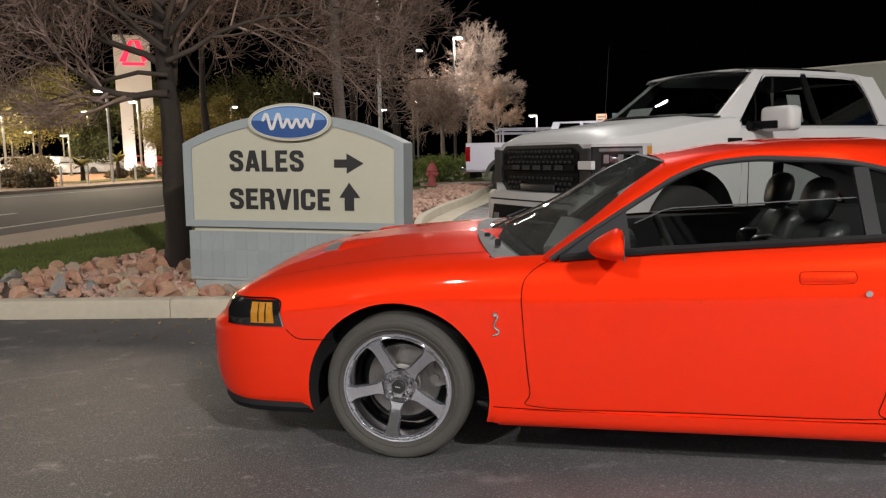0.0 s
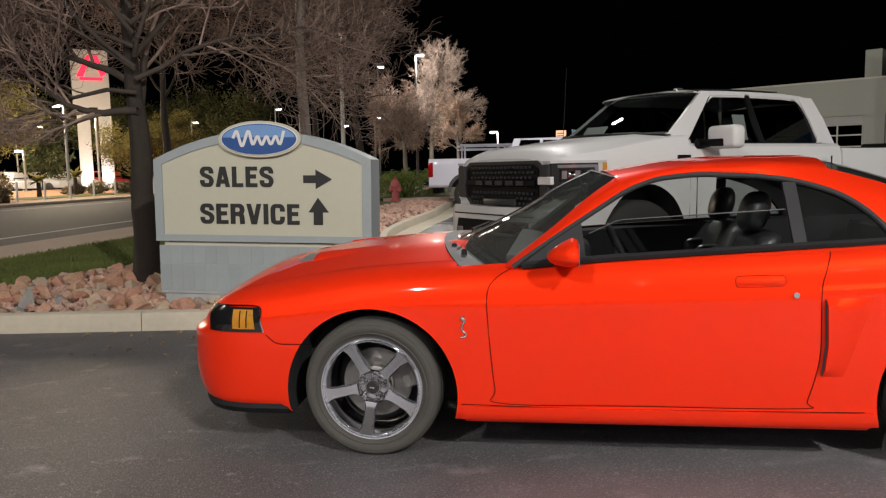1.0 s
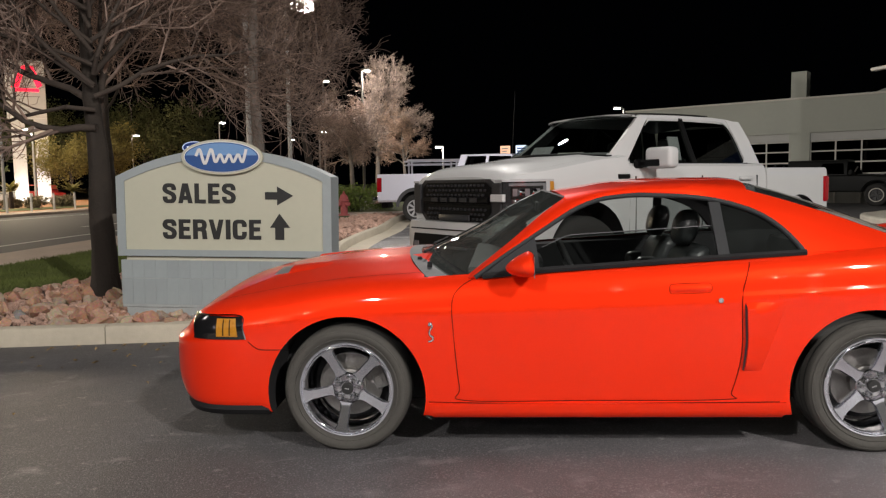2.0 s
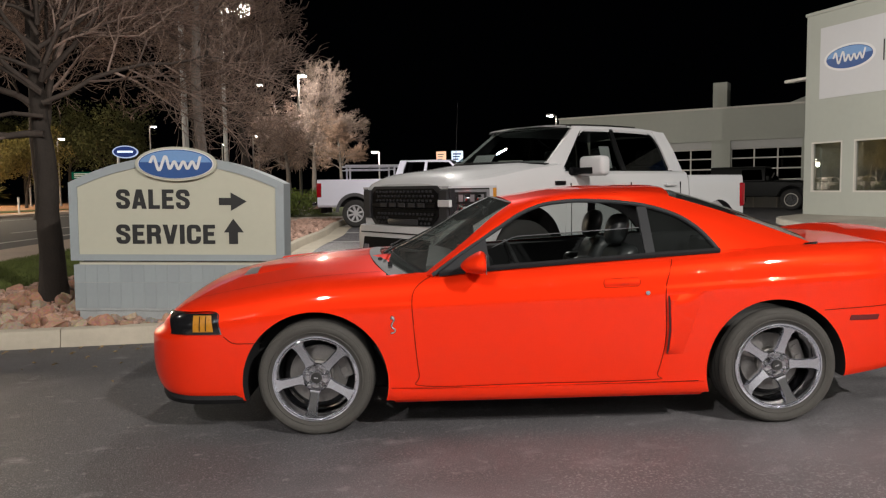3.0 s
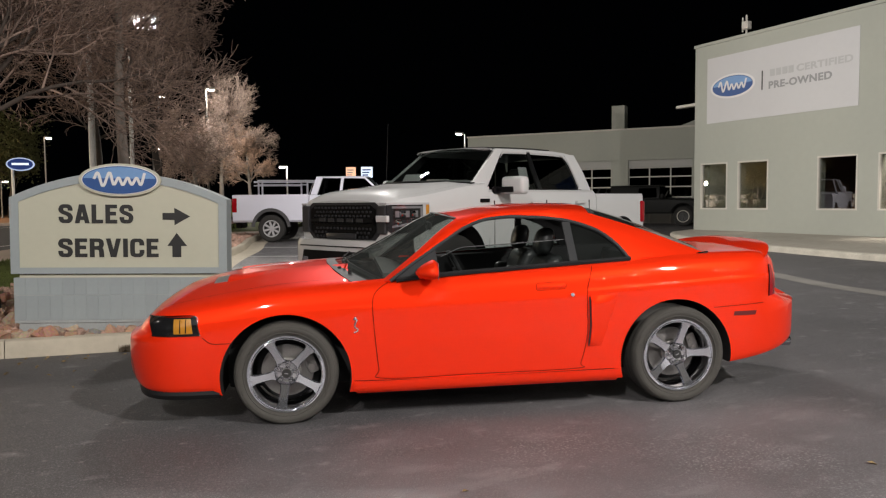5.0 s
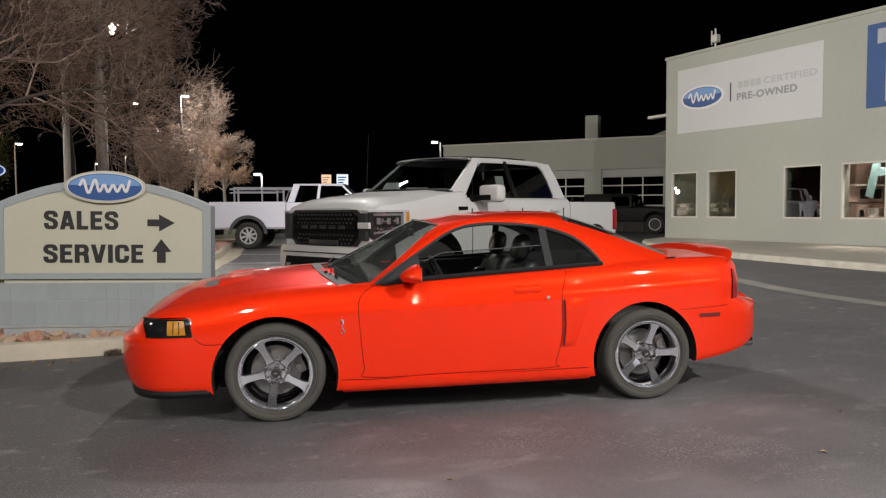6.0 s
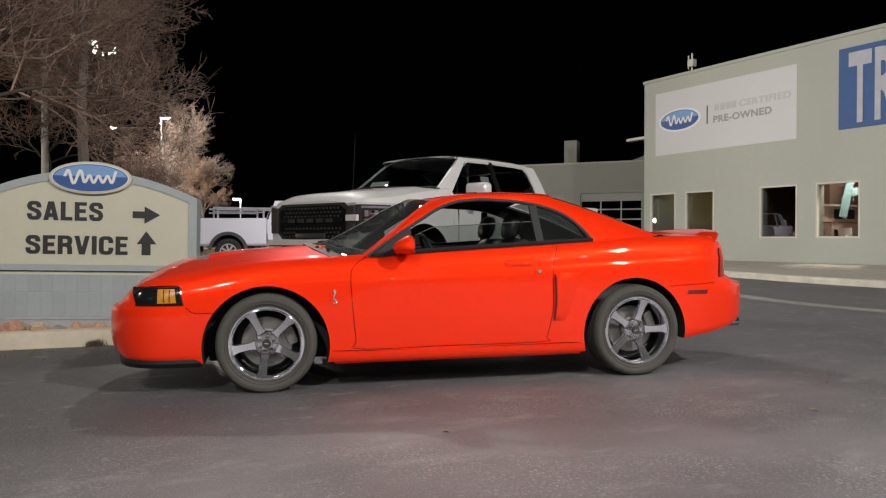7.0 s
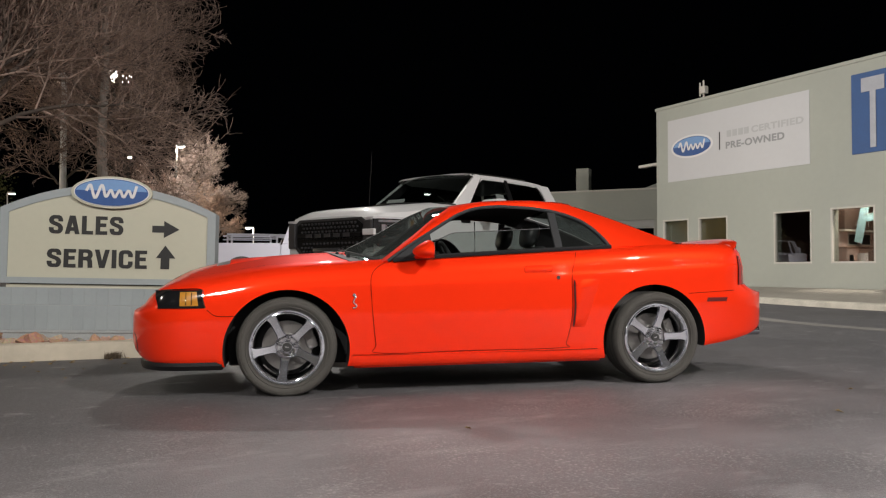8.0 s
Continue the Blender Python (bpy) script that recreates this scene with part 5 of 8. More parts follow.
    for u in np.linspace(-1, 1, 31):
        y = 0.785 * u
        k = abs(u) ** 3.5
        xe = 3.47 - 0.22 * k
        h = 0.058 * (1 - 0.80 * abs(u) ** 5)
        z0 = 0.990 - 0.050 * abs(u) ** 3
        sp.append([(xe - 0.30, y, z0 + 0.002), (xe - 0.22, y, z0 + 0.02 * (h / 0.056)), (xe - 0.10, y, z0 + h * 0.85), (xe - 0.02, y, z0 + h), (xe + 0.005, y, z0 + h * 0.93), (xe + 0.002, y, z0 + h * 0.75), (xe - 0.012, y, z0 - 0.14), (xe - 0.25, y, z0 - 0.14)])
    spb = grid(sp, close_v=True)
    bmesh.ops.recalc_face_normals(spb, faces=spb.faces)
    part("spoiler", spb, car_red, car, smooth=60)
    # exhaust tips
    for y in (-0.66, -0.58, 0.58, 0.66):
        part("exhaust_tip", revolve([(0.030, 0), (0.034, 0), (0.036, 0.16), (0.033, 0.16), (0.030, 0.02)], 20, "X"), dark_chrome, car).location = (3.35, y, 0.335)
    part("number_plate", box(3.55, -0.16, 0.50, 3.60, 0.16, 0.64, 0.005), white_panel, car)
    # seats, dash, wheel
    def seat(y):
        st = part("seat", box(1.18, y - 0.25, 0.45, 1.72, y + 0.25, 0.62, 0.06, 3), leather, car, "dark grey leather bucket seat")
        bmx = box(-0.06, y - 0.24, 0.52, 0.07, y + 0.24, 0.985, 0.06, 4)
        for v in bmx.verts:
            u = (v.co.z - 0.52) / 0.465
            v.co.x += 1.66 + 0.2 * u + 0.03 * math.cos((v.co.y - y) * 12)
            v.co.y = y + (v.co.y - y) * (1 - 0.28 * max(0, u - 0.4))
        part("backrest", bmx, leather, st, smooth=60)
        for dy in (-0.19, 0.19):
            part("bolster", box(1.62, y + dy - 0.05, 0.55, 1.78, y + dy + 0.05, 0.86, 0.045, 3), leather, st, smooth=60)
        hb = bmesh.new()
        bmesh.ops.create_uvsphere(hb, u_segments=20, v_segments=12, radius=1)
        for v in hb.verts:
            s = Vector([math.copysign(abs(c) ** 0.8, c) for c in v.co])
            v.co = Vector((1.80 + s.x * 0.065 + 0.02 * s.z, y + s.y * 0.125, 1.075 + s.z * 0.098))
        part("headrest", hb, leather, st, smooth=60)
        for dy in (-0.05, 0.05):
            part("headrest_post", tube((1.81, y + dy, 0.98), (1.80, y + dy, 1.08), 0.007, n=8), chrome, st)
    for y in (-0.37, 0.37):
        seat(y)
    dash = [[(0.62 + 0.38 * math.sin(a) * 0.8, y, 0.62 + 0.30 * math.cos(a) ** 0.7) for a in np.linspace(0.02, 1.5, 9)] for y in np.linspace(-0.74, 0.74, 14)]
    part("dashboard", solid(grid(dash), 0.03), dash_grey, car)
    part("instrument_hood", merge(box(0.84, -0.55, 0.86, 1.02, -0.2, 0.945, 0.035, 3), box(0.9, -0.12, 0.6, 1.0, 0.12, 0.86, 0.03, 2)), cabin_black, car)
    wheel = revolve([(0.172 + 0.015 * math.cos(a), 0.015 * math.sin(a)) for a in np.linspace(0, 2 * math.pi, 10)], 32)
    box(-0.16, -0.02, -0.02, 0.16, 0.02, 0.0, 0.006, bm=wheel)
    tube((0, 0, -0.03), (0, 0, 0.02), 0.065, n=20, bm=wheel)
    sw = part("steering_wheel", wheel, cabin_black, car)
    sw.matrix_local = pose(1.18, -0.37, 0.86, 0, 66, 0)
    part("tunnel_console", box(0.95, -0.1, 0.33, 2.1, 0.1, 0.6, 0.03, 2), cabin_black, car)
    part("rear_bench", merge(box(2.2, -0.6, 0.4, 2.65, 0.6, 0.62, 0.06, 2), box(2.55, -0.6, 0.5, 2.72, 0.6, 0.96, 0.05, 2)), leather, car)
    part("parcel_shelf", box(2.6, -0.66, 0.93, 2.9, 0.66, 0.95, 0.004), cabin_black, car)
    rm = part("rear_view_mirror", box(1.0, -0.11, 1.165, 1.025, 0.11, 1.225, 0.012, 2), trim_black, car)
    part("mirror_stem", tube((1.0, 0, 1.2), (0.97, 0, 1.26), 0.008, n=8), trim_black, rm)

    # road wheels
    def road_wheel(x, y, turn, name_side):
        sgn = -1 if y < 0 else 1
        w = new("road_wheel")
        w.parent = car
        w.matrix_local = pose(x, y, 0.322, 0, turn, 0) if sgn < 0 else pose(x, y, 0.322, 0, turn, 180)
        tagged(w, "chrome five-spoke wheel with a low tyre")
        tw = 0.132
        prof = [(0.238, -tw * 0.80), (0.262, -tw * 0.93), (0.285, -tw * 0.985), (0.305, -tw * 0.93), (0.319, -tw * 0.80), (0.3245, -tw * 0.55), (0.3255, 0), (0.3245, tw * 0.55), (0.319, tw * 0.80), (0.305, tw * 0.93), (0.28, tw * 0.98), (0.238, tw * 0.80)]
        prof = [(float(r), float(h)) for r, h in spline(prof, 40)]
        tyre = part("tyre", revolve(prof, 72, "Y"), rubber, w, smooth=50)
        for gy_, in ((-0.085,), (-0.03,), (0.03,), (0.085,)):
            part("tread_groove", revolve([(0.3262, gy_ - 0.004), (0.3266, gy_ - 0.004), (0.3266, gy_ + 0.004), (0.3262, gy_ + 0.004)], 72, "Y", closed=True), trim_black, tyre)
        for rr in (0.262, 0.301):
            hh = float(np.interp(rr, [0.238, 0.262, 0.285, 0.305, 0.319], [tw * 0.80, tw * 0.93, tw * 0.985, tw * 0.93, tw * 0.80]))
            part("sidewall_rib", revolve([(rr - 0.004, hh - 0.002), (rr - 0.002, hh + 0.003), (rr + 0.002, hh + 0.0025), (rr + 0.004, hh - 0.002)], 72, "Y", closed=True), rubber, tyre)
        # with the y axis pointing inwards (y = +h), the outer face is at negative y
        F = tw * 0.80
        lip = [(0.238, F - 0.01), (0.238, F), (0.243, F + 0.006), (0.2435, F + 0.011), (0.240, F + 0.014), (0.234, F + 0.013), (0.230, F + 0.006), (0.224, F + 0.008), (0.219, F + 0.006), (0.216, F - 0.004)]
        part("rim_lip", revolve(lip, 72, "Y"), wheel_bright, w, smooth=25)
        rim = [(0.216, F - 0.004), (0.211, F - 0.03), (0.207, F - 0.07), (0.205, F - 0.14), (0.222, F - 0.2), (0.236, F - 0.205), (0.238, F - 0.19), (0.238, F - 0.01)]
        part("rim", revolve(rim, 72, "Y"), dark_chrome, w, smooth=40)
        # spokes: five, wider at the rim, dished towards the hub
        for k in range(5):
            a = math.radians(72 * k - 90)
            rws = []
            for u in np.linspace(0, 1, 16):
                r = 0.074 + (0.219 - 0.074) * u
                hwid = 0.0255 + 0.003 * u + 0.010 * max(0, 1 - u / 0.25) ** 2 + 0.014 * max(0, (u - 0.72) / 0.28) ** 2
                f = F - 0.012 + 0.018 * u ** 1.4 - 0.012 * (1 - u)
                ring = [(-hwid, f - 0.007), (-hwid + 0.006, f + 0.003), (0, f + 0.003), (hwid - 0.006, f + 0.003), (hwid, f - 0.007), (hwid * 0.86, f - 0.036), (0, f - 0.038), (-hwid * 0.86, f - 0.036)]
                rws.append([(math.cos(a) * r - math.sin(a) * t, -h, math.sin(a) * r + math.cos(a) * t) for t, h in ring])
            sb = grid(rws, close_v=True)
            bmesh.ops.recalc_face_normals(sb, faces=sb.faces)
            part("spoke", sb, wheel_bright, w, smooth=22)
        hub = revolve([(0.0, F - 0.018), (0.034, F - 0.018), (0.037, F - 0.036), (0.045, F - 0.044), (0.060, F - 0.042), (0.070, F - 0.028), (0.076, F - 0.022), (0.081, F - 0.026), (0.083, F - 0.06), (0, F - 0.07)], 48, "Y")
        part("hub", hub, chrome, w, smooth=30)
        part("centre_cap", revolve([(0.0, F - 0.006), (0.026, F - 0.006), (0.030, F - 0.010), (0.031, F - 0.014)], 32, "Y"), dark_metal, w, "black centre cap")
        for k in range(3):
            part("cap_mark", box(-0.012 + 0.008 * k, -(F - 0.0052), -0.0025, -0.007 + 0.008 * k, -(F - 0.0065), 0.0025), white_panel, w)
        for k in range(5):
            a = math.radians(72 * k - 54)
            nb = revolve([(0, F - 0.010), (0.004, F - 0.004), (0.0085, F - 0.005), (0.0125, F - 0.012), (0.0135, F - 0.03), (0.017, F - 0.034), (0.017, F - 0.045)], 12, "Y")
            part("lug_nut", nb, chrome, w).location = (0.053 * math.cos(a), 0, 0.053 * math.sin(a))
        if sgn < 0:
            rivet = None
            for k in range(35):
                if k % 7 == 0:
                    continue
                a = math.radians(360 / 35 * k - 90)
                if rivet is None:
                    rv = rivet = part("rim_rivet", revolve([(0, 0.0045), (0.0025, 0.004), (0.0042, 0.0018), (0.0044, -0.004)], 10, "Y"), chrome, w)
                else:
                    rv = new("rim_rivet", rivet.data)
                    rv.parent = w
                rv.location = (0.2205 * math.cos(a), -(F + 0.009), 0.2205 * math.sin(a))
        disc = revolve([(0.08, F - 0.115), (0.165, F - 0.115), (0.165, F - 0.14), (0.08, F - 0.14)], 48, "Y", closed=True)
        part("brake_disc", disc, steel, w)
        part("disc_hat", revolve([(0, F - 0.07), (0.075, F - 0.07), (0.085, F - 0.075), (0.085, F - 0.12)], 32, "Y"), steel, w)
        ca = math.radians(20)
        cb = box(-0.035, -(F - 0.085), -0.075, 0.035, -(F - 0.16), 0.075, 0.014, 2)
        bmesh.ops.transform(cb, matrix=Matrix.Rotation(-ca, 4, "Y") @ Matrix.Translation((0.155, 0, 0)), verts=cb.verts)
        for dz in (-0.03, 0.03):
            q = Matrix.Rotation(-ca, 4, "Y") @ Vector((0.15, -(F - 0.085), dz))
            tube(q, q + Vector((0, -0.012, 0)), 0.02, n=14, bm=cb)
        part("brake_caliper", cb, steel, w).rotation_euler = (0, radians(-turn), 0)
        part("wheel_back", revolve([(0, F - 0.17), (0.20, F - 0.17)], 32, "Y"), cabin_black, w)
    road_wheel(0.0, -0.79, 9, "n")
    road_wheel(2.573, -0.785, -20, "n")
    road_wheel(0.0, 0.775, 9, "f")
    road_wheel(2.573, 0.775, 30, "f")
    return car


build_coupe()

# ---- pickups and the dark off-roader ----
truck_white = material("white_paint", (0.545, 0.547, 0.548), 0.5, noise_scale=0.6, amount=0.02, coat=0.8, spec=0.2)
bed_white = material("cool_white_paint", (0.66, 0.66, 0.76), 0.5, noise_scale=0.6, amount=0.02, coat=0.6, spec=0.2)
grille_black = material("grille_black", (0.004, 0.004, 0.0045), 0.35, noise_scale=9, amount=0.2, spec=0.12)
grille_grey = material("grille_grey", (0.028, 0.028, 0.03), 0.42, noise_scale=9, amount=0.15, spec=0.25)
dark_glass = glass("dark_glass", (0.55, 0.6, 0.6), see=0.06, gloss=0.03, edge=0.3)
screen_glass = glass("screen_glass", (0.7, 0.8, 0.76), see=0.30, gloss=0.05, edge=0.4)
lamp_dark = material("lamp_inside", (0.022, 0.022, 0.024), 0.2, noise_scale=15, amount=0.2, coat=1.0)
lamp_bright = material("lamp_trim", (0.55, 0.55, 0.57), 0.25, metal=0.3)
lamp_clear = material("lamp_clear", (0.26, 0.26, 0.28), 0.2, metal=0.5, noise_scale=20, amount=0.15, coat=1.0)
truck_rubber = material("truck_rubber", (0.026, 0.025, 0.024), 0.85, noise_scale=6, amount=0.2, bump=0.3, bump_scale=80)
matt_black = material("matt_black", (0.007, 0.0075, 0.007), 0.55, spec=0.2, noise_scale=1, amount=0.15)
black_paint = material("black_paint", (0.006, 0.006, 0.006), 0.35, coat=0.35, spec=0.2, noise_scale=1, amount=0.1)


def loft(stations, section, mats=None):
    """A closed body through half sections of (y, z) at each station."""
    bm = bmesh.new()
    loops = []
    for x in stations:
        half = section(x)
        ring = [(-y, z) for y, z in half] + [(y, z) for y, z in half[-2:0:-1]]
        loops.append([bm.verts.new((x, y, z)) for y, z in ring])
    n = len(loops[0])
    for a, b in zip(loops, loops[1:]):
        for i in range(n):
            bm.faces.new((a[i], a[(i + 1) % n], b[(i + 1) % n], b[i]))
    bm.faces.new(loops[0])
    bm.faces.new(list(reversed(loops[-1])))
    bmesh.ops.recalc_face_normals(bm, faces=bm.faces)
    return bm


def arch_cut(body, owner, spots, hw):
    """Wheel arches cut through a body: spots of (x, z, rx, rz)."""
    cutters = []
    for x, z, rx, rz in spots:
        for sgn in (-1, 1):
            bc = tube((0, 0, 0), (0, 0, 0.8), 1.0, n=40)
            for f in bc.faces:
                f.material_index = 1
            bmesh.ops.transform(bc, matrix=Matrix.Translation((x, sgn * (hw - 0.36), z)) @ Matrix.Rotation(radians(90 if sgn < 0 else -90), 4, "X") @ Matrix.Diagonal((rx, rz, 1, 1)), verts=bc.verts)
            c = mesh_object("cutter", bc, [truck_white, cabin_black])
            c.matrix_world = owner.matrix_world.copy()
            cutters.append(c)
    bpy.context.view_layer.update()
    cut(body, cutters)
    body.data.shade_smooth()
    body.data.set_sharp_from_angle(angle=radians(35))


def truck_wheel(parent, x, y, z, r, width, spokes, rim_mat, ring_mat=None, label="black off-road tyre on a bright wheel"):
    w = new("road_wheel")
    w.parent = parent
    w.matrix_local = pose(x, y, z, 0, 7, 0 if y < 0 else 180)
    tagged(w, label)
    k = width / 2
    prof = [(r * 0.60, k * 0.8), (r * 0.72, k), (r * 0.88, k * 0.98), (r * 0.97, k * 0.85), (r, k * 0.6), (r * 1.0, 0), (r, -k * 0.6), (r * 0.97, -k * 0.85), (r * 0.72, -k), (r * 0.6, -k * 0.8)]
    part("tyre", revolve(prof, 40, "Y"), truck_rubber, w, smooth=50)
    part("rim", revolve([(r * 0.62, k * 0.82), (r * 0.60, k * 0.9), (r * 0.55, k * 0.75), (r * 0.5, k * 0.2), (0, k * 0.15)], 40, "Y"), dark_metal, w)
    for i in range(spokes):
        a = 2 * math.pi * (i + 0.5) / spokes
        rows = []
        for u in np.linspace(0.12, 0.57, 5):
            hwid = r * (0.055 + 0.05 * u)
            f = k * (0.62 + 0.2 * u)
            ring = [(-hwid, f - 0.01), (-hwid * 0.6, f), (hwid * 0.6, f), (hwid, f - 0.01), (hwid, f - 0.05), (-hwid, f - 0.05)]
            rows.append([(math.cos(a) * r * u - math.sin(a) * t, -h, math.sin(a) * r * u + math.cos(a) * t) for t, h in ring])
        sb = grid(rows, close_v=True)
        bmesh.ops.recalc_face_normals(sb, faces=sb.faces)
        part("spoke", sb, rim_mat, w)
    if ring_mat:
        part("rim_ring", revolve([(r * 0.63, k * 0.84), (r * 0.62, k * 0.98), (r * 0.56, k * 0.98), (r * 0.54, k * 0.8)], 40, "Y"), ring_mat, w)
    part("hub", revolve([(0, k * 0.75), (r * 0.14, k * 0.72), (r * 0.17, k * 0.6), (r * 0.17, k * 0.3)], 20, "Y"), rim_mat, w)
    return w


def flat_panel(pts, y, thick, bm=None):
    """A plate in x and z at depth y."""
    b = prism(pts, 0, 1)
    for v in b.verts:
        v.co = Vector((v.co.x, y - thick * v.co.z, v.co.y))
    bmesh.ops.recalc_face_normals(b, faces=b.faces)
    return merge(bm, b)


def build_pickup():
    m = Matrix.Translation((-0.8, -0.9, 1.35)) @ Matrix.Scale(0.92, 4) @ Matrix.Translation((0.8, 0.9, -1.35)) @ pose(1.539, 6.986, 0, 0, 0, 23.56) @ pose(0.1, -1.0, 0, 0, 0, -3.5) @ Matrix.Diagonal((0.95, 0.93, 1, 1)) @ pose(-0.1, 0.95, 0)
    t = thing("pickup_truck", m, "white four-door pickup with a black mesh grille parked on the lot", "truck")
    HW = 0.95
    sh = smooth_curve([(-0.02, 1.36), (0.1, 1.42), (0.5, 1.465), (1.3, 1.575), (1.7, 1.60), (4.4, 1.60)])
    tp = smooth_curve([(-0.02, 1.40), (0.06, 1.47), (0.3, 1.52), (0.7, 1.56), (1.3, 1.63), (1.7, 1.65), (4.4, 1.65)])
    pl = smooth_curve([(-0.02, 0.80), (0.05, 0.86), (0.2, 0.93), (0.45, HW), (4.4, HW)])

    def front(x):
        s, tt, hw = sh(x), tp(x), pl(x)
        b = 0.62 if x < 0.6 else 0.42
        return [(0, b), (hw - 0.08, b), (hw - 0.01, b + 0.06), (hw + 0.0, 0.85), (hw + 0.015, 1.0), (hw, s - 0.16), (hw - 0.015, s - 0.06), (hw - 0.05, s - 0.01), (hw - 0.13, s + 0.012), (hw - 0.26, tt - 0.02), (hw - 0.36, tt - 0.004), (hw * 0.35, tt + 0.003), (0, tt + 0.005)]
    nose = part("nose", loft([-0.02, 0.0, 0.03, 0.08, 0.15, 0.25, 0.35, 0.45, 0.6, 0.75, 0.9, 1.05, 1.2, 1.35, 1.5, 1.62], front), [truck_white, cabin_black], t)
    arch_cut(nose, t, [(1.02, 0.42, 0.62, 0.73)], HW)

    def cab(x):
        hw = HW
        return [(0, 0.42), (hw - 0.06, 0.42), (hw - 0.01, 0.50), (hw + 0.005, 0.8), (hw + 0.01, 1.15), (hw - 0.005, 1.40), (hw - 0.03, 1.49), (hw - 0.07, 1.52), (hw - 0.12, 1.515), (hw - 0.14, 1.2), (hw - 0.2, 0.7), (0.2, 0.68), (0, 0.68)]
    part("cab", loft([1.625, 1.8, 2.4, 3.2, 3.9, 4.14, 4.18], cab), truck_white, t)
    part("cabin_floor", box(1.65, -0.78, 0.69, 4.12, 0.78, 0.72), cabin_black, t)
    # roof, pillars and glass
    def gy(z):
        return HW - 0.09 - (z - 1.52) * 0.30
    roofz = smooth_curve([(1.88, 2.062), (2.05, 2.07), (2.3, 2.078), (2.8, 2.085), (3.5, 2.08), (3.93, 2.04)])

    def roof(x):
        r = roofz(x)
        y = gy(2.02)
        e = 0.012 if x < 2.0 else 0.075
        return [(0, r - e * 0.4), (y - 0.1, r - e * 0.8 - 0.01), (y - 0.01, r - e - 0.012), (y, r - 0.04 - e * 0.3), (y - 0.03, r - 0.02), (y - 0.12, r - 0.006), (y * 0.5, r + 0.004), (0, r + 0.006)]
    part("roof", loft([1.93, 1.96, 2.1, 2.3, 2.6, 3.0, 3.4, 3.7, 3.85, 3.95], roof), truck_white, t)
    part("sunroof", solid(grid([[(x, 0.70 * u, roofz(max(x, 1.93)) + 0.014 - 0.02 * abs(u) ** 3) for u in np.linspace(-1, 1, 9)] for x in (1.945, 2.0, 2.1, 2.2, 2.4, 2.7, 3.0, 3.3)]), 0.010), black_paint, t, "black glass roof panel")
    for sgn in (-1, 1):
        mk = (lambda b: b) if sgn < 0 else mirrored
        def bar(pts, thick=0.05):
            b = solid(grid([[(x, -gy(z), z) for x, z in row] for row in pts]), thick)
            b.normal_update()
            for f in b.faces:
                f.material_index = 1 if f.normal.y > 0.3 else 0
            return b
        part("front_pillar", mk(bar([[(1.42, 1.595), (1.75, 1.83), (2.05, 2.05)], [(1.66, 1.515), (1.92, 1.77), (2.20, 2.045)]])), [truck_white, cabin_black], t)
        part("rear_pillar", mk(bar([[(3.66, 2.03), (3.79, 1.78), (3.88, 1.53)], [(3.92, 2.025), (4.06, 1.8), (4.17, 1.52)]])), [truck_white, cabin_black], t)
        part("middle_pillar", mk(bar([[(2.73, 2.03), (2.77, 1.78), (2.82, 1.52)], [(2.80, 2.03), (2.85, 1.78), (2.91, 1.52)]], 0.03)), black_paint, t)
        for cols, gl in ((([(1.70, 1.51), (1.92, 1.76), (2.17, 2.03)], [(2.3, 1.51), (2.4, 1.76), (2.5, 2.03)], [(2.86, 1.51), (2.81, 1.76), (2.77, 2.03)]), screen_glass), (([(2.862, 1.51), (2.812, 1.76), (2.772, 2.03)], [(3.3, 1.51), (3.25, 1.76), (3.2, 2.03)], [(3.90, 1.51), (3.80, 1.78), (3.67, 2.03)]), dark_glass)):
            pn = part("side_window", mk(grid([[(x, -gy(z) + 0.02, z) for x, z in row] for row in cols])), gl, t)
            pn.visible_shadow = False
        # rounded corners of the painted frame round the side windows
        for (cx, cz), (ux, uz), (vx, vz), r in (((3.66, 2.0), (-1, 0), (0.40, -0.9), 0.13), ((3.885, 1.525), (-1, 0), (-0.32, 0.95), 0.10), ((1.70, 1.525), (1, 0), (0.62, 0.78), 0.05), ((2.17, 2.0), (1, 0), (-0.66, -0.75), 0.09)):
            rim_pts = [(cx + r * (ux * (1 - math.sin(a)) + vx * (1 - math.cos(a))), cz + r * (uz * (1 - math.sin(a)) + vz * (1 - math.cos(a)))) for a in np.linspace(0, math.pi / 2, 9)]
            fan = [[(cx, -gy(cz) - 0.004, cz), (x, -gy(z) - 0.004, z)] for x, z in rim_pts]
            part("window_corner", mk(solid(grid(fan), 0.012)), truck_white, t)
        wb = [[(x, -gy(z) - 0.012, z) for x, z in ((x, 1.512), (x, 1.53))] for x in np.linspace(1.72, 3.90, 12)]
        part("window_trim", mk(solid(grid(wb), 0.02)), black_paint, t)
        # joint between bonnet and wing, and a crease beside it
        for dy, w in ((0.125, 0.006), (0.30, 0.004)):
            rows = []
            for x in np.linspace(0.12, 1.42, 20):
                c = front(x)
                y = pl(x) - dy
                z = float(np.interp(-y, [-p[0] for p in c[8:]], [p[1] for p in c[8:]])) + 0.004
                rows.append([(x, -y - w / 2, z), (x, -y + w / 2, z)])
            part("bonnet_joint", mk(grid(rows)), trim_grey, t)
        # doors: joints and handles
        for x in (1.72, 2.88, 3.98):
            part("door_joint", mk(box(x - 0.004, -HW - 0.012, 0.55, x + 0.004, -HW + 0.02, 1.385)), trim_black, t)
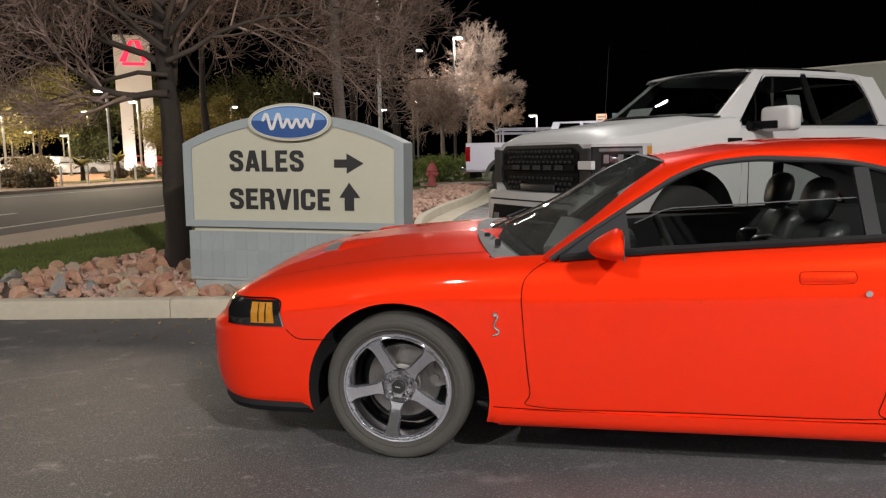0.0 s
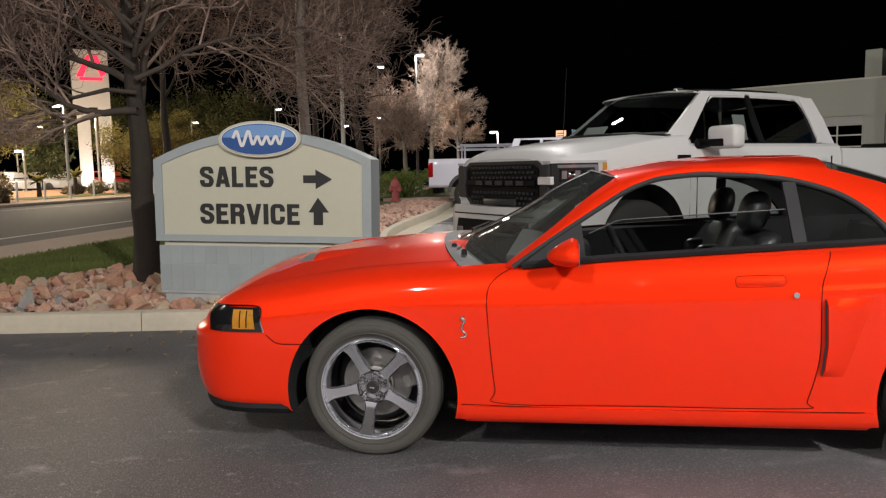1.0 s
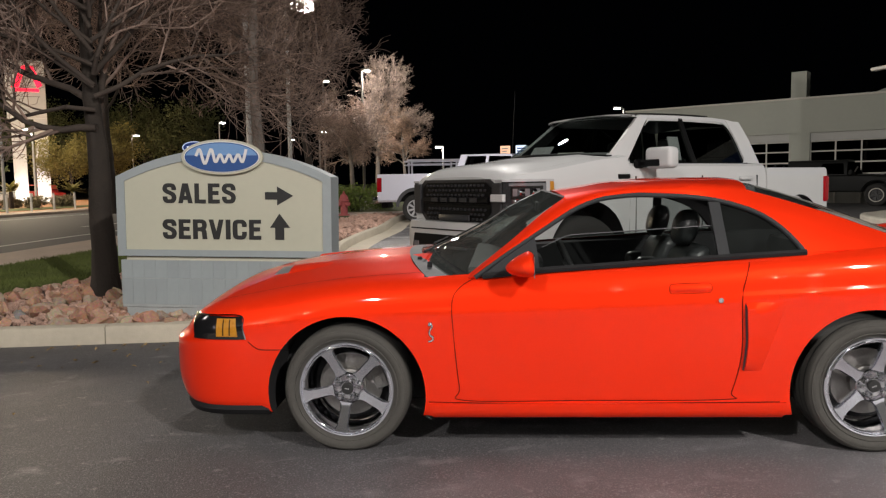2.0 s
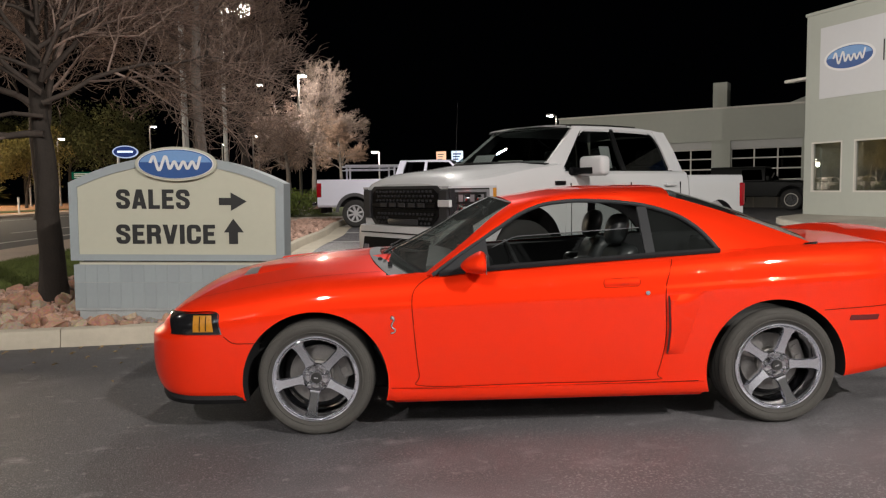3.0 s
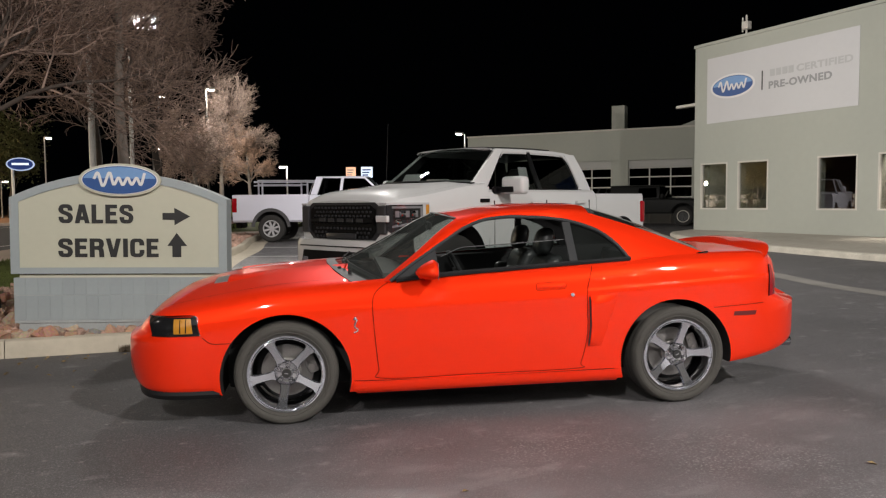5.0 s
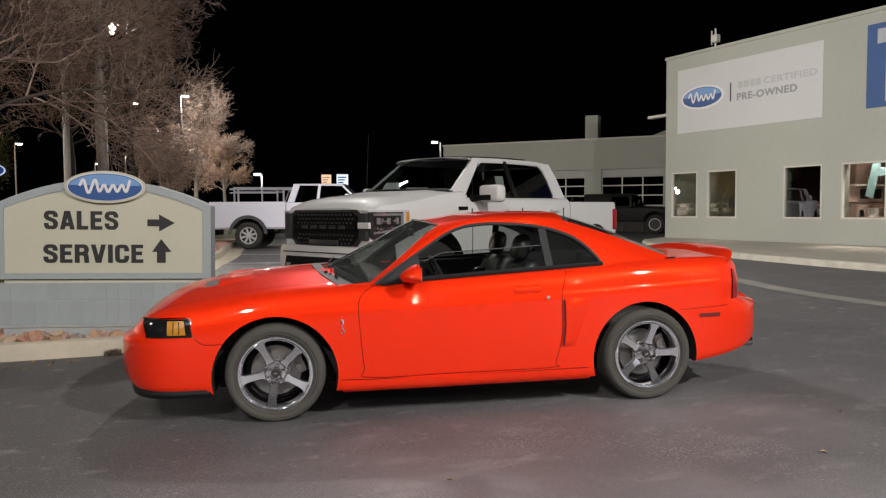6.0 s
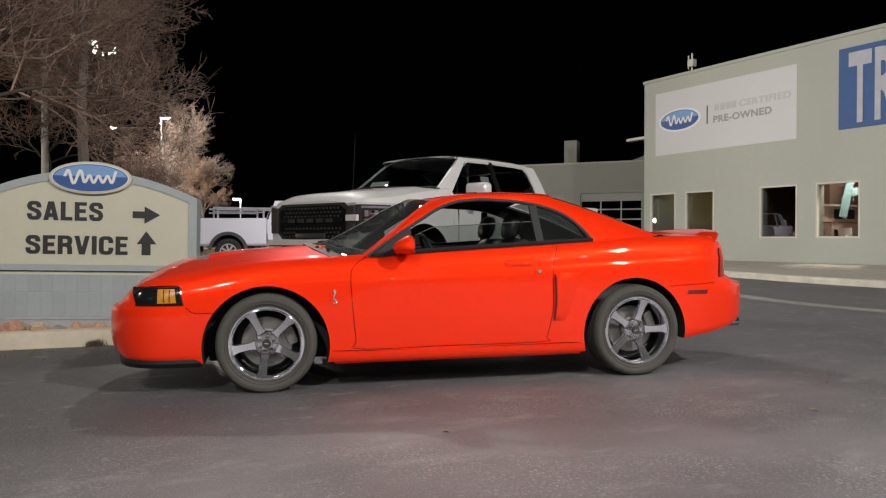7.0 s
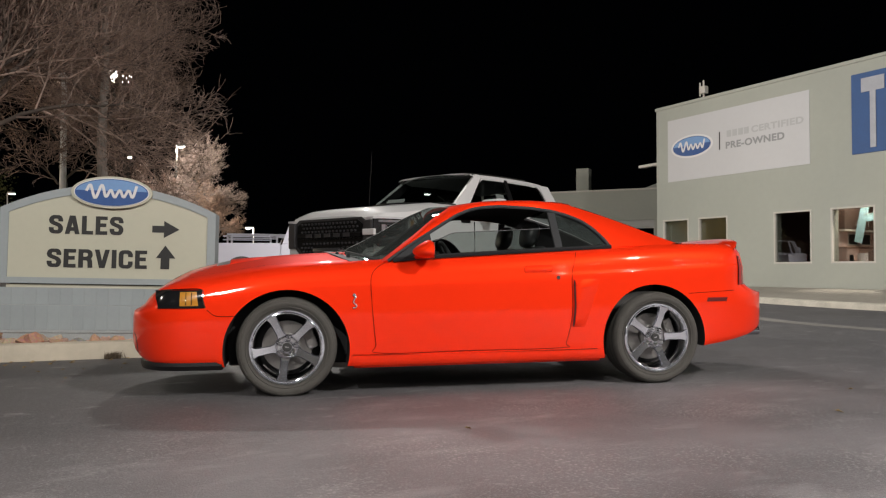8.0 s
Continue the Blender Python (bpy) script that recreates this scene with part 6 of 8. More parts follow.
        for x in (2.62, 3.72):
            part("door_handle", mk(box(x - 0.12, -HW - 0.05, 1.33, x + 0.12, -HW, 1.37, 0.012, 2)), truck_white, t)
        part("wing_badge", mk(box(1.44, -HW - 0.02, 1.365, 1.62, -HW + 0.01, 1.41, 0.006)), grille_black, t, "black wing badge")
        # mirrors
        mir = part("wing_mirror", mk(box(1.80, -HW - 0.40, 1.46, 1.97, -HW - 0.04, 1.68, 0.05, 3)), truck_white, t)
        part("mirror_band", mk(box(1.785, -HW - 0.26, 1.485, 1.83, -HW - 0.02, 1.555, 0.01)), grille_black, mir)
        part("mirror_arm", mk(box(1.78, -HW - 0.10, 1.48, 1.88, -HW + 0.08, 1.55, 0.015)), grille_black, mir)
        part("mirror_foot", mk(box(1.72, -HW - 0.012, 1.47, 1.86, -HW + 0.05, 1.56, 0.02)), grille_black, mir)
        # headlamp
        # it runs across the nose and wraps round on to the wing
        def wrap(k, out=0.02):
            """A point along the lamp: k = 0 beside the grille, 1 at its rear tip."""
            if k < 0.3:
                return -0.02 - out, 0.70 + 0.10 * k / 0.3
            x = -0.02 + 0.50 * ((k - 0.3) / 0.7) ** 1.4
            ahead = out * (1 - (k - 0.3) / 0.7)
            return x - ahead, pl(x) + 0.012 + out * 0.8 * min(1, (k - 0.3) / 0.3)

        def lamp_patch(k0, k1, z0, z1, out, n=12):
            rows = []
            for u in np.linspace(0, 1, n):
                x, y = wrap(k0 + (k1 - k0) * u, out)
                lo, hi = (f(u) if callable(f) else f for f in (z0, z1))
                rows.append([(x, -y, lo + (hi - lo) * v) for v in np.linspace(0, 1, 5)])
            return solid(grid(rows), 0.008)
        under = lambda u: float(np.interp(u, [0, 0.2, 0.55, 0.85, 1], [1.09, 1.03, 1.05, 1.12, 1.20]))
        lamp = part("headlamp", mk(lamp_patch(0.28, 1.0, under, 1.36, 0.02, 20)), lamp_dark, t, "clear projector headlamp")
        part("lamp_bar", mk(lamp_patch(0.0, 1.0, 1.35, 1.372, 0.03, 24)), lamp_bright, lamp)
        part("light_guide", mk(lamp_patch(0.42, 0.90, 1.31, 1.335, 0.03)), lamp_clear, lamp)
        part("light_guide", mk(lamp_patch(0.86, 0.90, 1.15, 1.31, 0.03, 4)), lamp_clear, lamp)
        part("light_guide", mk(lamp_patch(0.42, 0.86, lambda u: 1.10 + 0.05 * u, lambda u: 1.125 + 0.05 * u, 0.03)), lamp_clear, lamp)
        part("lamp_module", mk(lamp_patch(0.44, 0.84, 1.19, 1.30, 0.024, 10)), black_paint, lamp, "black glass module behind the lens")
        for k in (0.47, 0.62, 0.76):
            part("reflector", mk(lamp_patch(k, k + 0.06, 1.215, 1.285, 0.028, 3)), lamp_clear, lamp)
        part("lamp_edge", mk(lamp_patch(0.90, 0.95, 1.14, 1.35, 0.026, 4)), lamp_bright, lamp)
        part("lamp_amber", mk(lamp_patch(0.95, 1.0, 1.19, 1.35, 0.028, 4)), amber, lamp)
        for k, zz in ((0.56, 1.25), (0.72, 1.25), (0.50, 1.16), (0.70, 1.17)):
            x, y = wrap(k, 0.02)
            part("projector", mk(revolve([(0, -0.016), (0.026, -0.02), (0.036, -0.01), (0.04, 0.03)], 20, "X")), chrome, lamp).location = (x, -y * (1 if sgn < 0 else -1), zz)
        if sgn < 0:
            part("lamp_strip", box(-0.085, -0.86, 1.165, -0.04, -0.665, 1.235, 0.006), truck_white, t)
    part("windscreen", grid([[(xx + bow * (abs(2 * u - 1) ** 2.2 - 1), -gy(z) + 2 * gy(z) * u, z + 0.015 * (1 - abs(2 * u - 1) ** 2)) for u in np.linspace(0, 1, 17)] for xx, z, bow in ((1.36, 1.595, 0.33), (1.70, 1.835, 0.23), (2.02, 2.052, 0.10))]), screen_glass, t).visible_shadow = False
    part("cowl", solid(grid([[(xx + (-0.33 + 0.33 * abs(2 * u - 1) ** 2.2), -0.84 + 1.68 * u, z + 0.03 * (1 - abs(2 * u - 1) ** 2)) for u in np.linspace(0, 1, 17)] for xx, z in ((1.38, 1.605), (1.46, 1.61))]), 0.02), trim_black, t)
    part("rear_window", box(4.0, -0.66, 1.55, 4.02, 0.66, 1.98), dark_glass, t)
    part("dashboard", box(1.45, -0.78, 1.3, 1.85, 0.78, 1.5, 0.06, 2), cabin_black, t)
    for x in (2.6, 3.6):
        for y in (-0.42, 0.42):
            st = part("seat", box(x - 0.25, y - 0.28, 0.72, x + 0.3, y + 0.28, 1.0, 0.06, 2), leather, t)
            part("backrest", box(x + 0.2, y - 0.27, 0.95, x + 0.36, y + 0.27, 1.6, 0.06, 2), leather, st)
            part("headrest", box(x + 0.24, y - 0.14, 1.62, x + 0.34, y + 0.14, 1.82, 0.045, 2), leather, st)
    pp = part("price_sheet", box(0, -0.01, 0, 0.19, 0.0, 0.27), letter_white, t, "white price sheet in the window")
    pp.matrix_local = pose(2.57, -0.735, 1.56, -14, 0, 0)
    pq = part("paper", box(0, -0.2, 0, 0.012, 0.14, 0.16), letter_white, t, "pale paper on the dashboard")
    pq.matrix_local = pose(1.5, 0.45, 1.62, 0, 40, 0)
    ct = part("carton", box(0, -0.16, 0, 0.1, 0.16, 0.12, 0.01), room_pale, t, "pale paper bag on the dashboard")
    ct.matrix_local = pose(1.72, 0.1, 1.55, 0, 0, 20)
    # grille
    gx = -0.055
    pts = [(-0.56, 1.395), (0.56, 1.395), (0.65, 1.34), (0.65, 1.08), (0.54, 0.985), (-0.54, 0.985), (-0.65, 1.08), (-0.65, 1.34)]
    def front_plate(ps, x0, x1):
        b = prism(ps, 0, 1)
        for v in b.verts:
            v.co = Vector((x0 + (x1 - x0) * v.co.z, v.co.x, v.co.y))
        bmesh.ops.recalc_face_normals(b, faces=b.faces)
        return b
    nub_grey = material("grille_nub", (0.02, 0.02, 0.022), 0.38, spec=0.3)
    g = part("grille", front_plate([(y * 1.06, 1.19 + (z - 1.19) * 1.07) for y, z in pts], gx + 0.02, 0.12), grille_grey, t, smooth=None)
    part("grille_back", front_plate([(y * 0.96, 1.19 + (z - 1.19) * 0.93) for y, z in pts], gx + 0.012, gx + 0.03), grille_black, g, smooth=None)
    for sgn in (-1, 1):
        part("grille_wing", box(-0.06, min(sgn * 0.66, sgn * 0.80), 1.06, 0.05, max(sgn * 0.66, sgn * 0.80), 1.37, 0.012), grille_grey, g)
    # mesh of small cells: slanted nubs in rows
    nub = box(-0.016, -0.015, -0.012, 0.012, 0.015, 0.012, 0.006)
    nm = bpy.data.meshes.new("grille_cell")
    nub.to_mesh(nm)
    nub.free()
    nm.materials.append(nub_grey)
    for r in range(8):
        z = 1.02 + r * 0.047
        if 3 <= r <= 4:
            continue
        for c in range(16):
            y = -0.54 + (c + 0.5 * (r % 2)) * 0.068
            if abs(y) > 0.57 - max(0, 0.06 - (1.36 - z)) - max(0, 0.1 - (z - 0.98)) * 0.8 or (r < 2 and abs(y) < 0.30):
                continue
            o = new("grille_cell", nm)
            o.parent = g
            o.location = (gx + 0.004, y, z)
    for y0, y1, z0, z1 in ((-0.60, 0.60, 1.18, 1.235), (-0.6, 0.6, 1.165, 1.172)):
        part("grille_bar", box(gx - 0.012, y0, z0, gx + 0.01, y1, z1, 0.006), grille_black, g)
    for k in range(5):
        part("letter_bar", box(gx - 0.02, -0.42 + 0.18 * k, 1.185, gx - 0.008, -0.30 + 0.18 * k, 1.23, 0.003), grille_grey, g)
    part("lower_block", box(gx - 0.02, -0.28, 1.0, gx + 0.01, 0.28, 1.06, 0.012, 2), grille_grey, g)
    g.location = (0, 0, -0.03)
    # bumper
    bw = smooth_curve([(-0.16, 0.70), (-0.13, 0.80), (-0.05, 0.88), (0.1, 0.925), (0.45, HW)])

    def bump(x):
        hw = bw(x)
        return [(0, 0.52), (hw - 0.06, 0.52), (hw, 0.58), (hw + 0.01, 0.8), (hw, 0.92), (hw - 0.04, 0.955), (hw * 0.6, 0.96), (0, 0.955)]
    part("bumper", loft([-0.16, -0.155, -0.14, -0.1, -0.05, 0.03, 0.12, 0.25, 0.42], bump), truck_white, t)
    part("bumper_joint", box(-0.165, -0.7, 0.875, -0.14, 0.7, 0.888), trim_black, t)
    part("lower_intake", front_plate([(-0.62, 0.83), (0.62, 0.83), (0.70, 0.56), (-0.70, 0.56)], -0.172, -0.12), grille_black, t, smooth=None)
    for sgn in (-1, 1):
        part("fog_lamp", box(-0.178, sgn * 0.58 - 0.05, 0.66, -0.165, sgn * 0.58 + 0.05, 0.75, 0.01), lamp_clear, t)
    part("skid_plate", box(-0.12, -0.55, 0.40, 0.3, 0.55, 0.53, 0.03, 2), grille_black, t)
    # bed with a hollow inside
    def bed(x):
        hw = HW - 0.005
        b = 0.52
        return [(0, b), (hw - 0.05, b), (hw - 0.005, b + 0.06), (hw + 0.005, 0.9), (hw, 1.3), (hw - 0.01, 1.44), (hw - 0.03, 1.47), (hw - 0.10, 1.47), (hw - 0.11, 1.42), (hw - 0.12, 0.9), (hw - 0.2, 0.88), (0, 0.88)]
    bd = part("bed", loft([4.22, 4.35, 4.6, 5.0, 5.3, 5.55, 5.66], bed), [truck_white, cabin_black], t)
    arch_cut(bd, t, [(4.98, 0.42, 0.62, 0.71)], HW)
    part("tailgate", box(5.63, -0.84, 0.88, 5.69, 0.84, 1.47, 0.01), truck_white, t)
    part("bed_front", box(4.205, -0.88, 0.8, 4.24, 0.88, 1.46), truck_white, t)
    part("rear_bumper", box(5.62, -0.9, 0.52, 5.82, 0.9, 0.70, 0.03, 2), chrome, t)
    for sgn in (-1, 1):
        part("tail_lamp", box(5.56, sgn * 0.88 - 0.085, 1.02, 5.70, sgn * 0.88 + 0.085, 1.36, 0.03, 3), red_lens, t, "red tail lamp")
        part("running_board", box(1.75, sgn * 0.93 - 0.08, 0.33, 4.3, sgn * 0.93 + 0.08, 0.38, 0.015), trim_black, t)
        for x in (0.96, 4.98):
            truck_wheel(t, x, sgn * 0.82, 0.402, 0.60, 0.30, 6, bright_metal)
    part("chassis", box(0.3, -0.5, 0.28, 5.6, 0.5, 0.5, 0.02), cabin_black, t)
    part("aerial", tube((1.40, 0.80, 1.5), (1.46, 0.80, 2.42), 0.004, 0.002, n=6), trim_black, t)
    return t


build_pickup()


def plain_pickup(m, label, paint, rack=False, crew=True):
    """A full-size pickup: bed at x < 0, cab at x > 1.1; origin under the rear axle."""
    t = thing("pickup_truck", m, label, "truck")
    HW = 1.0

    def bed(x):
        return [(0, 0.62), (HW - 0.05, 0.62), (HW, 0.68), (HW + 0.005, 1.0), (HW - 0.005, 1.38), (HW - 0.02, 1.46), (HW - 0.09, 1.46), (HW - 0.1, 1.0), (0, 0.98)]
    b = part("bed", loft([-1.18, -1.15, -0.6, 0.0, 0.6, 1.15], bed), [paint, cabin_black], t)
    arch_cut(b, t, [(0.0, 0.45, 0.56, 0.55)], HW)
    for sgn in (-1, 1):
        fl = [[(0.60 * math.cos(a), sgn * (HW + o), 0.45 + 0.60 * math.sin(a)) for o in (0.0, 0.045)] + [(0.50 * math.cos(a), sgn * (HW + 0.03), 0.45 + 0.50 * math.sin(a))] for a in np.linspace(0.05, math.pi - 0.05, 18)]
        part("arch_flare", solid(grid(fl), 0.01), trim_grey, t, "dark grey wheel arch flare")
        part("tail_lamp", box(-1.20, sgn * 0.93 - 0.08, 0.92, -1.04, sgn * 0.93 + 0.085, 1.36, 0.02, 2), red_lens, t, "red tail lamp")
        truck_wheel(t, 0, sgn * 0.86, 0.42, 0.42, 0.28, 8, lamp_bright, lamp_bright, label="dark tyre on a bright spoked wheel")
        truck_wheel(t, 4.1, sgn * 0.86, 0.42, 0.42, 0.28, 8, lamp_bright, lamp_bright, label="dark tyre on a bright spoked wheel")
        part("step_bar", box(1.0, sgn * 0.95 - 0.07, 0.48, 3.3, sgn * 0.95 + 0.07, 0.56, 0.02), trim_black, t)
    part("tailgate", box(-1.21, -0.86, 0.95, -1.15, 0.86, 1.45, 0.01), paint, t)
    part("rear_bumper", box(-1.38, -0.92, 0.58, -1.17, 0.92, 0.78, 0.03, 2), chrome, t)
    part("hitch", box(-1.3, -0.3, 0.42, -1.1, 0.3, 0.58, 0.02), trim_black, t)

    def cab(x):
        return [(0, 0.60), (HW - 0.05, 0.60), (HW, 0.66), (HW + 0.005, 1.0), (HW - 0.005, 1.35), (HW - 0.04, 1.43), (HW * 0.5, 1.45), (0, 1.46)]
    part("cab", loft([1.2, 1.25, 2.0, 3.0, 3.4], cab), paint, t)
    hood = lambda x: [(0, 0.6)] + [(HW - 0.05, 0.6), (HW, 0.66), (HW, 1.0), (HW - 0.01, 1.25), (HW - 0.06, 1.34), (HW * 0.5, 1.44 - 0.08 * max(0, x - 3.5)), (0, 1.46 - 0.08 * max(0, x - 3.5))]
    h = part("nose", loft([3.4, 3.8, 4.4, 4.9, 5.0], hood), [paint, cabin_black], t)
    arch_cut(h, t, [(4.1, 0.45, 0.56, 0.55)], HW)
    roof = [[(x, y, 2.0 + 0.03 * (1 - (y / 0.72) ** 2) - 0.05 * max(0, (x - 2.6))) for y in np.linspace(-0.72, 0.72, 9)] for x in np.linspace(1.36, 2.9, 7)]
    part("roof", solid(grid(roof), 0.06), paint, t)
    for sgn in (-1, 1):
        for a, b2, w in (((1.22, 1.43), (1.38, 1.98), 0.2), ((2.1, 1.43), (2.15, 1.98), 0.08), ((3.38, 1.43), (2.84, 1.95), 0.08)):
            pb = [[(a[0] + k, sgn * 0.93, a[1]), (b2[0] + k, sgn * 0.73, b2[1])] for k in (0, w)]
            part("pillar", solid(grid(pb), 0.05), paint, t)
        part("side_window", grid([[(1.40, sgn * 0.91, 1.43), (1.5, sgn * 0.71, 1.98)], [(3.36, sgn * 0.91, 1.43), (2.86, sgn * 0.71, 1.95)]]), dark_glass, t)
        part("wing_mirror", box(3.0, sgn * 1.12 - 0.1, 1.40, 3.12, sgn * 1.12 + 0.1, 1.68, 0.03, 2), paint, t)
    part("windscreen", grid([[(3.42, -0.9, 1.44), (3.5, 0, 1.46), (3.42, 0.9, 1.44)], [(2.9, -0.72, 1.95), (2.95, 0, 1.98), (2.9, 0.72, 1.95)]]), screen_glass, t)
    part("rear_window", grid([[(1.24, -0.85, 1.46), (1.24, 0.85, 1.46)], [(1.38, -0.68, 1.96), (1.38, 0.68, 1.96)]]), dark_glass, t)
    part("seat_row", box(1.6, -0.7, 1.0, 2.0, 0.7, 1.62, 0.06, 2), leather, t)
    if rack:
        for y in (-0.9, 0.9):
            for x in (-1.0, 0.9):
                part("rack_post", box(x - 0.035, y - 0.035, 1.45, x + 0.035, y + 0.035, 2.05), paint, t)
            part("rack_rail", box(-1.2, y - 0.04, 2.05, 2.4, y + 0.04, 2.13, 0.01), paint, t)
            part("rack_rail", box(-1.2, y - 0.03, 1.9, 0.95, y + 0.03, 1.95, 0.01), paint, t)
        for x in (-1.0, 0.0, 0.9):
            part("rack_bar", box(x - 0.03, -0.9, 2.06, x + 0.03, 0.9, 2.11), paint, t)
    return t


plain_pickup(pose(4.9, 22.45, H(22.3), 0, 0, -28), "cool white pickup with its bed beside the kerb", bed_white)
plain_pickup(pose(7.45, 31.4, H(31), 0, 0, -8), "white work pickup with a ladder rack", bed_white, rack=True)


def build_offroader():
    """A black two-door off-roader; front towards +x."""
    t = thing("off_road_car", pose(22.92, 23.26, H(23.3), 0, 0, -53.6) @ pose(0, 1.0, 0), "black boxy off-road car parked before the garage doors", "car")
    HW = 0.93

    def low(x):
        top = 1.18 if x > -0.6 else 1.22
        return [(0, 0.55), (HW - 0.1, 0.55), (HW - 0.04, 0.6), (HW - 0.03, 1.0), (HW - 0.06, top - 0.05), (HW - 0.12, top), (HW * 0.4, top + 0.03), (0, top + 0.035)]
    b = part("body", loft([-3.3, -3.25, -2.4, -1.2, -0.6, 0.0, 0.55, 0.62], low), [matt_black, cabin_black], t)
    arch_cut(b, t, [(0.0, 0.48, 0.5, 0.5), (-2.55, 0.48, 0.5, 0.5)], HW)
    top = lambda x: [(0, 1.15), (HW - 0.12, 1.15), (HW - 0.14, 1.3), (HW - 0.2, 1.72), (HW - 0.26, 1.80), (HW * 0.4, 1.83), (0, 1.83)]
    part("hard_top", loft([-3.25, -3.2, -2.0, -1.15, -1.05], top), matt_black, t)
    for sgn in (-1, 1):
        part("side_window", solid(grid([[(-2.0, sgn * 0.80, 1.26), (-1.95, sgn * 0.735, 1.68)], [(-1.15, sgn * 0.80, 1.26), (-1.2, sgn * 0.735, 1.68)]]), 0.01), dark_glass, t)
        part("arch_flare", solid(grid([[(0.56 * math.cos(a), sgn * (HW - 0.05 + o), 0.48 + 0.56 * math.sin(a)) for o in (0, 0.12)] for a in np.linspace(0.1, math.pi - 0.1, 14)]), 0.02), trim_black, t)
        part("wing_mirror", box(-0.95, sgn * 1.0 - 0.09, 1.22, -0.83, sgn * 1.0 + 0.09, 1.42, 0.03, 2), matt_black, t)
        for x in (0, -2.55):
            truck_wheel(t, x, sgn * 0.80, 0.43, 0.43, 0.27, 6, dark_metal, frame_pale if x == 0 else None, "off-road tyre on a dark wheel with a pale ring")
    part("windscreen", solid(grid([[(-0.72, -0.74, 1.2), (-0.72, 0.74, 1.2)], [(-1.06, -0.66, 1.76), (-1.06, 0.66, 1.76)]]), 0.02), dark_glass, t)
    part("bumper", box(0.6, -0.85, 0.58, 0.82, 0.85, 0.80, 0.03, 2), trim_black, t)
    part("grille", box(0.6, -0.7, 0.85, 0.66, 0.7, 1.12, 0.01), grille_grey, t)
    return t


build_offroader()

# ---- trees, rocks, grass ----
bark = material("bark", (0.031, 0.024, 0.019), 0.9, noise_scale=6, amount=0.35, bump=0.9, bump_scale=35)
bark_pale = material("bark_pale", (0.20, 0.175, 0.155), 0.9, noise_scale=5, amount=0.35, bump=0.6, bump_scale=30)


def twig_material(name, colour):
    """Thin twigs, each piece a little lighter or darker than the next."""
    m = material(name, colour, 0.85, noise_scale=1.5, amount=0.3)
    nt = m.node_tree
    b = nt.nodes["Principled BSDF"]
    base = b.inputs["Base Color"].links[0].from_socket
    geo, mp, mul = (nt.nodes.new(k) for k in ("ShaderNodeNewGeometry", "ShaderNodeMapRange", "ShaderNodeMix"))
    mp.inputs["To Min"].default_value, mp.inputs["To Max"].default_value = 0.4, 1.6
    mul.data_type, mul.blend_type = "RGBA", "MULTIPLY"
    mul.inputs[0].default_value = 1
    nt.links.new(geo.outputs["Random Per Island"], mp.inputs["Value"])
    nt.links.new(base, mul.inputs[6])
    nt.links.new(mp.outputs[0], mul.inputs[7])
    nt.links.new(mul.outputs[2], b.inputs["Base Color"])
    return m


twig_brown = twig_material("twig_brown", (0.20, 0.142, 0.115))
# lighter copies of twig_brown, with street-lamp light put into the twig colour
twig_lit = twig_material("twig_lit", (0.36, 0.275, 0.235))
twig_rust = twig_material("twig_rust", (0.38, 0.26, 0.195))


limb_brown = material("limb_brown", (0.055, 0.042, 0.034), 0.9, noise_scale=5, amount=0.4, bump=0.6, bump_scale=40)


def prisms(segments, sides):
    """Vertices and faces of tapered prisms along (p, q, r0, r1) segments."""
    S = np.array([(*p, *q, a, b) for p, q, a, b in segments], float).reshape(-1, 8)
    P, Q, A, B = S[:, :3], S[:, 3:6], S[:, 6], S[:, 7]
    D = Q - P
    D /= np.linalg.norm(D, axis=1, keepdims=True) + 1e-9
    ref = np.where(np.abs(D[:, 2:3]) > 0.9, np.array([[1.0, 0, 0]]), np.array([[0, 0, 1.0]]))
    U = np.cross(D, ref)
    U /= np.linalg.norm(U, axis=1, keepdims=True) + 1e-9
    V = np.cross(D, U)
    verts, faces, n = [], [], len(S)
    ring = [(math.cos(2 * math.pi * k / sides), math.sin(2 * math.pi * k / sides)) for k in range(sides)]
    lo = np.stack([P + (U * c + V * s) * A[:, None] for c, s in ring], 1)
    hi = np.stack([Q + (U * c + V * s) * B[:, None] for c, s in ring], 1)
    verts = np.concatenate([lo, hi], 1).reshape(-1, 3)
    base = (np.arange(n) * 2 * sides)[:, None]
    quads = np.array([[k, (k + 1) % sides, sides + (k + 1) % sides, sides + k] for k in range(sides)])
    faces = (base[:, :, None] + quads[None]).reshape(-1, 4)
    return verts, faces


def mesh_from(name, verts, faces, mat, parent=None, smooth=False):
    me = bpy.data.meshes.new(name)
    me.from_pydata(verts.tolist() if hasattr(verts, "tolist") else verts, [], faces.tolist() if hasattr(faces, "tolist") else faces)
    me.materials.append(mat)
    if smooth:
        me.shade_smooth()
    ob = new(name, me)
    if parent is not None:
        ob.parent = parent
    return ob


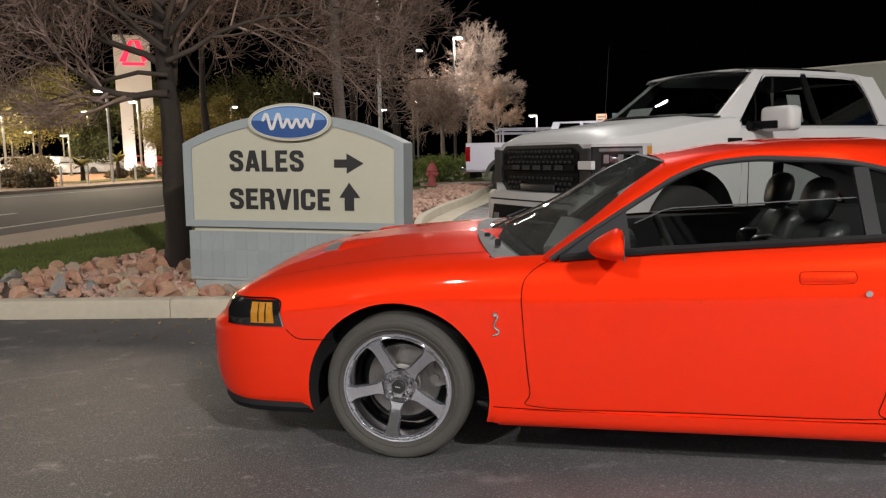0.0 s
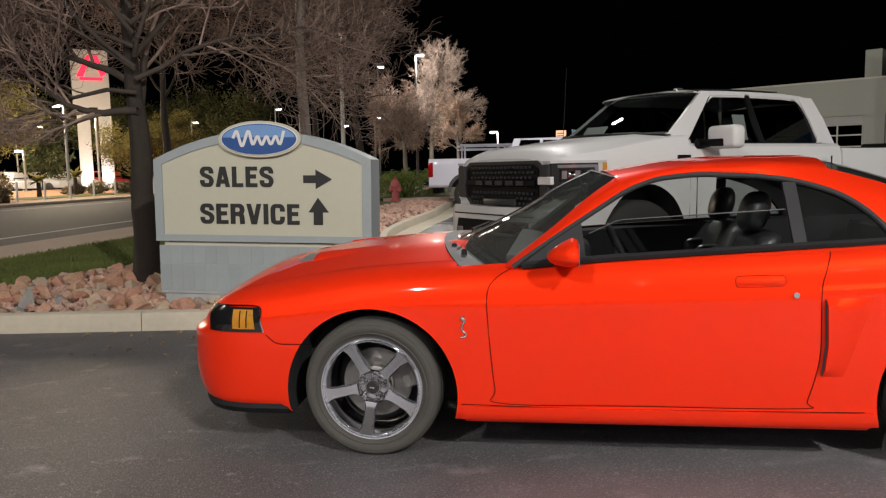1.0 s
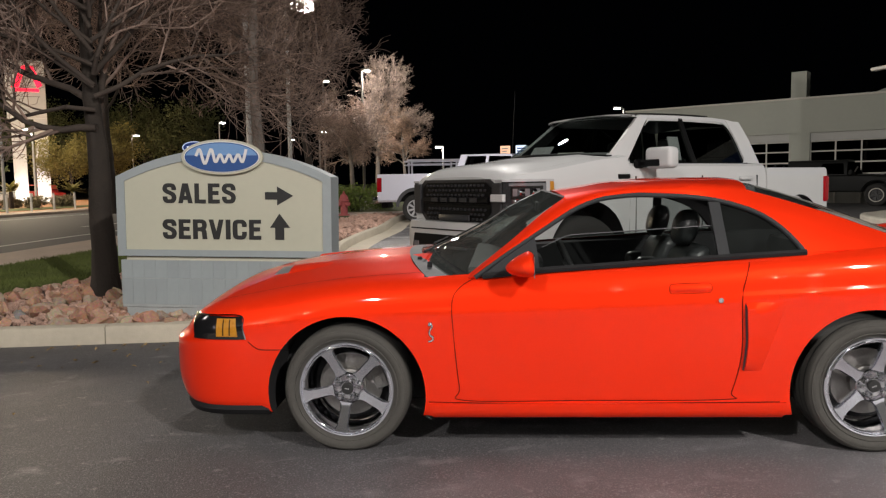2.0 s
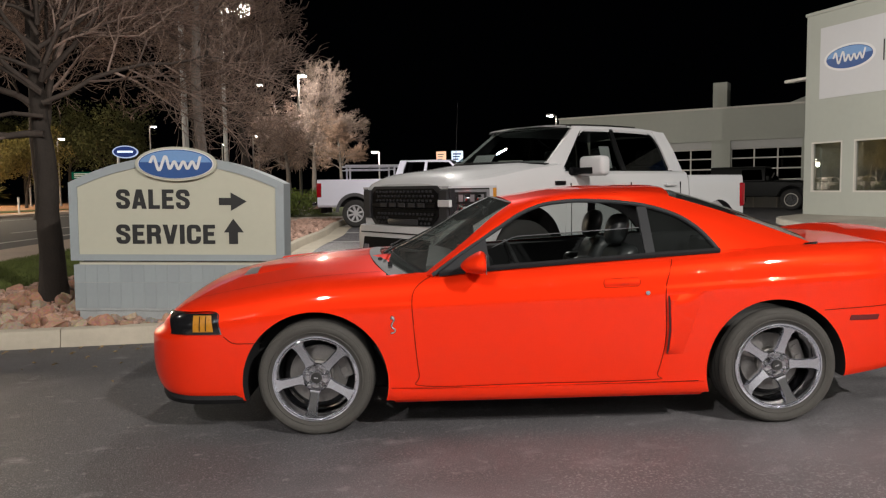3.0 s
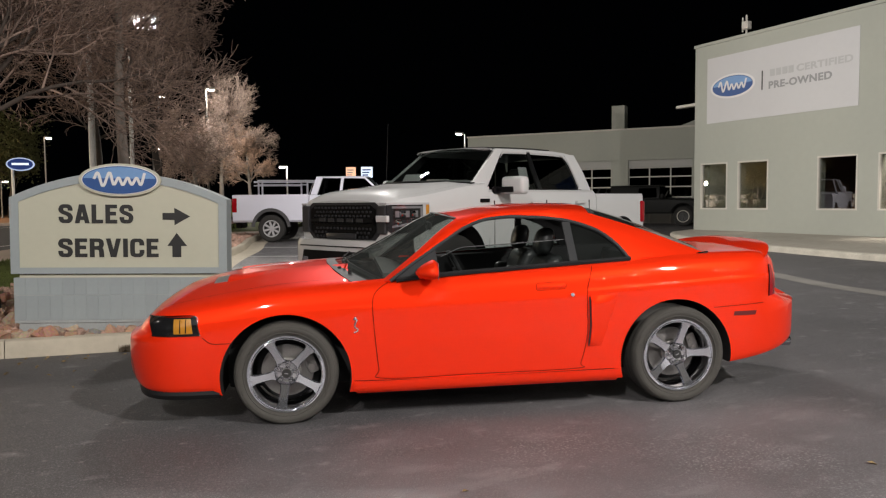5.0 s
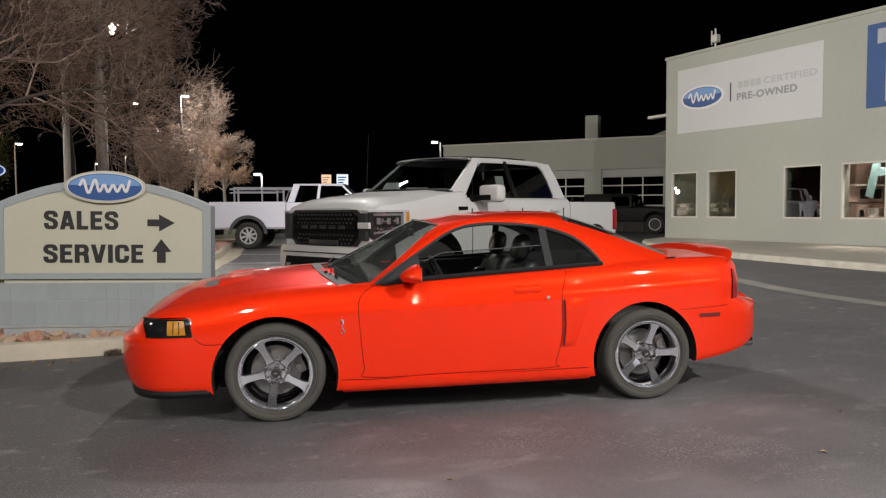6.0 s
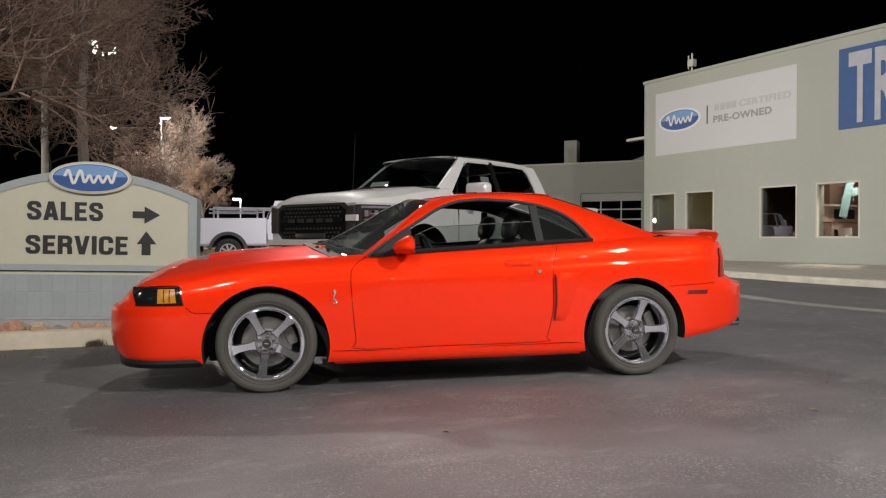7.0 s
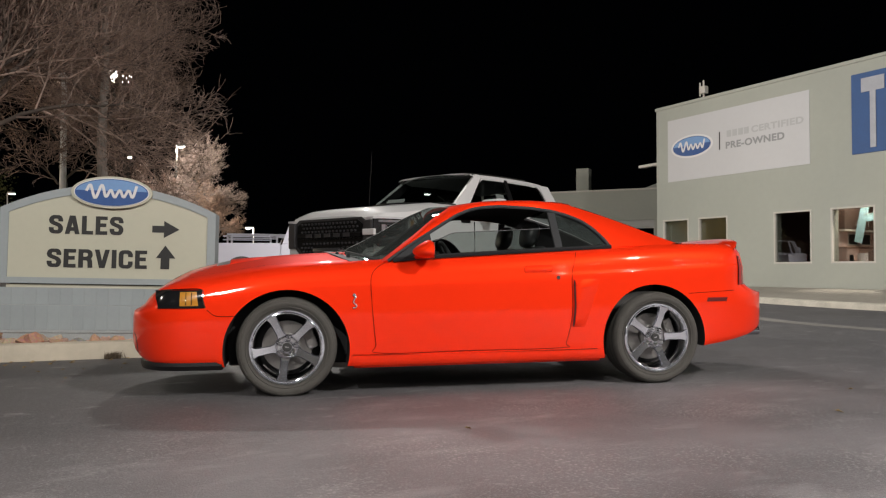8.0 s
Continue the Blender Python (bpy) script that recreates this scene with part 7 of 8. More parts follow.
def grow(rng, start, heading, length, radius, level, out, spread, droop, counts, keep, reach=0.62, fork=0.52):
    """One branch and its children, as straight pieces."""
    n = (7, 9, 6, 4, 3)[min(level, 4)]
    p, d = np.array(start, float), np.array(heading, float)
    step = length / n
    pts = [p]
    for i in range(n):
        d = d + rng.normal(0, (0.05, 0.19, 0.18, 0.2, 0.22)[min(level, 4)], 3)
        d[2] += (0.02, 0.04, droop, droop, droop)[min(level, 4)]
        d /= np.linalg.norm(d)
        q = p + d * step
        r0, r1 = radius * (1 - 0.75 * i / n), radius * (1 - 0.75 * (i + 1) / n)
        out[level].append((p, q, max(r0, keep), max(r1, keep)))
        p = q
        pts.append(p)
    if level >= len(counts):
        return
    k = counts[level]
    for j in range(k):
        u = (0.45 if level == 0 else 0.18) + (0.55 if level == 0 else 0.82) * (j + rng.random()) / k
        i = min(int(u * n), n - 1)
        at = pts[i] + (pts[i + 1] - pts[i]) * (u * n - i)
        along = (pts[i + 1] - pts[i]) / np.linalg.norm(pts[i + 1] - pts[i])
        turn = rng.normal(0, 1, 3)
        if level == 0:
            a = 2.4 * j + rng.random()
            turn = np.array((math.cos(a), math.sin(a), 0.0))
        turn -= along * (turn @ along)
        turn /= np.linalg.norm(turn) + 1e-9
        ang = spread[min(level, len(spread) - 1)] * (0.75 + 0.5 * rng.random())
        nd = along * math.cos(ang) + turn * math.sin(ang)
        grow(rng, at, nd, length * (reach, fork, 0.50, 0.5)[min(level, 3)] * (0.75 + 0.5 * rng.random()) * (1.15 - 0.4 * u if level else 1), radius * (1 - 0.7 * u) * (0.45, 0.55, 0.55, 0.6)[min(level, 3)], level + 1, out, spread, droop, counts, keep, reach, fork)


def bare_tree(x, y, height, radius, seed, counts, spread, label, bark_mat, twig_mat, droop=0.06, keep=0.004, lean=(0, 0), extra=(), reach=0.62, fork=0.52, floor=-9.0, limb_mat=None, bounds=None):
    t = thing("tree", pose(x, y, H(y) + 0.1), label, "tree", "bare trees along the pavement")
    rng = np.random.default_rng(seed)
    out = [[] for _ in range(7)]
    grow(rng, (0, 0, -0.15), (lean[0], lean[1], 1.0), height, radius, 0, out, spread, droop, counts, keep, reach, fork)
    for st, hd, ln, rd in extra:
        grow(rng, st, hd, ln, rd, 1, out, spread, droop, counts, keep, reach, fork)
    # the trunk: knotty rings with a flared foot
    pts = [out[0][0][0]] + [s[1] for s in out[0]]
    rad = [out[0][0][2]] + [s[3] for s in out[0]]
    rows = []
    for i, p in enumerate(spline(pts, 46)):
        u = i / 45 * (len(rad) - 1)
        r = float(np.interp(u, range(len(rad)), rad)) * (1 + 0.3 * math.exp(-max(0, p[2]) / 0.14))
        rows.append([(p[0] + r * math.cos(a) * k, p[1] + r * math.sin(a) * k, p[2]) for a in np.linspace(0, 2 * math.pi, 18, endpoint=False) for k in (1 + 0.16 * noise.noise((math.cos(a) * 1.6 + seed, math.sin(a) * 1.6, p[2] * 2.2)) + 0.07 * noise.noise((math.cos(a) * 5, math.sin(a) * 5 + seed, p[2] * 7)),)])
    tb = grid(rows, close_v=True)
    bmesh.ops.recalc_face_normals(tb, faces=tb.faces)
    part("trunk", tb, bark_mat, t, smooth=70)
    if bounds:
        # the crown keeps inside a rough egg
        (bx, by, bz), (wx, wy, wz) = bounds

        def inside(s):
            p = s[1]
            r = math.sqrt(((p[0] - bx) / wx) ** 2 + ((p[1] - by) / wy) ** 2 + ((p[2] - bz) / wz) ** 2)
            return r < 1 + 0.22 * noise.noise((p[0] * 1.3, p[1] * 1.3, p[2] * 1.3 + seed))
        out[1:] = [[s if inside(s) else None for s in lv] for lv in out[1:]]
        out[2:] = [[s for s in lv if s] for lv in out[2:]]
    out[2:] = [[s for s in lv if min(s[0][2], s[1][2]) > floor] for lv in out[2:]]
    for k in range(0, len(out[1]), 9):
        keep_segs = [s for s in out[1][k:k + 9] if s and (floor < 0 or min(s[0][2], s[1][2]) > 1.75)]
        if not keep_segs:
            continue
        v, f = prisms(keep_segs, 8)
        mesh_from("limb", v, f, limb_mat or bark_mat, t, True)
    segs = [s for lv in out[2:] for s in lv]
    a = out[2]
    v, f = prisms(a, 5)
    v2, f2 = prisms([s for lv in out[3:] for s in lv], 3)
    f2 = f2 + len(v)
    me_v = np.concatenate([v, v2])
    faces = f.tolist() + f2.tolist()
    tagged(mesh_from("crown", me_v, faces, twig_mat, t), kind="stuff")
    return t, len(segs)


_lr = np.random.default_rng(12)
limbs = [((0, 0, 2.0), (-0.97, -0.1, 0.20), 1.7, 0.045), ((0, 0, 2.6), (0.6, 0.3, 0.8), 2.4, 0.034)]
limbs += [((0, 0, z), (-math.cos(a), -0.15 + 0.2 * (k % 3), math.sin(a)), 2.7 - 0.12 * k, 0.026) for k, (z, a) in enumerate(((2.2, 0.16), (2.45, 0.34), (2.7, 0.5), (2.95, 0.62), (3.3, 0.8)))]
for j in range(12):
    az, el = 2.4 * j + 0.4, 0.36 + 0.9 * (j / 11) ** 1.1
    near = max(0, -math.sin(az))
    el += 0.35 * near
    limbs.append(((0, 0, 2.35 + 0.125 * j), (math.cos(az) * math.cos(el), math.sin(az) * math.cos(el), math.sin(el)), 3.5 * (0.85 + 0.2 * _lr.random()) * (1 - 0.38 * near) * (1 - 0.12 * max(0, math.cos(az))), 0.030 - 0.0006 * j))
bare_tree(-2.08, 8.85, 4.3, 0.158, 11, (5, 15, 12, 8), (0.7, 0.72, 0.66, 0.75), "broad bare tree with dark bark behind the sign", bark, twig_brown, 0.055, 0.0026, extra=limbs, fork=0.62, floor=1.62, limb_mat=limb_brown, bounds=((0.0, 0.2, 3.6), (3.3, 3.4, 3.2)))
bare_tree(-0.17, 13.3, 7.4, 0.115, 5, (16, 11, 10, 6), (0.8, 0.7, 0.7, 0.7), "tall bare tree with a grey trunk by the pavement", bark_pale, twig_brown, 0.05, 0.0031, reach=0.30, limb_mat=limb_brown, bounds=((0, 0, 5.2), (2.3, 2.3, 3.2)))
bare_tree(1.6, 23.0, 7.0, 0.13, 8, (16, 11, 9, 5), (0.85, 0.7, 0.7, 0.7), "bare slim tree standing in the lawn", bark, twig_brown, 0.05, 0.006, reach=0.34)
bare_tree(5.35, 41.5, 4.6, 0.16, 31, (18, 12, 10, 6), (0.95, 0.75, 0.7, 0.7), "round bare tree lit by a street lamp", bark_pale, twig_lit, 0.0, 0.0075, reach=0.40)
bare_tree(8.25, 50.6, 6.9, 0.18, 33, (18, 11, 9, 6), (0.62, 0.6, 0.65, 0.7), "tall pale bare tree lit by a street lamp", bark_pale, twig_lit, 0.08, 0.0075, reach=0.34)
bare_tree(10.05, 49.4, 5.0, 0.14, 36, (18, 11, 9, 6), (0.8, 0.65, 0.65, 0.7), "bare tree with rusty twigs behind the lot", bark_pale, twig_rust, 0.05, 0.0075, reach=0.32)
bare_tree(0.5, 38.0, 9.0, 0.2, 41, (14, 9, 7, 4), (0.9, 0.75, 0.7, 0.7), "large bare tree in the dark beyond the lawn", bark, twig_brown, 0.05, 0.010, reach=0.4)
bare_tree(-6.0, 34.0, 9.0, 0.2, 43, (14, 9, 7, 4), (0.9, 0.75, 0.7, 0.7), "large bare tree in the dark beside the road", bark, twig_brown, 0.05, 0.010, reach=0.5)

# rocks: a dozen shapes, each stone an object of its own
rock_mat = bpy.data.materials.new("rock")
rock_mat.use_nodes = True
_nt = rock_mat.node_tree
_b = _nt.nodes["Principled BSDF"]
_oi, _rp, _ns, _mx, _bp, _tc = (_nt.nodes.new(n) for n in ("ShaderNodeObjectInfo", "ShaderNodeValToRGB", "ShaderNodeTexNoise", "ShaderNodeMix", "ShaderNodeBump", "ShaderNodeTexCoord"))
_rp.color_ramp.interpolation = "CONSTANT"
for pos, col in ((0.0, (0.36, 0.195, 0.13)), (0.25, (0.43, 0.26, 0.175)), (0.45, (0.34, 0.26, 0.195)), (0.6, (0.25, 0.245, 0.225)), (0.70, (0.39, 0.21, 0.145)), (0.88, (0.46, 0.35, 0.25))):
    e = _rp.color_ramp.elements.new(pos) if pos else _rp.color_ramp.elements[0]
    e.color = (*col, 1)
_ns.inputs["Scale"].default_value, _ns.inputs["Detail"].default_value = 9, 8
_mx.data_type, _mx.blend_type = "RGBA", "OVERLAY"
_mx.inputs[0].default_value = 0.55
_bp.inputs["Strength"].default_value, _bp.inputs["Distance"].default_value = 0.6, 0.02
_b.inputs["Roughness"].default_value = 0.9
for a, b in ((_oi.outputs["Random"], _rp.inputs[0]), (_tc.outputs["Object"], _ns.inputs["Vector"]), (_rp.outputs[0], _mx.inputs[6]), (_ns.outputs["Color"], _mx.inputs[7]), (_mx.outputs[2], _b.inputs["Base Color"]), (_ns.outputs["Fac"], _bp.inputs["Height"]), (_bp.outputs[0], _b.inputs["Normal"])):
    _nt.links.new(a, b)
gravel_mat = material("gravel", (0.46, 0.30, 0.235), 0.9, noise_scale=7, amount=0.6, bump=0.4, bump_scale=30)


def rock_bm(rng, sub=2):
    bm = bmesh.new()
    bmesh.ops.create_icosphere(bm, subdivisions=sub, radius=0.5)
    planes = [(Vector(rng.normal(0, 1, 3)).normalized(), 0.20 + 0.15 * rng.random()) for _ in range(9)]
    for v in bm.verts:
        for n, d in planes:
            k = v.co.dot(n) - d
            if k > 0:
                v.co -= n * k
        v.co += Vector(rng.normal(0, 0.008, 3))
        v.co.z *= 0.72
    return bm


_rng = np.random.default_rng(3)
ROCKS = []
for _ in range(14):
    b = rock_bm(_rng)
    me = bpy.data.meshes.new("rock")
    b.to_mesh(me)
    b.free()
    me.materials.append(rock_mat)
    ROCKS.append(me)


def on_bed(i, v):
    (x, y), (x2, y2) = inner_k[i], lp[i]
    x, y = x + (x2 - x) * v, y + (y2 - y) * v
    return x, y, H(y) + 0.10 + 0.08 * v


placed = []
tries = 0
while len(placed) < 300 and tries < 14000:
    tries += 1
    i = int(_rng.integers(18, 72))
    v = _rng.random() ** 1.0
    x, y, z = on_bed(i, v)
    if x < -5.6 or x > 0.9 or y > 9.9:
        continue
    r = 0.055 + 0.10 * _rng.random() ** 1.4
    if any((x - a) ** 2 + (y - b) ** 2 < (0.70 * (r + c)) ** 2 for a, b, c in placed) and _rng.random() < 0.93:
        continue
    q = Vector((x + 1.734, y - 7.574))
    sx, sy = q.x * 0.9438 - q.y * 0.3305, q.x * 0.3305 + q.y * 0.9438
    if -0.0 < sx < 2.16 and 0.0 < sy < 0.33:
        continue
    placed.append((x, y, r))
    o = tagged(new("rock", ROCKS[int(_rng.integers(0, 14))]), ("rough pinkish sandstone rock lying in the bed", "grey weathered field stone lying in the bed")[int(_rng.random() < 0.25)], "rock", "rocks in the planting bed")
    s = r * 2
    o.matrix_world = pose(x, y, z + r * 0.42, *_rng.normal(0, 14, 2), _rng.random() * 360) @ Matrix.Diagonal((s * (0.9 + 0.5 * _rng.random()), s * (0.8 + 0.3 * _rng.random()), s * (0.9 + 0.35 * _rng.random()), 1))


def rock_field(name, spots, label, mat):
    vs, fs = [], []
    base = []
    for _ in range(8):
        b = rock_bm(_rng, 1)
        b.verts.ensure_lookup_table()
        base.append((np.array([v.co[:] for v in b.verts]), [[w.index for w in f.verts] for f in b.faces]))
        b.free()
    n = 0
    for x, y, z, s in spots:
        bv, bf = base[int(_rng.integers(0, 8))]
        m = np.array(Euler((_rng.normal(0, 0.3), _rng.normal(0, 0.3), _rng.random() * 6.3)).to_matrix())
        vs.append((bv * s * (0.7 + 0.6 * _rng.random(3))) @ m.T + np.array((x, y, z)))
        fs += [[k + n for k in f] for f in bf]
        n += len(bv)
    return kind(mesh_from(name, np.concatenate(vs), fs, mat), label, "stuff")


spots = []
for _ in range(2600):
    i = int(_rng.integers(60, 140))
    x, y, z = on_bed(i, _rng.random())
    s = 0.10 + 0.16 * _rng.random() ** 2
    spots.append((x, y, z + s * 0.2, s))
rock_field("rock_ground", spots, "pinkish crushed rock covering the bed", gravel_mat)
spots = []
for _ in range(3400):
    i = int(_rng.integers(10, 76))
    x, y, z = on_bed(i, _rng.random())
    s = 0.06 + 0.09 * _rng.random()
    spots.append((x, y, z + s * 0.15, s))
rock_field("rock_ground", spots, "small stones between the larger rocks", gravel_mat)

# grass blades
blade_mat = material("grass_blade", (0.10, 0.122, 0.028), 0.8, noise_scale=1.5, amount=0.45)


def grass(name, pts, h, label):
    n = len(pts)
    P = np.array(pts)
    a = _rng.random(n) * 6.3
    w = 0.006 + 0.004 * _rng.random(n)
    hh = h * (0.6 + 0.7 * _rng.random(n))
    U = np.stack([np.cos(a) * w, np.sin(a) * w, np.zeros(n)], 1)
    tip = np.stack([_rng.normal(0, 0.35, n) * hh, _rng.normal(0, 0.35, n) * hh, hh], 1)
    v = np.stack([P - U, P + U, P + tip], 1).reshape(-1, 3)
    f = np.arange(3 * n).reshape(-1, 3)
    return kind(mesh_from(name, v, f, blade_mat), label, "stuff")


pts = []
while len(pts) < 60000:
    i = int(_rng.integers(8, 110))
    x, y = lp[i]
    q = across(9.08, max(x * RD.x + y * RD.y, -3))
    v = _rng.random()
    xx, yy = x + (q.x - x) * v + _rng.normal(0, 0.1), y + (q.y - y) * v + _rng.normal(0, 0.1)
    pts.append((xx, yy, H(yy) + 0.185 - 0.03 * v))
grass("lawn_grass", pts, 0.04, "short green grass blades of the lawn")
pts = [(x + _rng.normal(0, 0.03), y - 0.02 + _rng.normal(0, 0.015), H(y)) for x, y in ((-0.69, 6.70), (-0.66, 6.695), (-0.72, 6.71)) for _ in range(60)]
blade_mat = material("dry_weed", (0.10, 0.075, 0.05), 0.9, noise_scale=3, amount=0.3)
grass("weed", pts, 0.065, "dry weed growing in the kerb joint")


# dry leaves blown against the kerb
litter = []
for _ in range(220):
    i = int(_rng.integers(22, 72))
    (x, y), (x2, y2) = kp[i], inner_k[i]
    d = 0.5 + 6.5 * _rng.random() ** 2.2
    litter.append((x + (x - x2) * d, y + (y - y2) * d))
litter += [(2.33, 1.02), (-1.9, 4.6), (-2.6, 4.9), (-1.2, 5.2), (0.4, 1.7), (3.2, 1.5)]
P = np.array([(x, y, H(y) + 0.006) for x, y in litter])
n = len(P)
a = _rng.random(n) * 6.3
A = np.stack([np.cos(a), np.sin(a), _rng.normal(0, 0.2, n)], 1) * (0.016 + 0.014 * _rng.random((n, 1)))
B = np.stack([-np.sin(a), np.cos(a), _rng.normal(0, 0.25, n)], 1) * 0.011
up = np.array((0, 0, 0.009))
kind(mesh_from("fallen_leaves", np.stack([P - A, P - B + up, P + A, P + B + up], 1).reshape(-1, 3), np.arange(4 * n).reshape(-1, 4), material("dry_leaf", (0.30, 0.21, 0.10), 0.8, noise_scale=2, amount=0.5)), "dry brown leaves scattered on the asphalt", "stuff")

# leafy things
def leaf_material(name, colour):
    """Thin leaves that let half of the light through."""
    m = material(name, colour, 0.7, noise_scale=1.2, amount=0.5)
    nt = m.node_tree
    b = nt.nodes["Principled BSDF"]
    out = nt.nodes["Material Output"]
    tr, mx = nt.nodes.new("ShaderNodeBsdfTranslucent"), nt.nodes.new("ShaderNodeMixShader")
    nt.links.new(b.inputs["Base Color"].links[0].from_socket, tr.inputs["Color"])
    mx.inputs[0].default_value = 0.45
    nt.links.new(b.outputs[0], mx.inputs[1])
    nt.links.new(tr.outputs[0], mx.inputs[2])
    nt.links.new(mx.outputs[0], out.inputs["Surface"])
    return m


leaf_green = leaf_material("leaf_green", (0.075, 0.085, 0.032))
# lighter olive copy for trees near lamps, lamp light put into the colour
leaf_lit = leaf_material("leaf_olive_lit", (0.17, 0.15, 0.05))
hedge_green = material("hedge_green", (0.15, 0.20, 0.04), 0.75, noise_scale=2.5, amount=0.45)
hedge_dark = material("hedge_dark", (0.13, 0.105, 0.06), 0.8, noise_scale=2.5, amount=0.45)


def leaves(n, blobs, size, rng, shell=0.55):
    """Small leaf quads scattered through overlapping clumps."""
    C = np.array([b[:3] for b in blobs])
    R = np.array([b[3:6] for b in blobs])
    w = np.prod(R, axis=1) ** 0.67
    k = rng.choice(len(blobs), n, p=w / w.sum())
    d = rng.normal(0, 1, (n, 3))
    d /= np.linalg.norm(d, axis=1, keepdims=True)
    P = C[k] + d * R[k] * (shell + (1 - shell) * rng.random((n, 1)) ** 0.5) * (1 + 0.12 * rng.normal(0, 1, (n, 1)))
    A, B = rng.normal(0, 1, (n, 3)), rng.normal(0, 1, (n, 3))
    A /= np.linalg.norm(A, axis=1, keepdims=True)
    B -= A * (A * B).sum(1, keepdims=True)
    B /= np.linalg.norm(B, axis=1, keepdims=True)
    s = size * (0.6 + 0.8 * rng.random((n, 1)))
    v = np.stack([P - A * s, P - B * s * 0.5, P + A * s, P + B * s * 0.5], 1).reshape(-1, 3)
    return v, np.arange(4 * n).reshape(-1, 4)


def bush(x, y, r, h, seed, mat, label, leaf=0.035, n=2600):
    b = thing("bush", pose(x, y, H(y) + 0.1), label, "bush")
    rng = np.random.default_rng(seed)
    blobs = [(rng.normal(0, r * 0.45), rng.normal(0, r * 0.45), h * (0.35 + 0.2 * rng.random()), r * 0.6, r * 0.6, h * 0.42) for _ in range(7)]
    v, f = leaves(n, blobs, leaf, rng)
    tagged(mesh_from("foliage", v, f, mat, b), kind="stuff")
    segs = []
    for _ in range(9):
        a = rng.random() * 6.3
        segs.append(((0, 0, 0), (math.cos(a) * r * 0.5, math.sin(a) * r * 0.5, h * 0.6), 0.02, 0.008))
    v, f = prisms(segs, 5)
    mesh_from("stems", v, f, bark, b)
    return b


def leafy_tree(x, y, height, r, seed, mat, label, n=9000, leaf=0.09):
    t = thing("tree", pose(x, y, H(y) + 0.1), label, "tree")
    rng = np.random.default_rng(seed)
    out = [[] for _ in range(7)]
    grow(rng, (0, 0, -0.1), (0, 0, 1), height * 0.7, height * 0.025, 0, out, (0.8, 0.7), 0.05, (9, 5), 0.015)
    v, f = prisms(out[0], 10)
    mesh_from("trunk", v, f, bark, t, True)
    v, f = prisms([s for l in out[1:] for s in l], 5)
    mesh_from("limbs", v, f, bark, t, True)
    blobs = [(s[1][0], s[1][1], s[1][2] + 0.2, r * (0.22 + 0.2 * rng.random()), r * (0.22 + 0.2 * rng.random()), r * (0.16 + 0.14 * rng.random())) for s in out[2][2::3]]
    v, f = leaves(n, blobs, leaf, rng, 0.3)
    tagged(mesh_from("crown", v, f, mat, t), kind="stuff")
    return t


bush(3.3, 27.2, 0.85, 1.15, 1, hedge_green, "rounded bright green bush on the lawn", 0.045)
bush(4.6, 28.4, 0.9, 1.2, 2, hedge_green, "rounded bright green bush on the lawn", 0.045)
bush(2.0, 25.0, 0.35, 1.0, 4, hedge_green, "narrow green shrub beside the walk", 0.04, 1400)

# ---- street lamps, hydrant, across the road ----
pole_metal = material("pole_metal", (0.30, 0.30, 0.30), 0.55, metal=0.3, noise_scale=3, amount=0.15)
pole_white = material("pole_white", (0.55, 0.55, 0.53), 0.6, noise_scale=3, amount=0.15)
pole_dark = material("pole_dark", (0.05, 0.045, 0.04), 0.6, noise_scale=3, amount=0.15)
lamp_glow = glow("lamp_glow", (1, 0.93, 0.82), 60)


def street_lamp(x, y, top, heading=0.0, label="tall street lamp with a lit flat head", power=0, mat=None, r=0.06, arm=0.9, colour=(1, 0.93, 0.84), glow_mat=None, base=None, k=1.0, bowl=1.0):
    z = H(y) if base is None else base
    l = thing("street_lamp", pose(x, y, z, 0, 0, heading), label, "lamp", "street lamps")
    h = top - z
    part("pole", tube((0, 0, 0), (0, 0, h), r, r * 0.7, n=12), mat or pole_metal, l)
    part("base_plate", merge(tube((0, 0, 0), (0, 0, 0.25), r * 1.9, r * 1.7, n=14), box(-r * 2.4, -r * 2.4, 0, r * 2.4, r * 2.4, 0.03)), pole_metal, l)
    if arm:
        part("arm", tube((0, 0, h - 0.03), (arm, 0, h + 0.04), r * 0.5, n=8), mat or pole_metal, l)
    hd = part("head", box(arm - 0.12 * k, -0.16 * k, h - 0.01, arm + 0.35 * k, 0.16 * k, h + 0.09 * k, 0.03 * k, 2), pole_metal, l)
    part("lens", box(arm + 0.02 * k, -0.13 * k, h - 0.07 * k * bowl, arm + 0.30 * k, 0.13 * k, h - 0.012, min(0.02 * bowl, 0.05) * k, 3), glow_mat or lamp_glow, hd)
    if power:
        p = pose(x, y, z, 0, 0, heading) @ Vector((arm + 0.17, 0, h - 0.1))
        point_lamp("lamp_light", p - Vector((0, 0, 0.12)), power * 1.5, 0.15, colour)
    return l


street_lamp(1.48, 33.54, 9.1, -56, power=1300, mat=pole_white, r=0.10, arm=0.72, k=2.8, bowl=2.2)
street_lamp(6.3, 43.7, 7.9, -35, power=1900, mat=pole_dark, r=0.09, arm=0.15, k=1.1)
street_lamp(-0.28, 26.7, 7.4, 90, "tall pale lamp post without a visible head", mat=pole_white, r=0.12, arm=0.3, glow_mat=pole_metal)
street_lamp(10.0, 109.2, 8.9, 0, "slim distant lamp post with a small lit head", mat=pole_white, r=0.13, arm=0.3, k=2.2)
street_lamp(18.2, 70.6, 4.8, 190, "distant white lamp post with a lit head", mat=pole_white, r=0.09, arm=0.25, k=1.5, power=300)
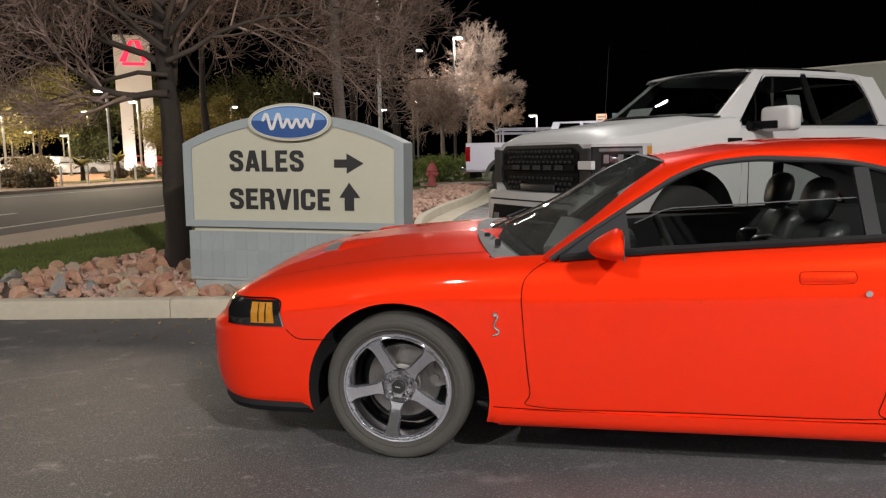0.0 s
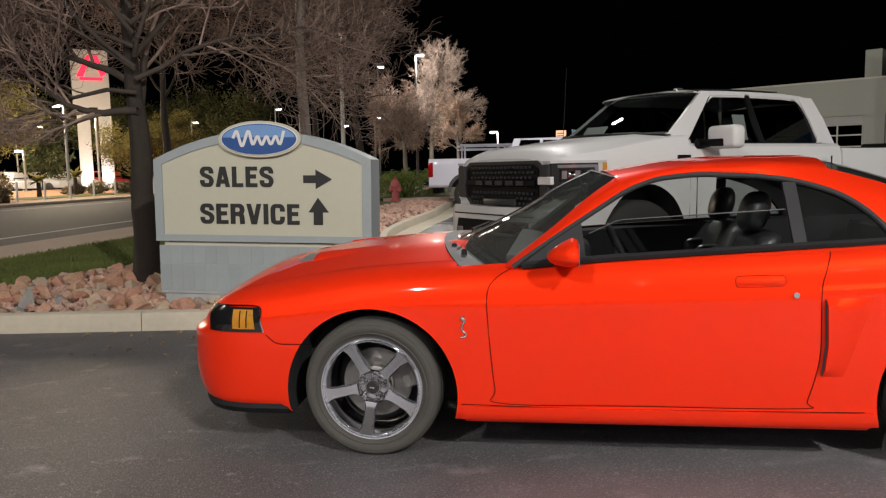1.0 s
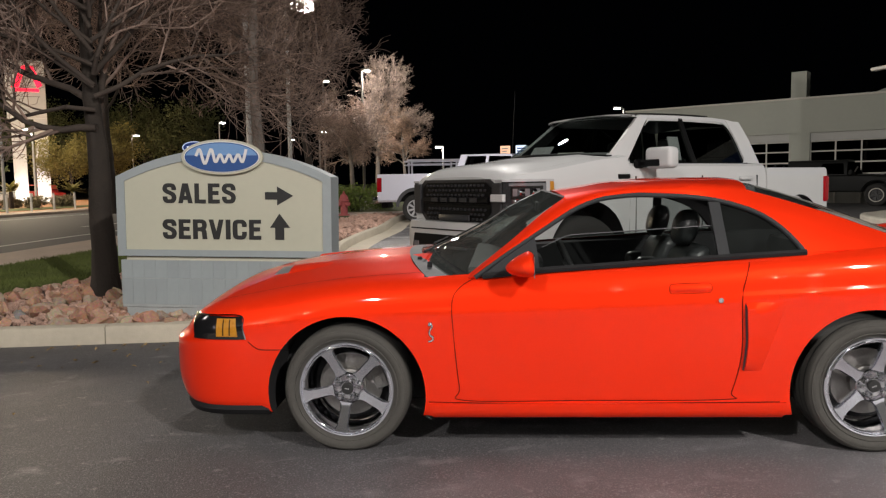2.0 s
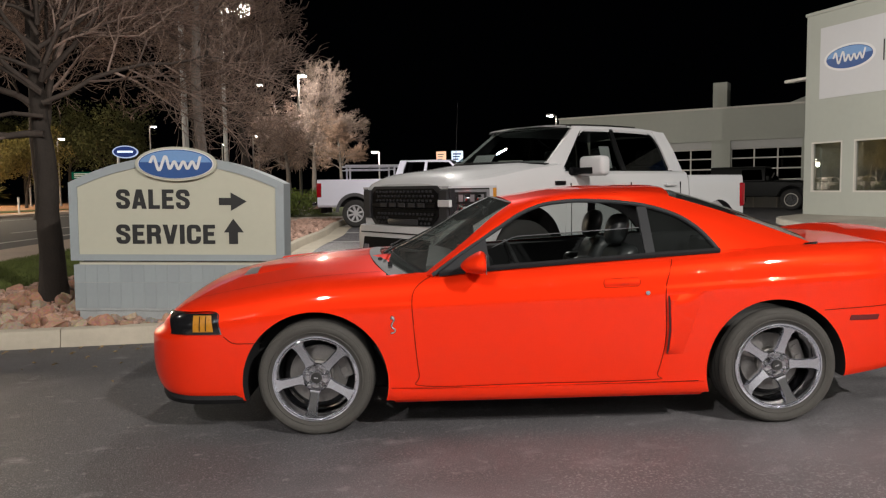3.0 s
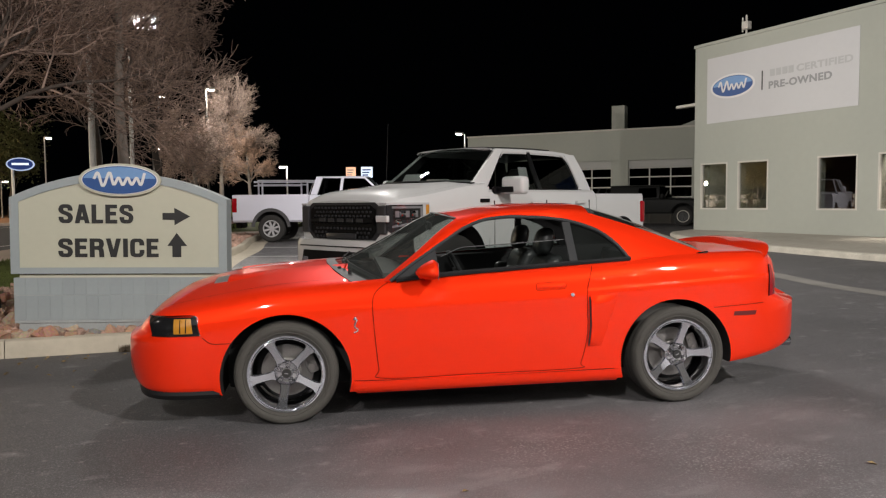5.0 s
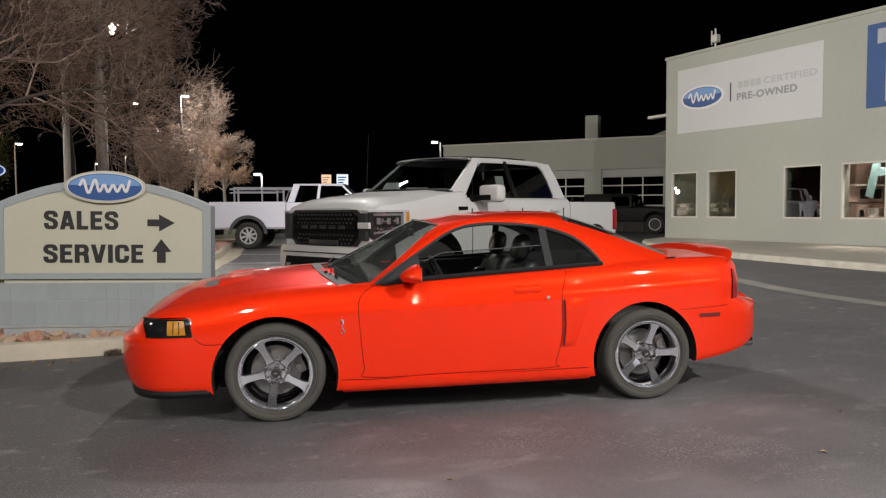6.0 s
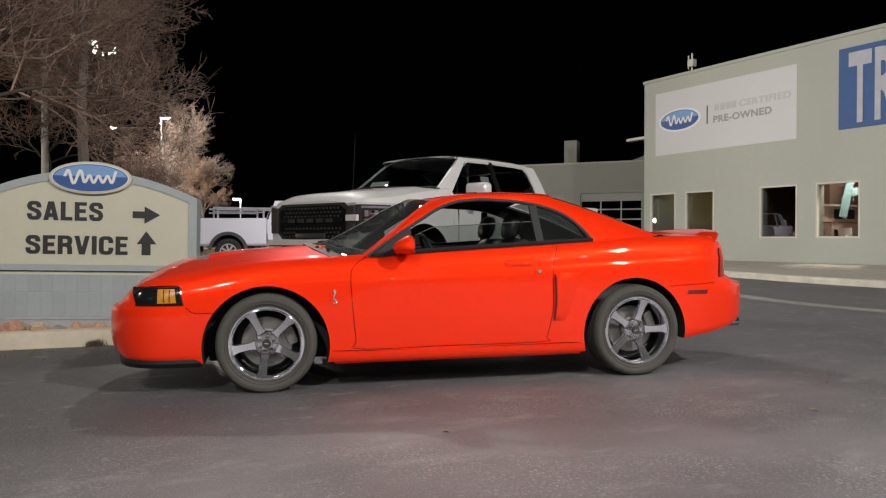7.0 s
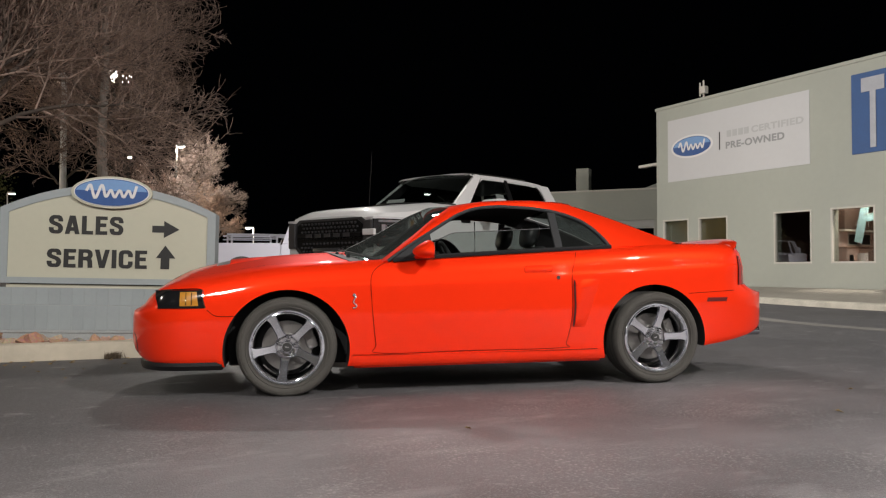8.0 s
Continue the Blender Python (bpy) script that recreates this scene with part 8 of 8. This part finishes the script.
street_lamp(19.35, 36.6, 5.16, 200, "white lamp post with a lit head behind the garage", mat=pole_white, arm=0.35, k=0.9)
street_lamp(8.1, 83.7, 12.7, 40, "distant street lamp glowing behind twigs", arm=0.2, r=0.1, k=1.8)
for x, y, z in ((-8.5, 59.5, 5.2), (-2.3, 60.1, 6.2), (3.0, 62.0, 5.0), (-5.5, 66.0, 3.2)):
    street_lamp(x, y, z, 40, "distant street lamp glowing in the dark", arm=0.2, glow_mat=lamp_glow)

# fire hydrant
hydrant_red = material("hydrant_red", (0.42, 0.10, 0.10), 0.6, noise_scale=6, amount=0.25, bump=0.2)


def build_hydrant(x, y):
    h = thing("fire_hydrant", pose(x, y, H(y) + 0.16, 0, 0, 25), "faded red fire hydrant standing in the rocks", "hydrant")
    part("flange", revolve([(0, 0), (0.19, 0), (0.19, 0.04), (0.12, 0.05), (0.12, 0.06)], 24), hydrant_red, h)
    part("barrel", revolve([(0.12, 0.04), (0.115, 0.30), (0.125, 0.42), (0.135, 0.46)], 24), hydrant_red, h)
    part("collar", revolve([(0.13, 0.44), (0.17, 0.46), (0.17, 0.50), (0.14, 0.52)], 24), hydrant_red, h)
    part("bonnet", revolve([(0.145, 0.51), (0.14, 0.58), (0.10, 0.66), (0.05, 0.70), (0.05, 0.72), (0, 0.72)], 24), hydrant_red, h)
    part("operating_nut", tube((0, 0, 0.71), (0, 0, 0.79), 0.035, 0.03, n=5), hydrant_red, h)
    for a, l in ((0, 0.2), (180, 0.2), (270, 0.22)):
        o = part("outlet_cap", merge(tube((0, 0, 0), (l - 0.05, 0, 0), 0.06, n=16), tube((l - 0.06, 0, 0), (l, 0, 0), 0.075, 0.07, n=8)), hydrant_red, h)
        o.matrix_local = pose(0, 0, 0.37, 0, 0, a)


build_hydrant(2.6, 24.05)

# the tower sign across the road
tower_white = material("tower_white", (0.5, 0.48, 0.46), 0.6, noise_scale=0.6, amount=0.06)
red_glow = glow("red_glow", (1.0, 0.02, 0.05), 3.0)


def build_tower():
    z = H(58) + 0.1
    t = thing("tower_sign", pose(-15.1, 58.3, z, 0, 0, 14), "tall white two-legged tower sign with a red lit mark", "sign")
    part("leg", box(-1.05, -0.35, 0, -0.2, 0.35, 6.3, 0.03), tower_white, t)
    part("leg", box(0.35, -0.35, 0, 1.2, 0.35, 6.3, 0.03), tower_white, t)
    part("head_panel", box(-1.25, -0.4, 5.9, 1.2, 0.4, 9.9, 0.05), tower_white, t)
    for pts in ([(-0.9, 8.0), (-0.15, 9.5), (0.1, 9.5), (-0.45, 8.0)], [(0.15, 9.5), (0.5, 9.5), (1.0, 8.2), (0.7, 8.0)], [(-0.7, 7.75), (0.8, 7.75), (0.8, 7.95), (-0.7, 7.95)]):
        part("red_mark", flat_panel(pts, -0.4, 0.06), red_glow, t, smooth=None)
    part("plinth", box(-1.6, -0.7, -0.2, 1.7, 0.7, 0.12), concrete, t)
    return t


build_tower()
for dx in (-0.7, 0.8):
    fx = thing("ground_spotlight", pose(-15.1 + dx + 0.35, 56.4, H(56) + 0.1, 0, 0, 0), "small ground spotlight lighting the tower", "spotlight")
    part("case", box(-0.15, -0.1, 0, 0.15, 0.1, 0.2, 0.02), pole_metal, fx)
    part("lens", box(-0.12, 0.1, 0.05, 0.12, 0.11, 0.18), lamp_glow, fx)
    area_lamp("spot_light", (-15.1 + dx + 0.35, 56.6, H(56) + 0.45), (-15.1 + dx, 58.3, 2.6), 60, 0.25)

# posts, lamps, planting across the road
street_lamp(-11.6, 39.4, 4.75, 160, "grey street lamp lit across the road", power=1100, colour=(1, 0.82, 0.58), r=0.08, arm=0.3)
street_lamp(-12.5, 48.6, 4.85, 160, "grey street lamp lit across the road", power=900, colour=(1, 0.8, 0.55), r=0.07, arm=0.2)
street_lamp(-17.5, 41.8, 3.7, 160, "grey street lamp lit across the road", power=1300, colour=(1, 0.8, 0.55), r=0.07, arm=0.2)
street_lamp(-19.6, 45.0, 4.1, 160, "grey street lamp lit across the road", r=0.07, arm=0.2)
street_lamp(-17.8, 52.0, 3.0, 160, "grey street lamp lit across the road", power=480, colour=(1, 0.85, 0.65), r=0.07, arm=0.2)
street_lamp(-21.5, 56.0, 3.4, 160, "grey street lamp lit across the road", power=480, colour=(1, 0.85, 0.65), r=0.07, arm=0.2)
for x, y, z in ((-25.0, 50.0, 4.6), (-31.0, 57.0, 5.0), (-20.0, 63.0, 5.2), (-27.0, 66.0, 5.6), (-10.5, 60.0, 4.6)):
    street_lamp(x, y, z, 160, "lot lamp lit between parked cars", power=850, colour=(1, 0.76, 0.48), r=0.07, arm=0.2, k=0.8)
street_lamp(-23.1, 66.3, 8.1, 160, "tall unlit floodlight mast in the dark", arm=0.8, glow_mat=pole_metal)
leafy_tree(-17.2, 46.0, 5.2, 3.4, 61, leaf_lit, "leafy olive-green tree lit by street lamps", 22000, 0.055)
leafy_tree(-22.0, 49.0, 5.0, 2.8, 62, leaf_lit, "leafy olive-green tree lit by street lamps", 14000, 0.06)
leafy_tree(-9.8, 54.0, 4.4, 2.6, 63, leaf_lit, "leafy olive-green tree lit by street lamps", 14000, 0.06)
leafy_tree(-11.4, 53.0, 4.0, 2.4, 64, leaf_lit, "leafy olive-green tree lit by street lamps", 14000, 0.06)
for x, y, h, sd in ((-33.0, 62.0, 6.0, 81), (-28.5, 70.0, 6.5, 82), (-21.5, 72.0, 7.0, 83), (-13.0, 74.0, 7.0, 84), (-37.0, 56.0, 6.0, 85), (-18.5, 57.5, 3.2, 86), (-5.0, 66.0, 6.5, 87)):
    leafy_tree(x, y, h, h * 0.55, sd, leaf_green, "dark leafy tree behind the parked cars", 6000, 0.12)
leafy_tree(-24.0, 60.0, 6.5, 3.6, 65, leaf_green, "dark leafy tree behind the parked cars")
leafy_tree(-17.0, 68.0, 7.5, 4.0, 66, leaf_green, "dark leafy tree behind the parked cars")
leafy_tree(-9.0, 70.0, 7.5, 4.0, 67, leaf_green, "dark leafy tree behind the parked cars")
bush(-15.6, 40.5, 1.5, 1.45, 71, hedge_dark, "large dark clipped bush across the road", 0.06, 3600)
bush(-11.9, 30.9, 0.55, 0.8, 72, hedge_dark, "dark rounded bush across the road", 0.06)
bush(-13.2, 31.3, 0.55, 0.8, 73, hedge_dark, "dark rounded bush across the road", 0.06)
bush(-10.8, 41.0, 0.6, 0.7, 74, hedge_dark, "low dark bush across the road", 0.06, 1500)
bush(-9.6, 42.0, 0.6, 0.7, 75, hedge_dark, "low dark bush across the road", 0.06, 1500)
bush(-12.2, 42.5, 0.5, 0.6, 76, hedge_dark, "low dark bush across the road", 0.06, 1500)


def palm(x, y, h, seed, label):
    p = thing("palm", pose(x, y, H(y) + 0.1), label, "palm")
    rng = np.random.default_rng(seed)
    v, f = prisms([((0, 0, -0.1), (0, 0, h * 0.55), 0.12, 0.09)], 10)
    mesh_from("trunk", v, f, bark, p, True)
    rows_v, rows_f = [], []
    n = 0
    for k in range(34):
        a, e = rng.random() * 6.3, rng.random() * 1.2 + 0.15
        ln = h * (0.45 + 0.2 * rng.random())
        pts = []
        for u in np.linspace(0, 1, 6):
            rr = ln * u * math.cos(e * (1 - 0.5 * u))
            zz = h * 0.55 + ln * u * math.sin(e) - 0.35 * ln * u * u
            w = 0.09 * math.sin(math.pi * min(1, u + 0.1))
            for s in (-1, 1):
                pts.append((rr * math.cos(a) - s * w * math.sin(a), rr * math.sin(a) + s * w * math.cos(a), zz))
        rows_v += pts
        rows_f += [[n + 2 * i, n + 2 * i + 1, n + 2 * i + 3, n + 2 * i + 2] for i in range(5)]
        n += 12
    tagged(mesh_from("fronds", rows_v, rows_f, leaf_lit, p), kind="stuff")


palm(-12.6, 38.2, 1.3, 5, "small spiky palm lit across the road")
palm(-9.6, 44.0, 1.5, 6, "small spiky palm lit across the road")
palm(-11.9, 41.5, 1.6, 7, "small spiky palm lit across the road")
# bollard posts along the far pavement
for k in range(12):
    q = across(23.9, 20.0 + 1.45 * k)
    b = thing("bollard", pose(q.x, q.y, H(q.y) + 0.14), "short pale metal post on the far verge", "bollard", "posts on the far verge")
    part("post", tube((0, 0, 0), (0, 0, 0.75), 0.045, n=10), pole_white, b)
    part("cap", revolve([(0.05, 0.75), (0.05, 0.78), (0, 0.80)], 10), pole_metal, b)


def parked_car(x, y, heading, paint, label):
    c = thing("parked_car", pose(x, y, H(y) + 0.02, 0, 0, heading), label, "car", "cars parked across the road")

    def low(s):
        hw = 0.88 - 0.1 * (abs(s) / 2.2) ** 4
        t = 0.92 - 0.16 * max(0, (abs(s) - 1.2)) ** 1.2
        return [(0, 0.25), (hw - 0.08, 0.25), (hw, 0.4), (hw, 0.7), (hw - 0.06, t - 0.03), (hw * 0.5, t), (0, t)]
    part("body", loft([-2.2, -2.1, -1.6, -1.0, 0, 1.0, 1.6, 2.1, 2.2], low), paint, c, smooth=50)
    cab = lambda s: [(0, 0.85), (0.78, 0.85), (0.72 - 0.06 * abs(s), 1.15), (0.60, 1.42 - 0.1 * max(0, abs(s) - 0.6)), (0, 1.46 - 0.1 * max(0, abs(s) - 0.6))]
    part("cabin", loft([-1.55, -0.85, 0, 0.5, 1.25], cab), paint, c, smooth=50)
    for sy in (-1, 1):
        for x0, x1, x2, x3 in ((-1.2, -0.08, -0.72, -0.08), (0.02, 1.0, 0.02, 0.62)):
            part("side_window", solid(grid([[(x0, sy * 0.775, 0.93), (x1, sy * 0.775, 0.93)], [(x2, sy * 0.655, 1.33), (x3, sy * 0.655, 1.33)]]), 0.02), dark_glass, c)
    for ex, tx in ((-1.62, -0.95), (1.32, 0.62)):
        part("end_window", solid(grid([[(ex, -0.6, 0.95), (ex, 0.6, 0.95)], [(tx, -0.52, 1.40), (tx, 0.52, 1.40)]]), 0.02), dark_glass, c)
    for sx in (-1.35, 1.35):
        for sy in (-0.8, 0.8):
            w = part("wheel", revolve([(0, 0.1), (0.2, 0.1), (0.31, 0.08), (0.32, 0), (0.31, -0.08), (0, -0.1)], 18, "Y"), rubber, c)
            w.location = (sx, sy, 0.32)
    return c


paints = [material("paint_" + n, col, 0.4, coat=0.8, noise_scale=1, amount=0.05) for n, col in (("silver", (0.45, 0.45, 0.46)), ("white", (0.7, 0.7, 0.7)), ("red", (0.4, 0.03, 0.03)), ("grey", (0.12, 0.12, 0.13)))]
for k in range(9):
    q = across(43 + 0.5 * (k % 2), 28 + 3.1 * k)
    parked_car(q.x, q.y, 155, paints[(0, 1, 0, 1, 0, 1, 0, 1, 2)[k]], ("silver", "white", "silver", "white", "silver", "white", "silver", "white", "red")[k] + " car parked in a row across the road")
for k in range(6):
    q = across(52, 30 + 3.3 * k)
    parked_car(q.x, q.y, 155, paints[(1, 0, 1, 3, 1, 0)[k]], ("white", "silver", "white", "grey", "white", "silver")[k] + " car parked in a far row across the road")

# small lit signs far off
white_glow = glow("white_glow", (0.75, 0.85, 1.0), 1.3)
warm_glow = glow("warm_glow", (1.0, 0.55, 0.35), 1.3)
green_sign = glow("green_sign", (0.02, 0.30, 0.16), 0.22)
rim_glow = glow("rim_glow", (0.6, 0.7, 0.95), 0.8)
blue_glow = glow("blue_glow", (0.08, 0.14, 0.5), 0.3)


def pole_sign(x, y, z, w, h, mat, heading, label, oval=False):
    s = thing("pole_sign", pose(x, y, H(y), 0, 0, heading), label, "sign")
    part("pole", tube((-w * 0.3, 0, 0), (-w * 0.3, 0, z - H(y) - h * 0.3), 0.07, n=10), pole_white, s)
    if oval:
        p = part("rim", ellipse_plate(w / 2, h / 2, 0, -0.2), rim_glow, s)
        part("field", ellipse_plate(w / 2 * 0.9, h / 2 * 0.85, -0.2, -0.22), blue_glow, p)
        part("mark", box(-w * 0.3, -0.24, -h * 0.07, w * 0.3, -0.22, h * 0.09), white_glow, p)
        p.location = (0, 0, z - H(y))
    else:
        bd = part("board", box(-w / 2, -0.1, z - H(y) - h / 2, w / 2, 0.1, z - H(y) + h / 2, 0.02), mat, s)
        for k in range(3):
            part("panel_bar", box(-w * 0.38, -0.12, z - H(y) - h * 0.32 + h * 0.24 * k, w * (0.1 + 0.12 * k), -0.1, z - H(y) - h * 0.2 + h * 0.24 * k), blue_glow if mat is white_glow else line_paint, bd)
    return s


pole_sign(-3.15, 43.8, 3.5, 1.3, 0.68, None, -4, "small lit blue oval sign on a white pole", True)
pole_sign(19.2, 55.3, 3.7, 0.75, 0.8, warm_glow, -25, "distant lit orange sign board")
pole_sign(20.4, 54.9, 3.7, 0.9, 0.85, white_glow, -25, "distant lit white and blue sign board")
pole_sign(-5.9, 48.8, 2.35, 1.1, 0.4, green_sign, 0, "small green street sign far off")
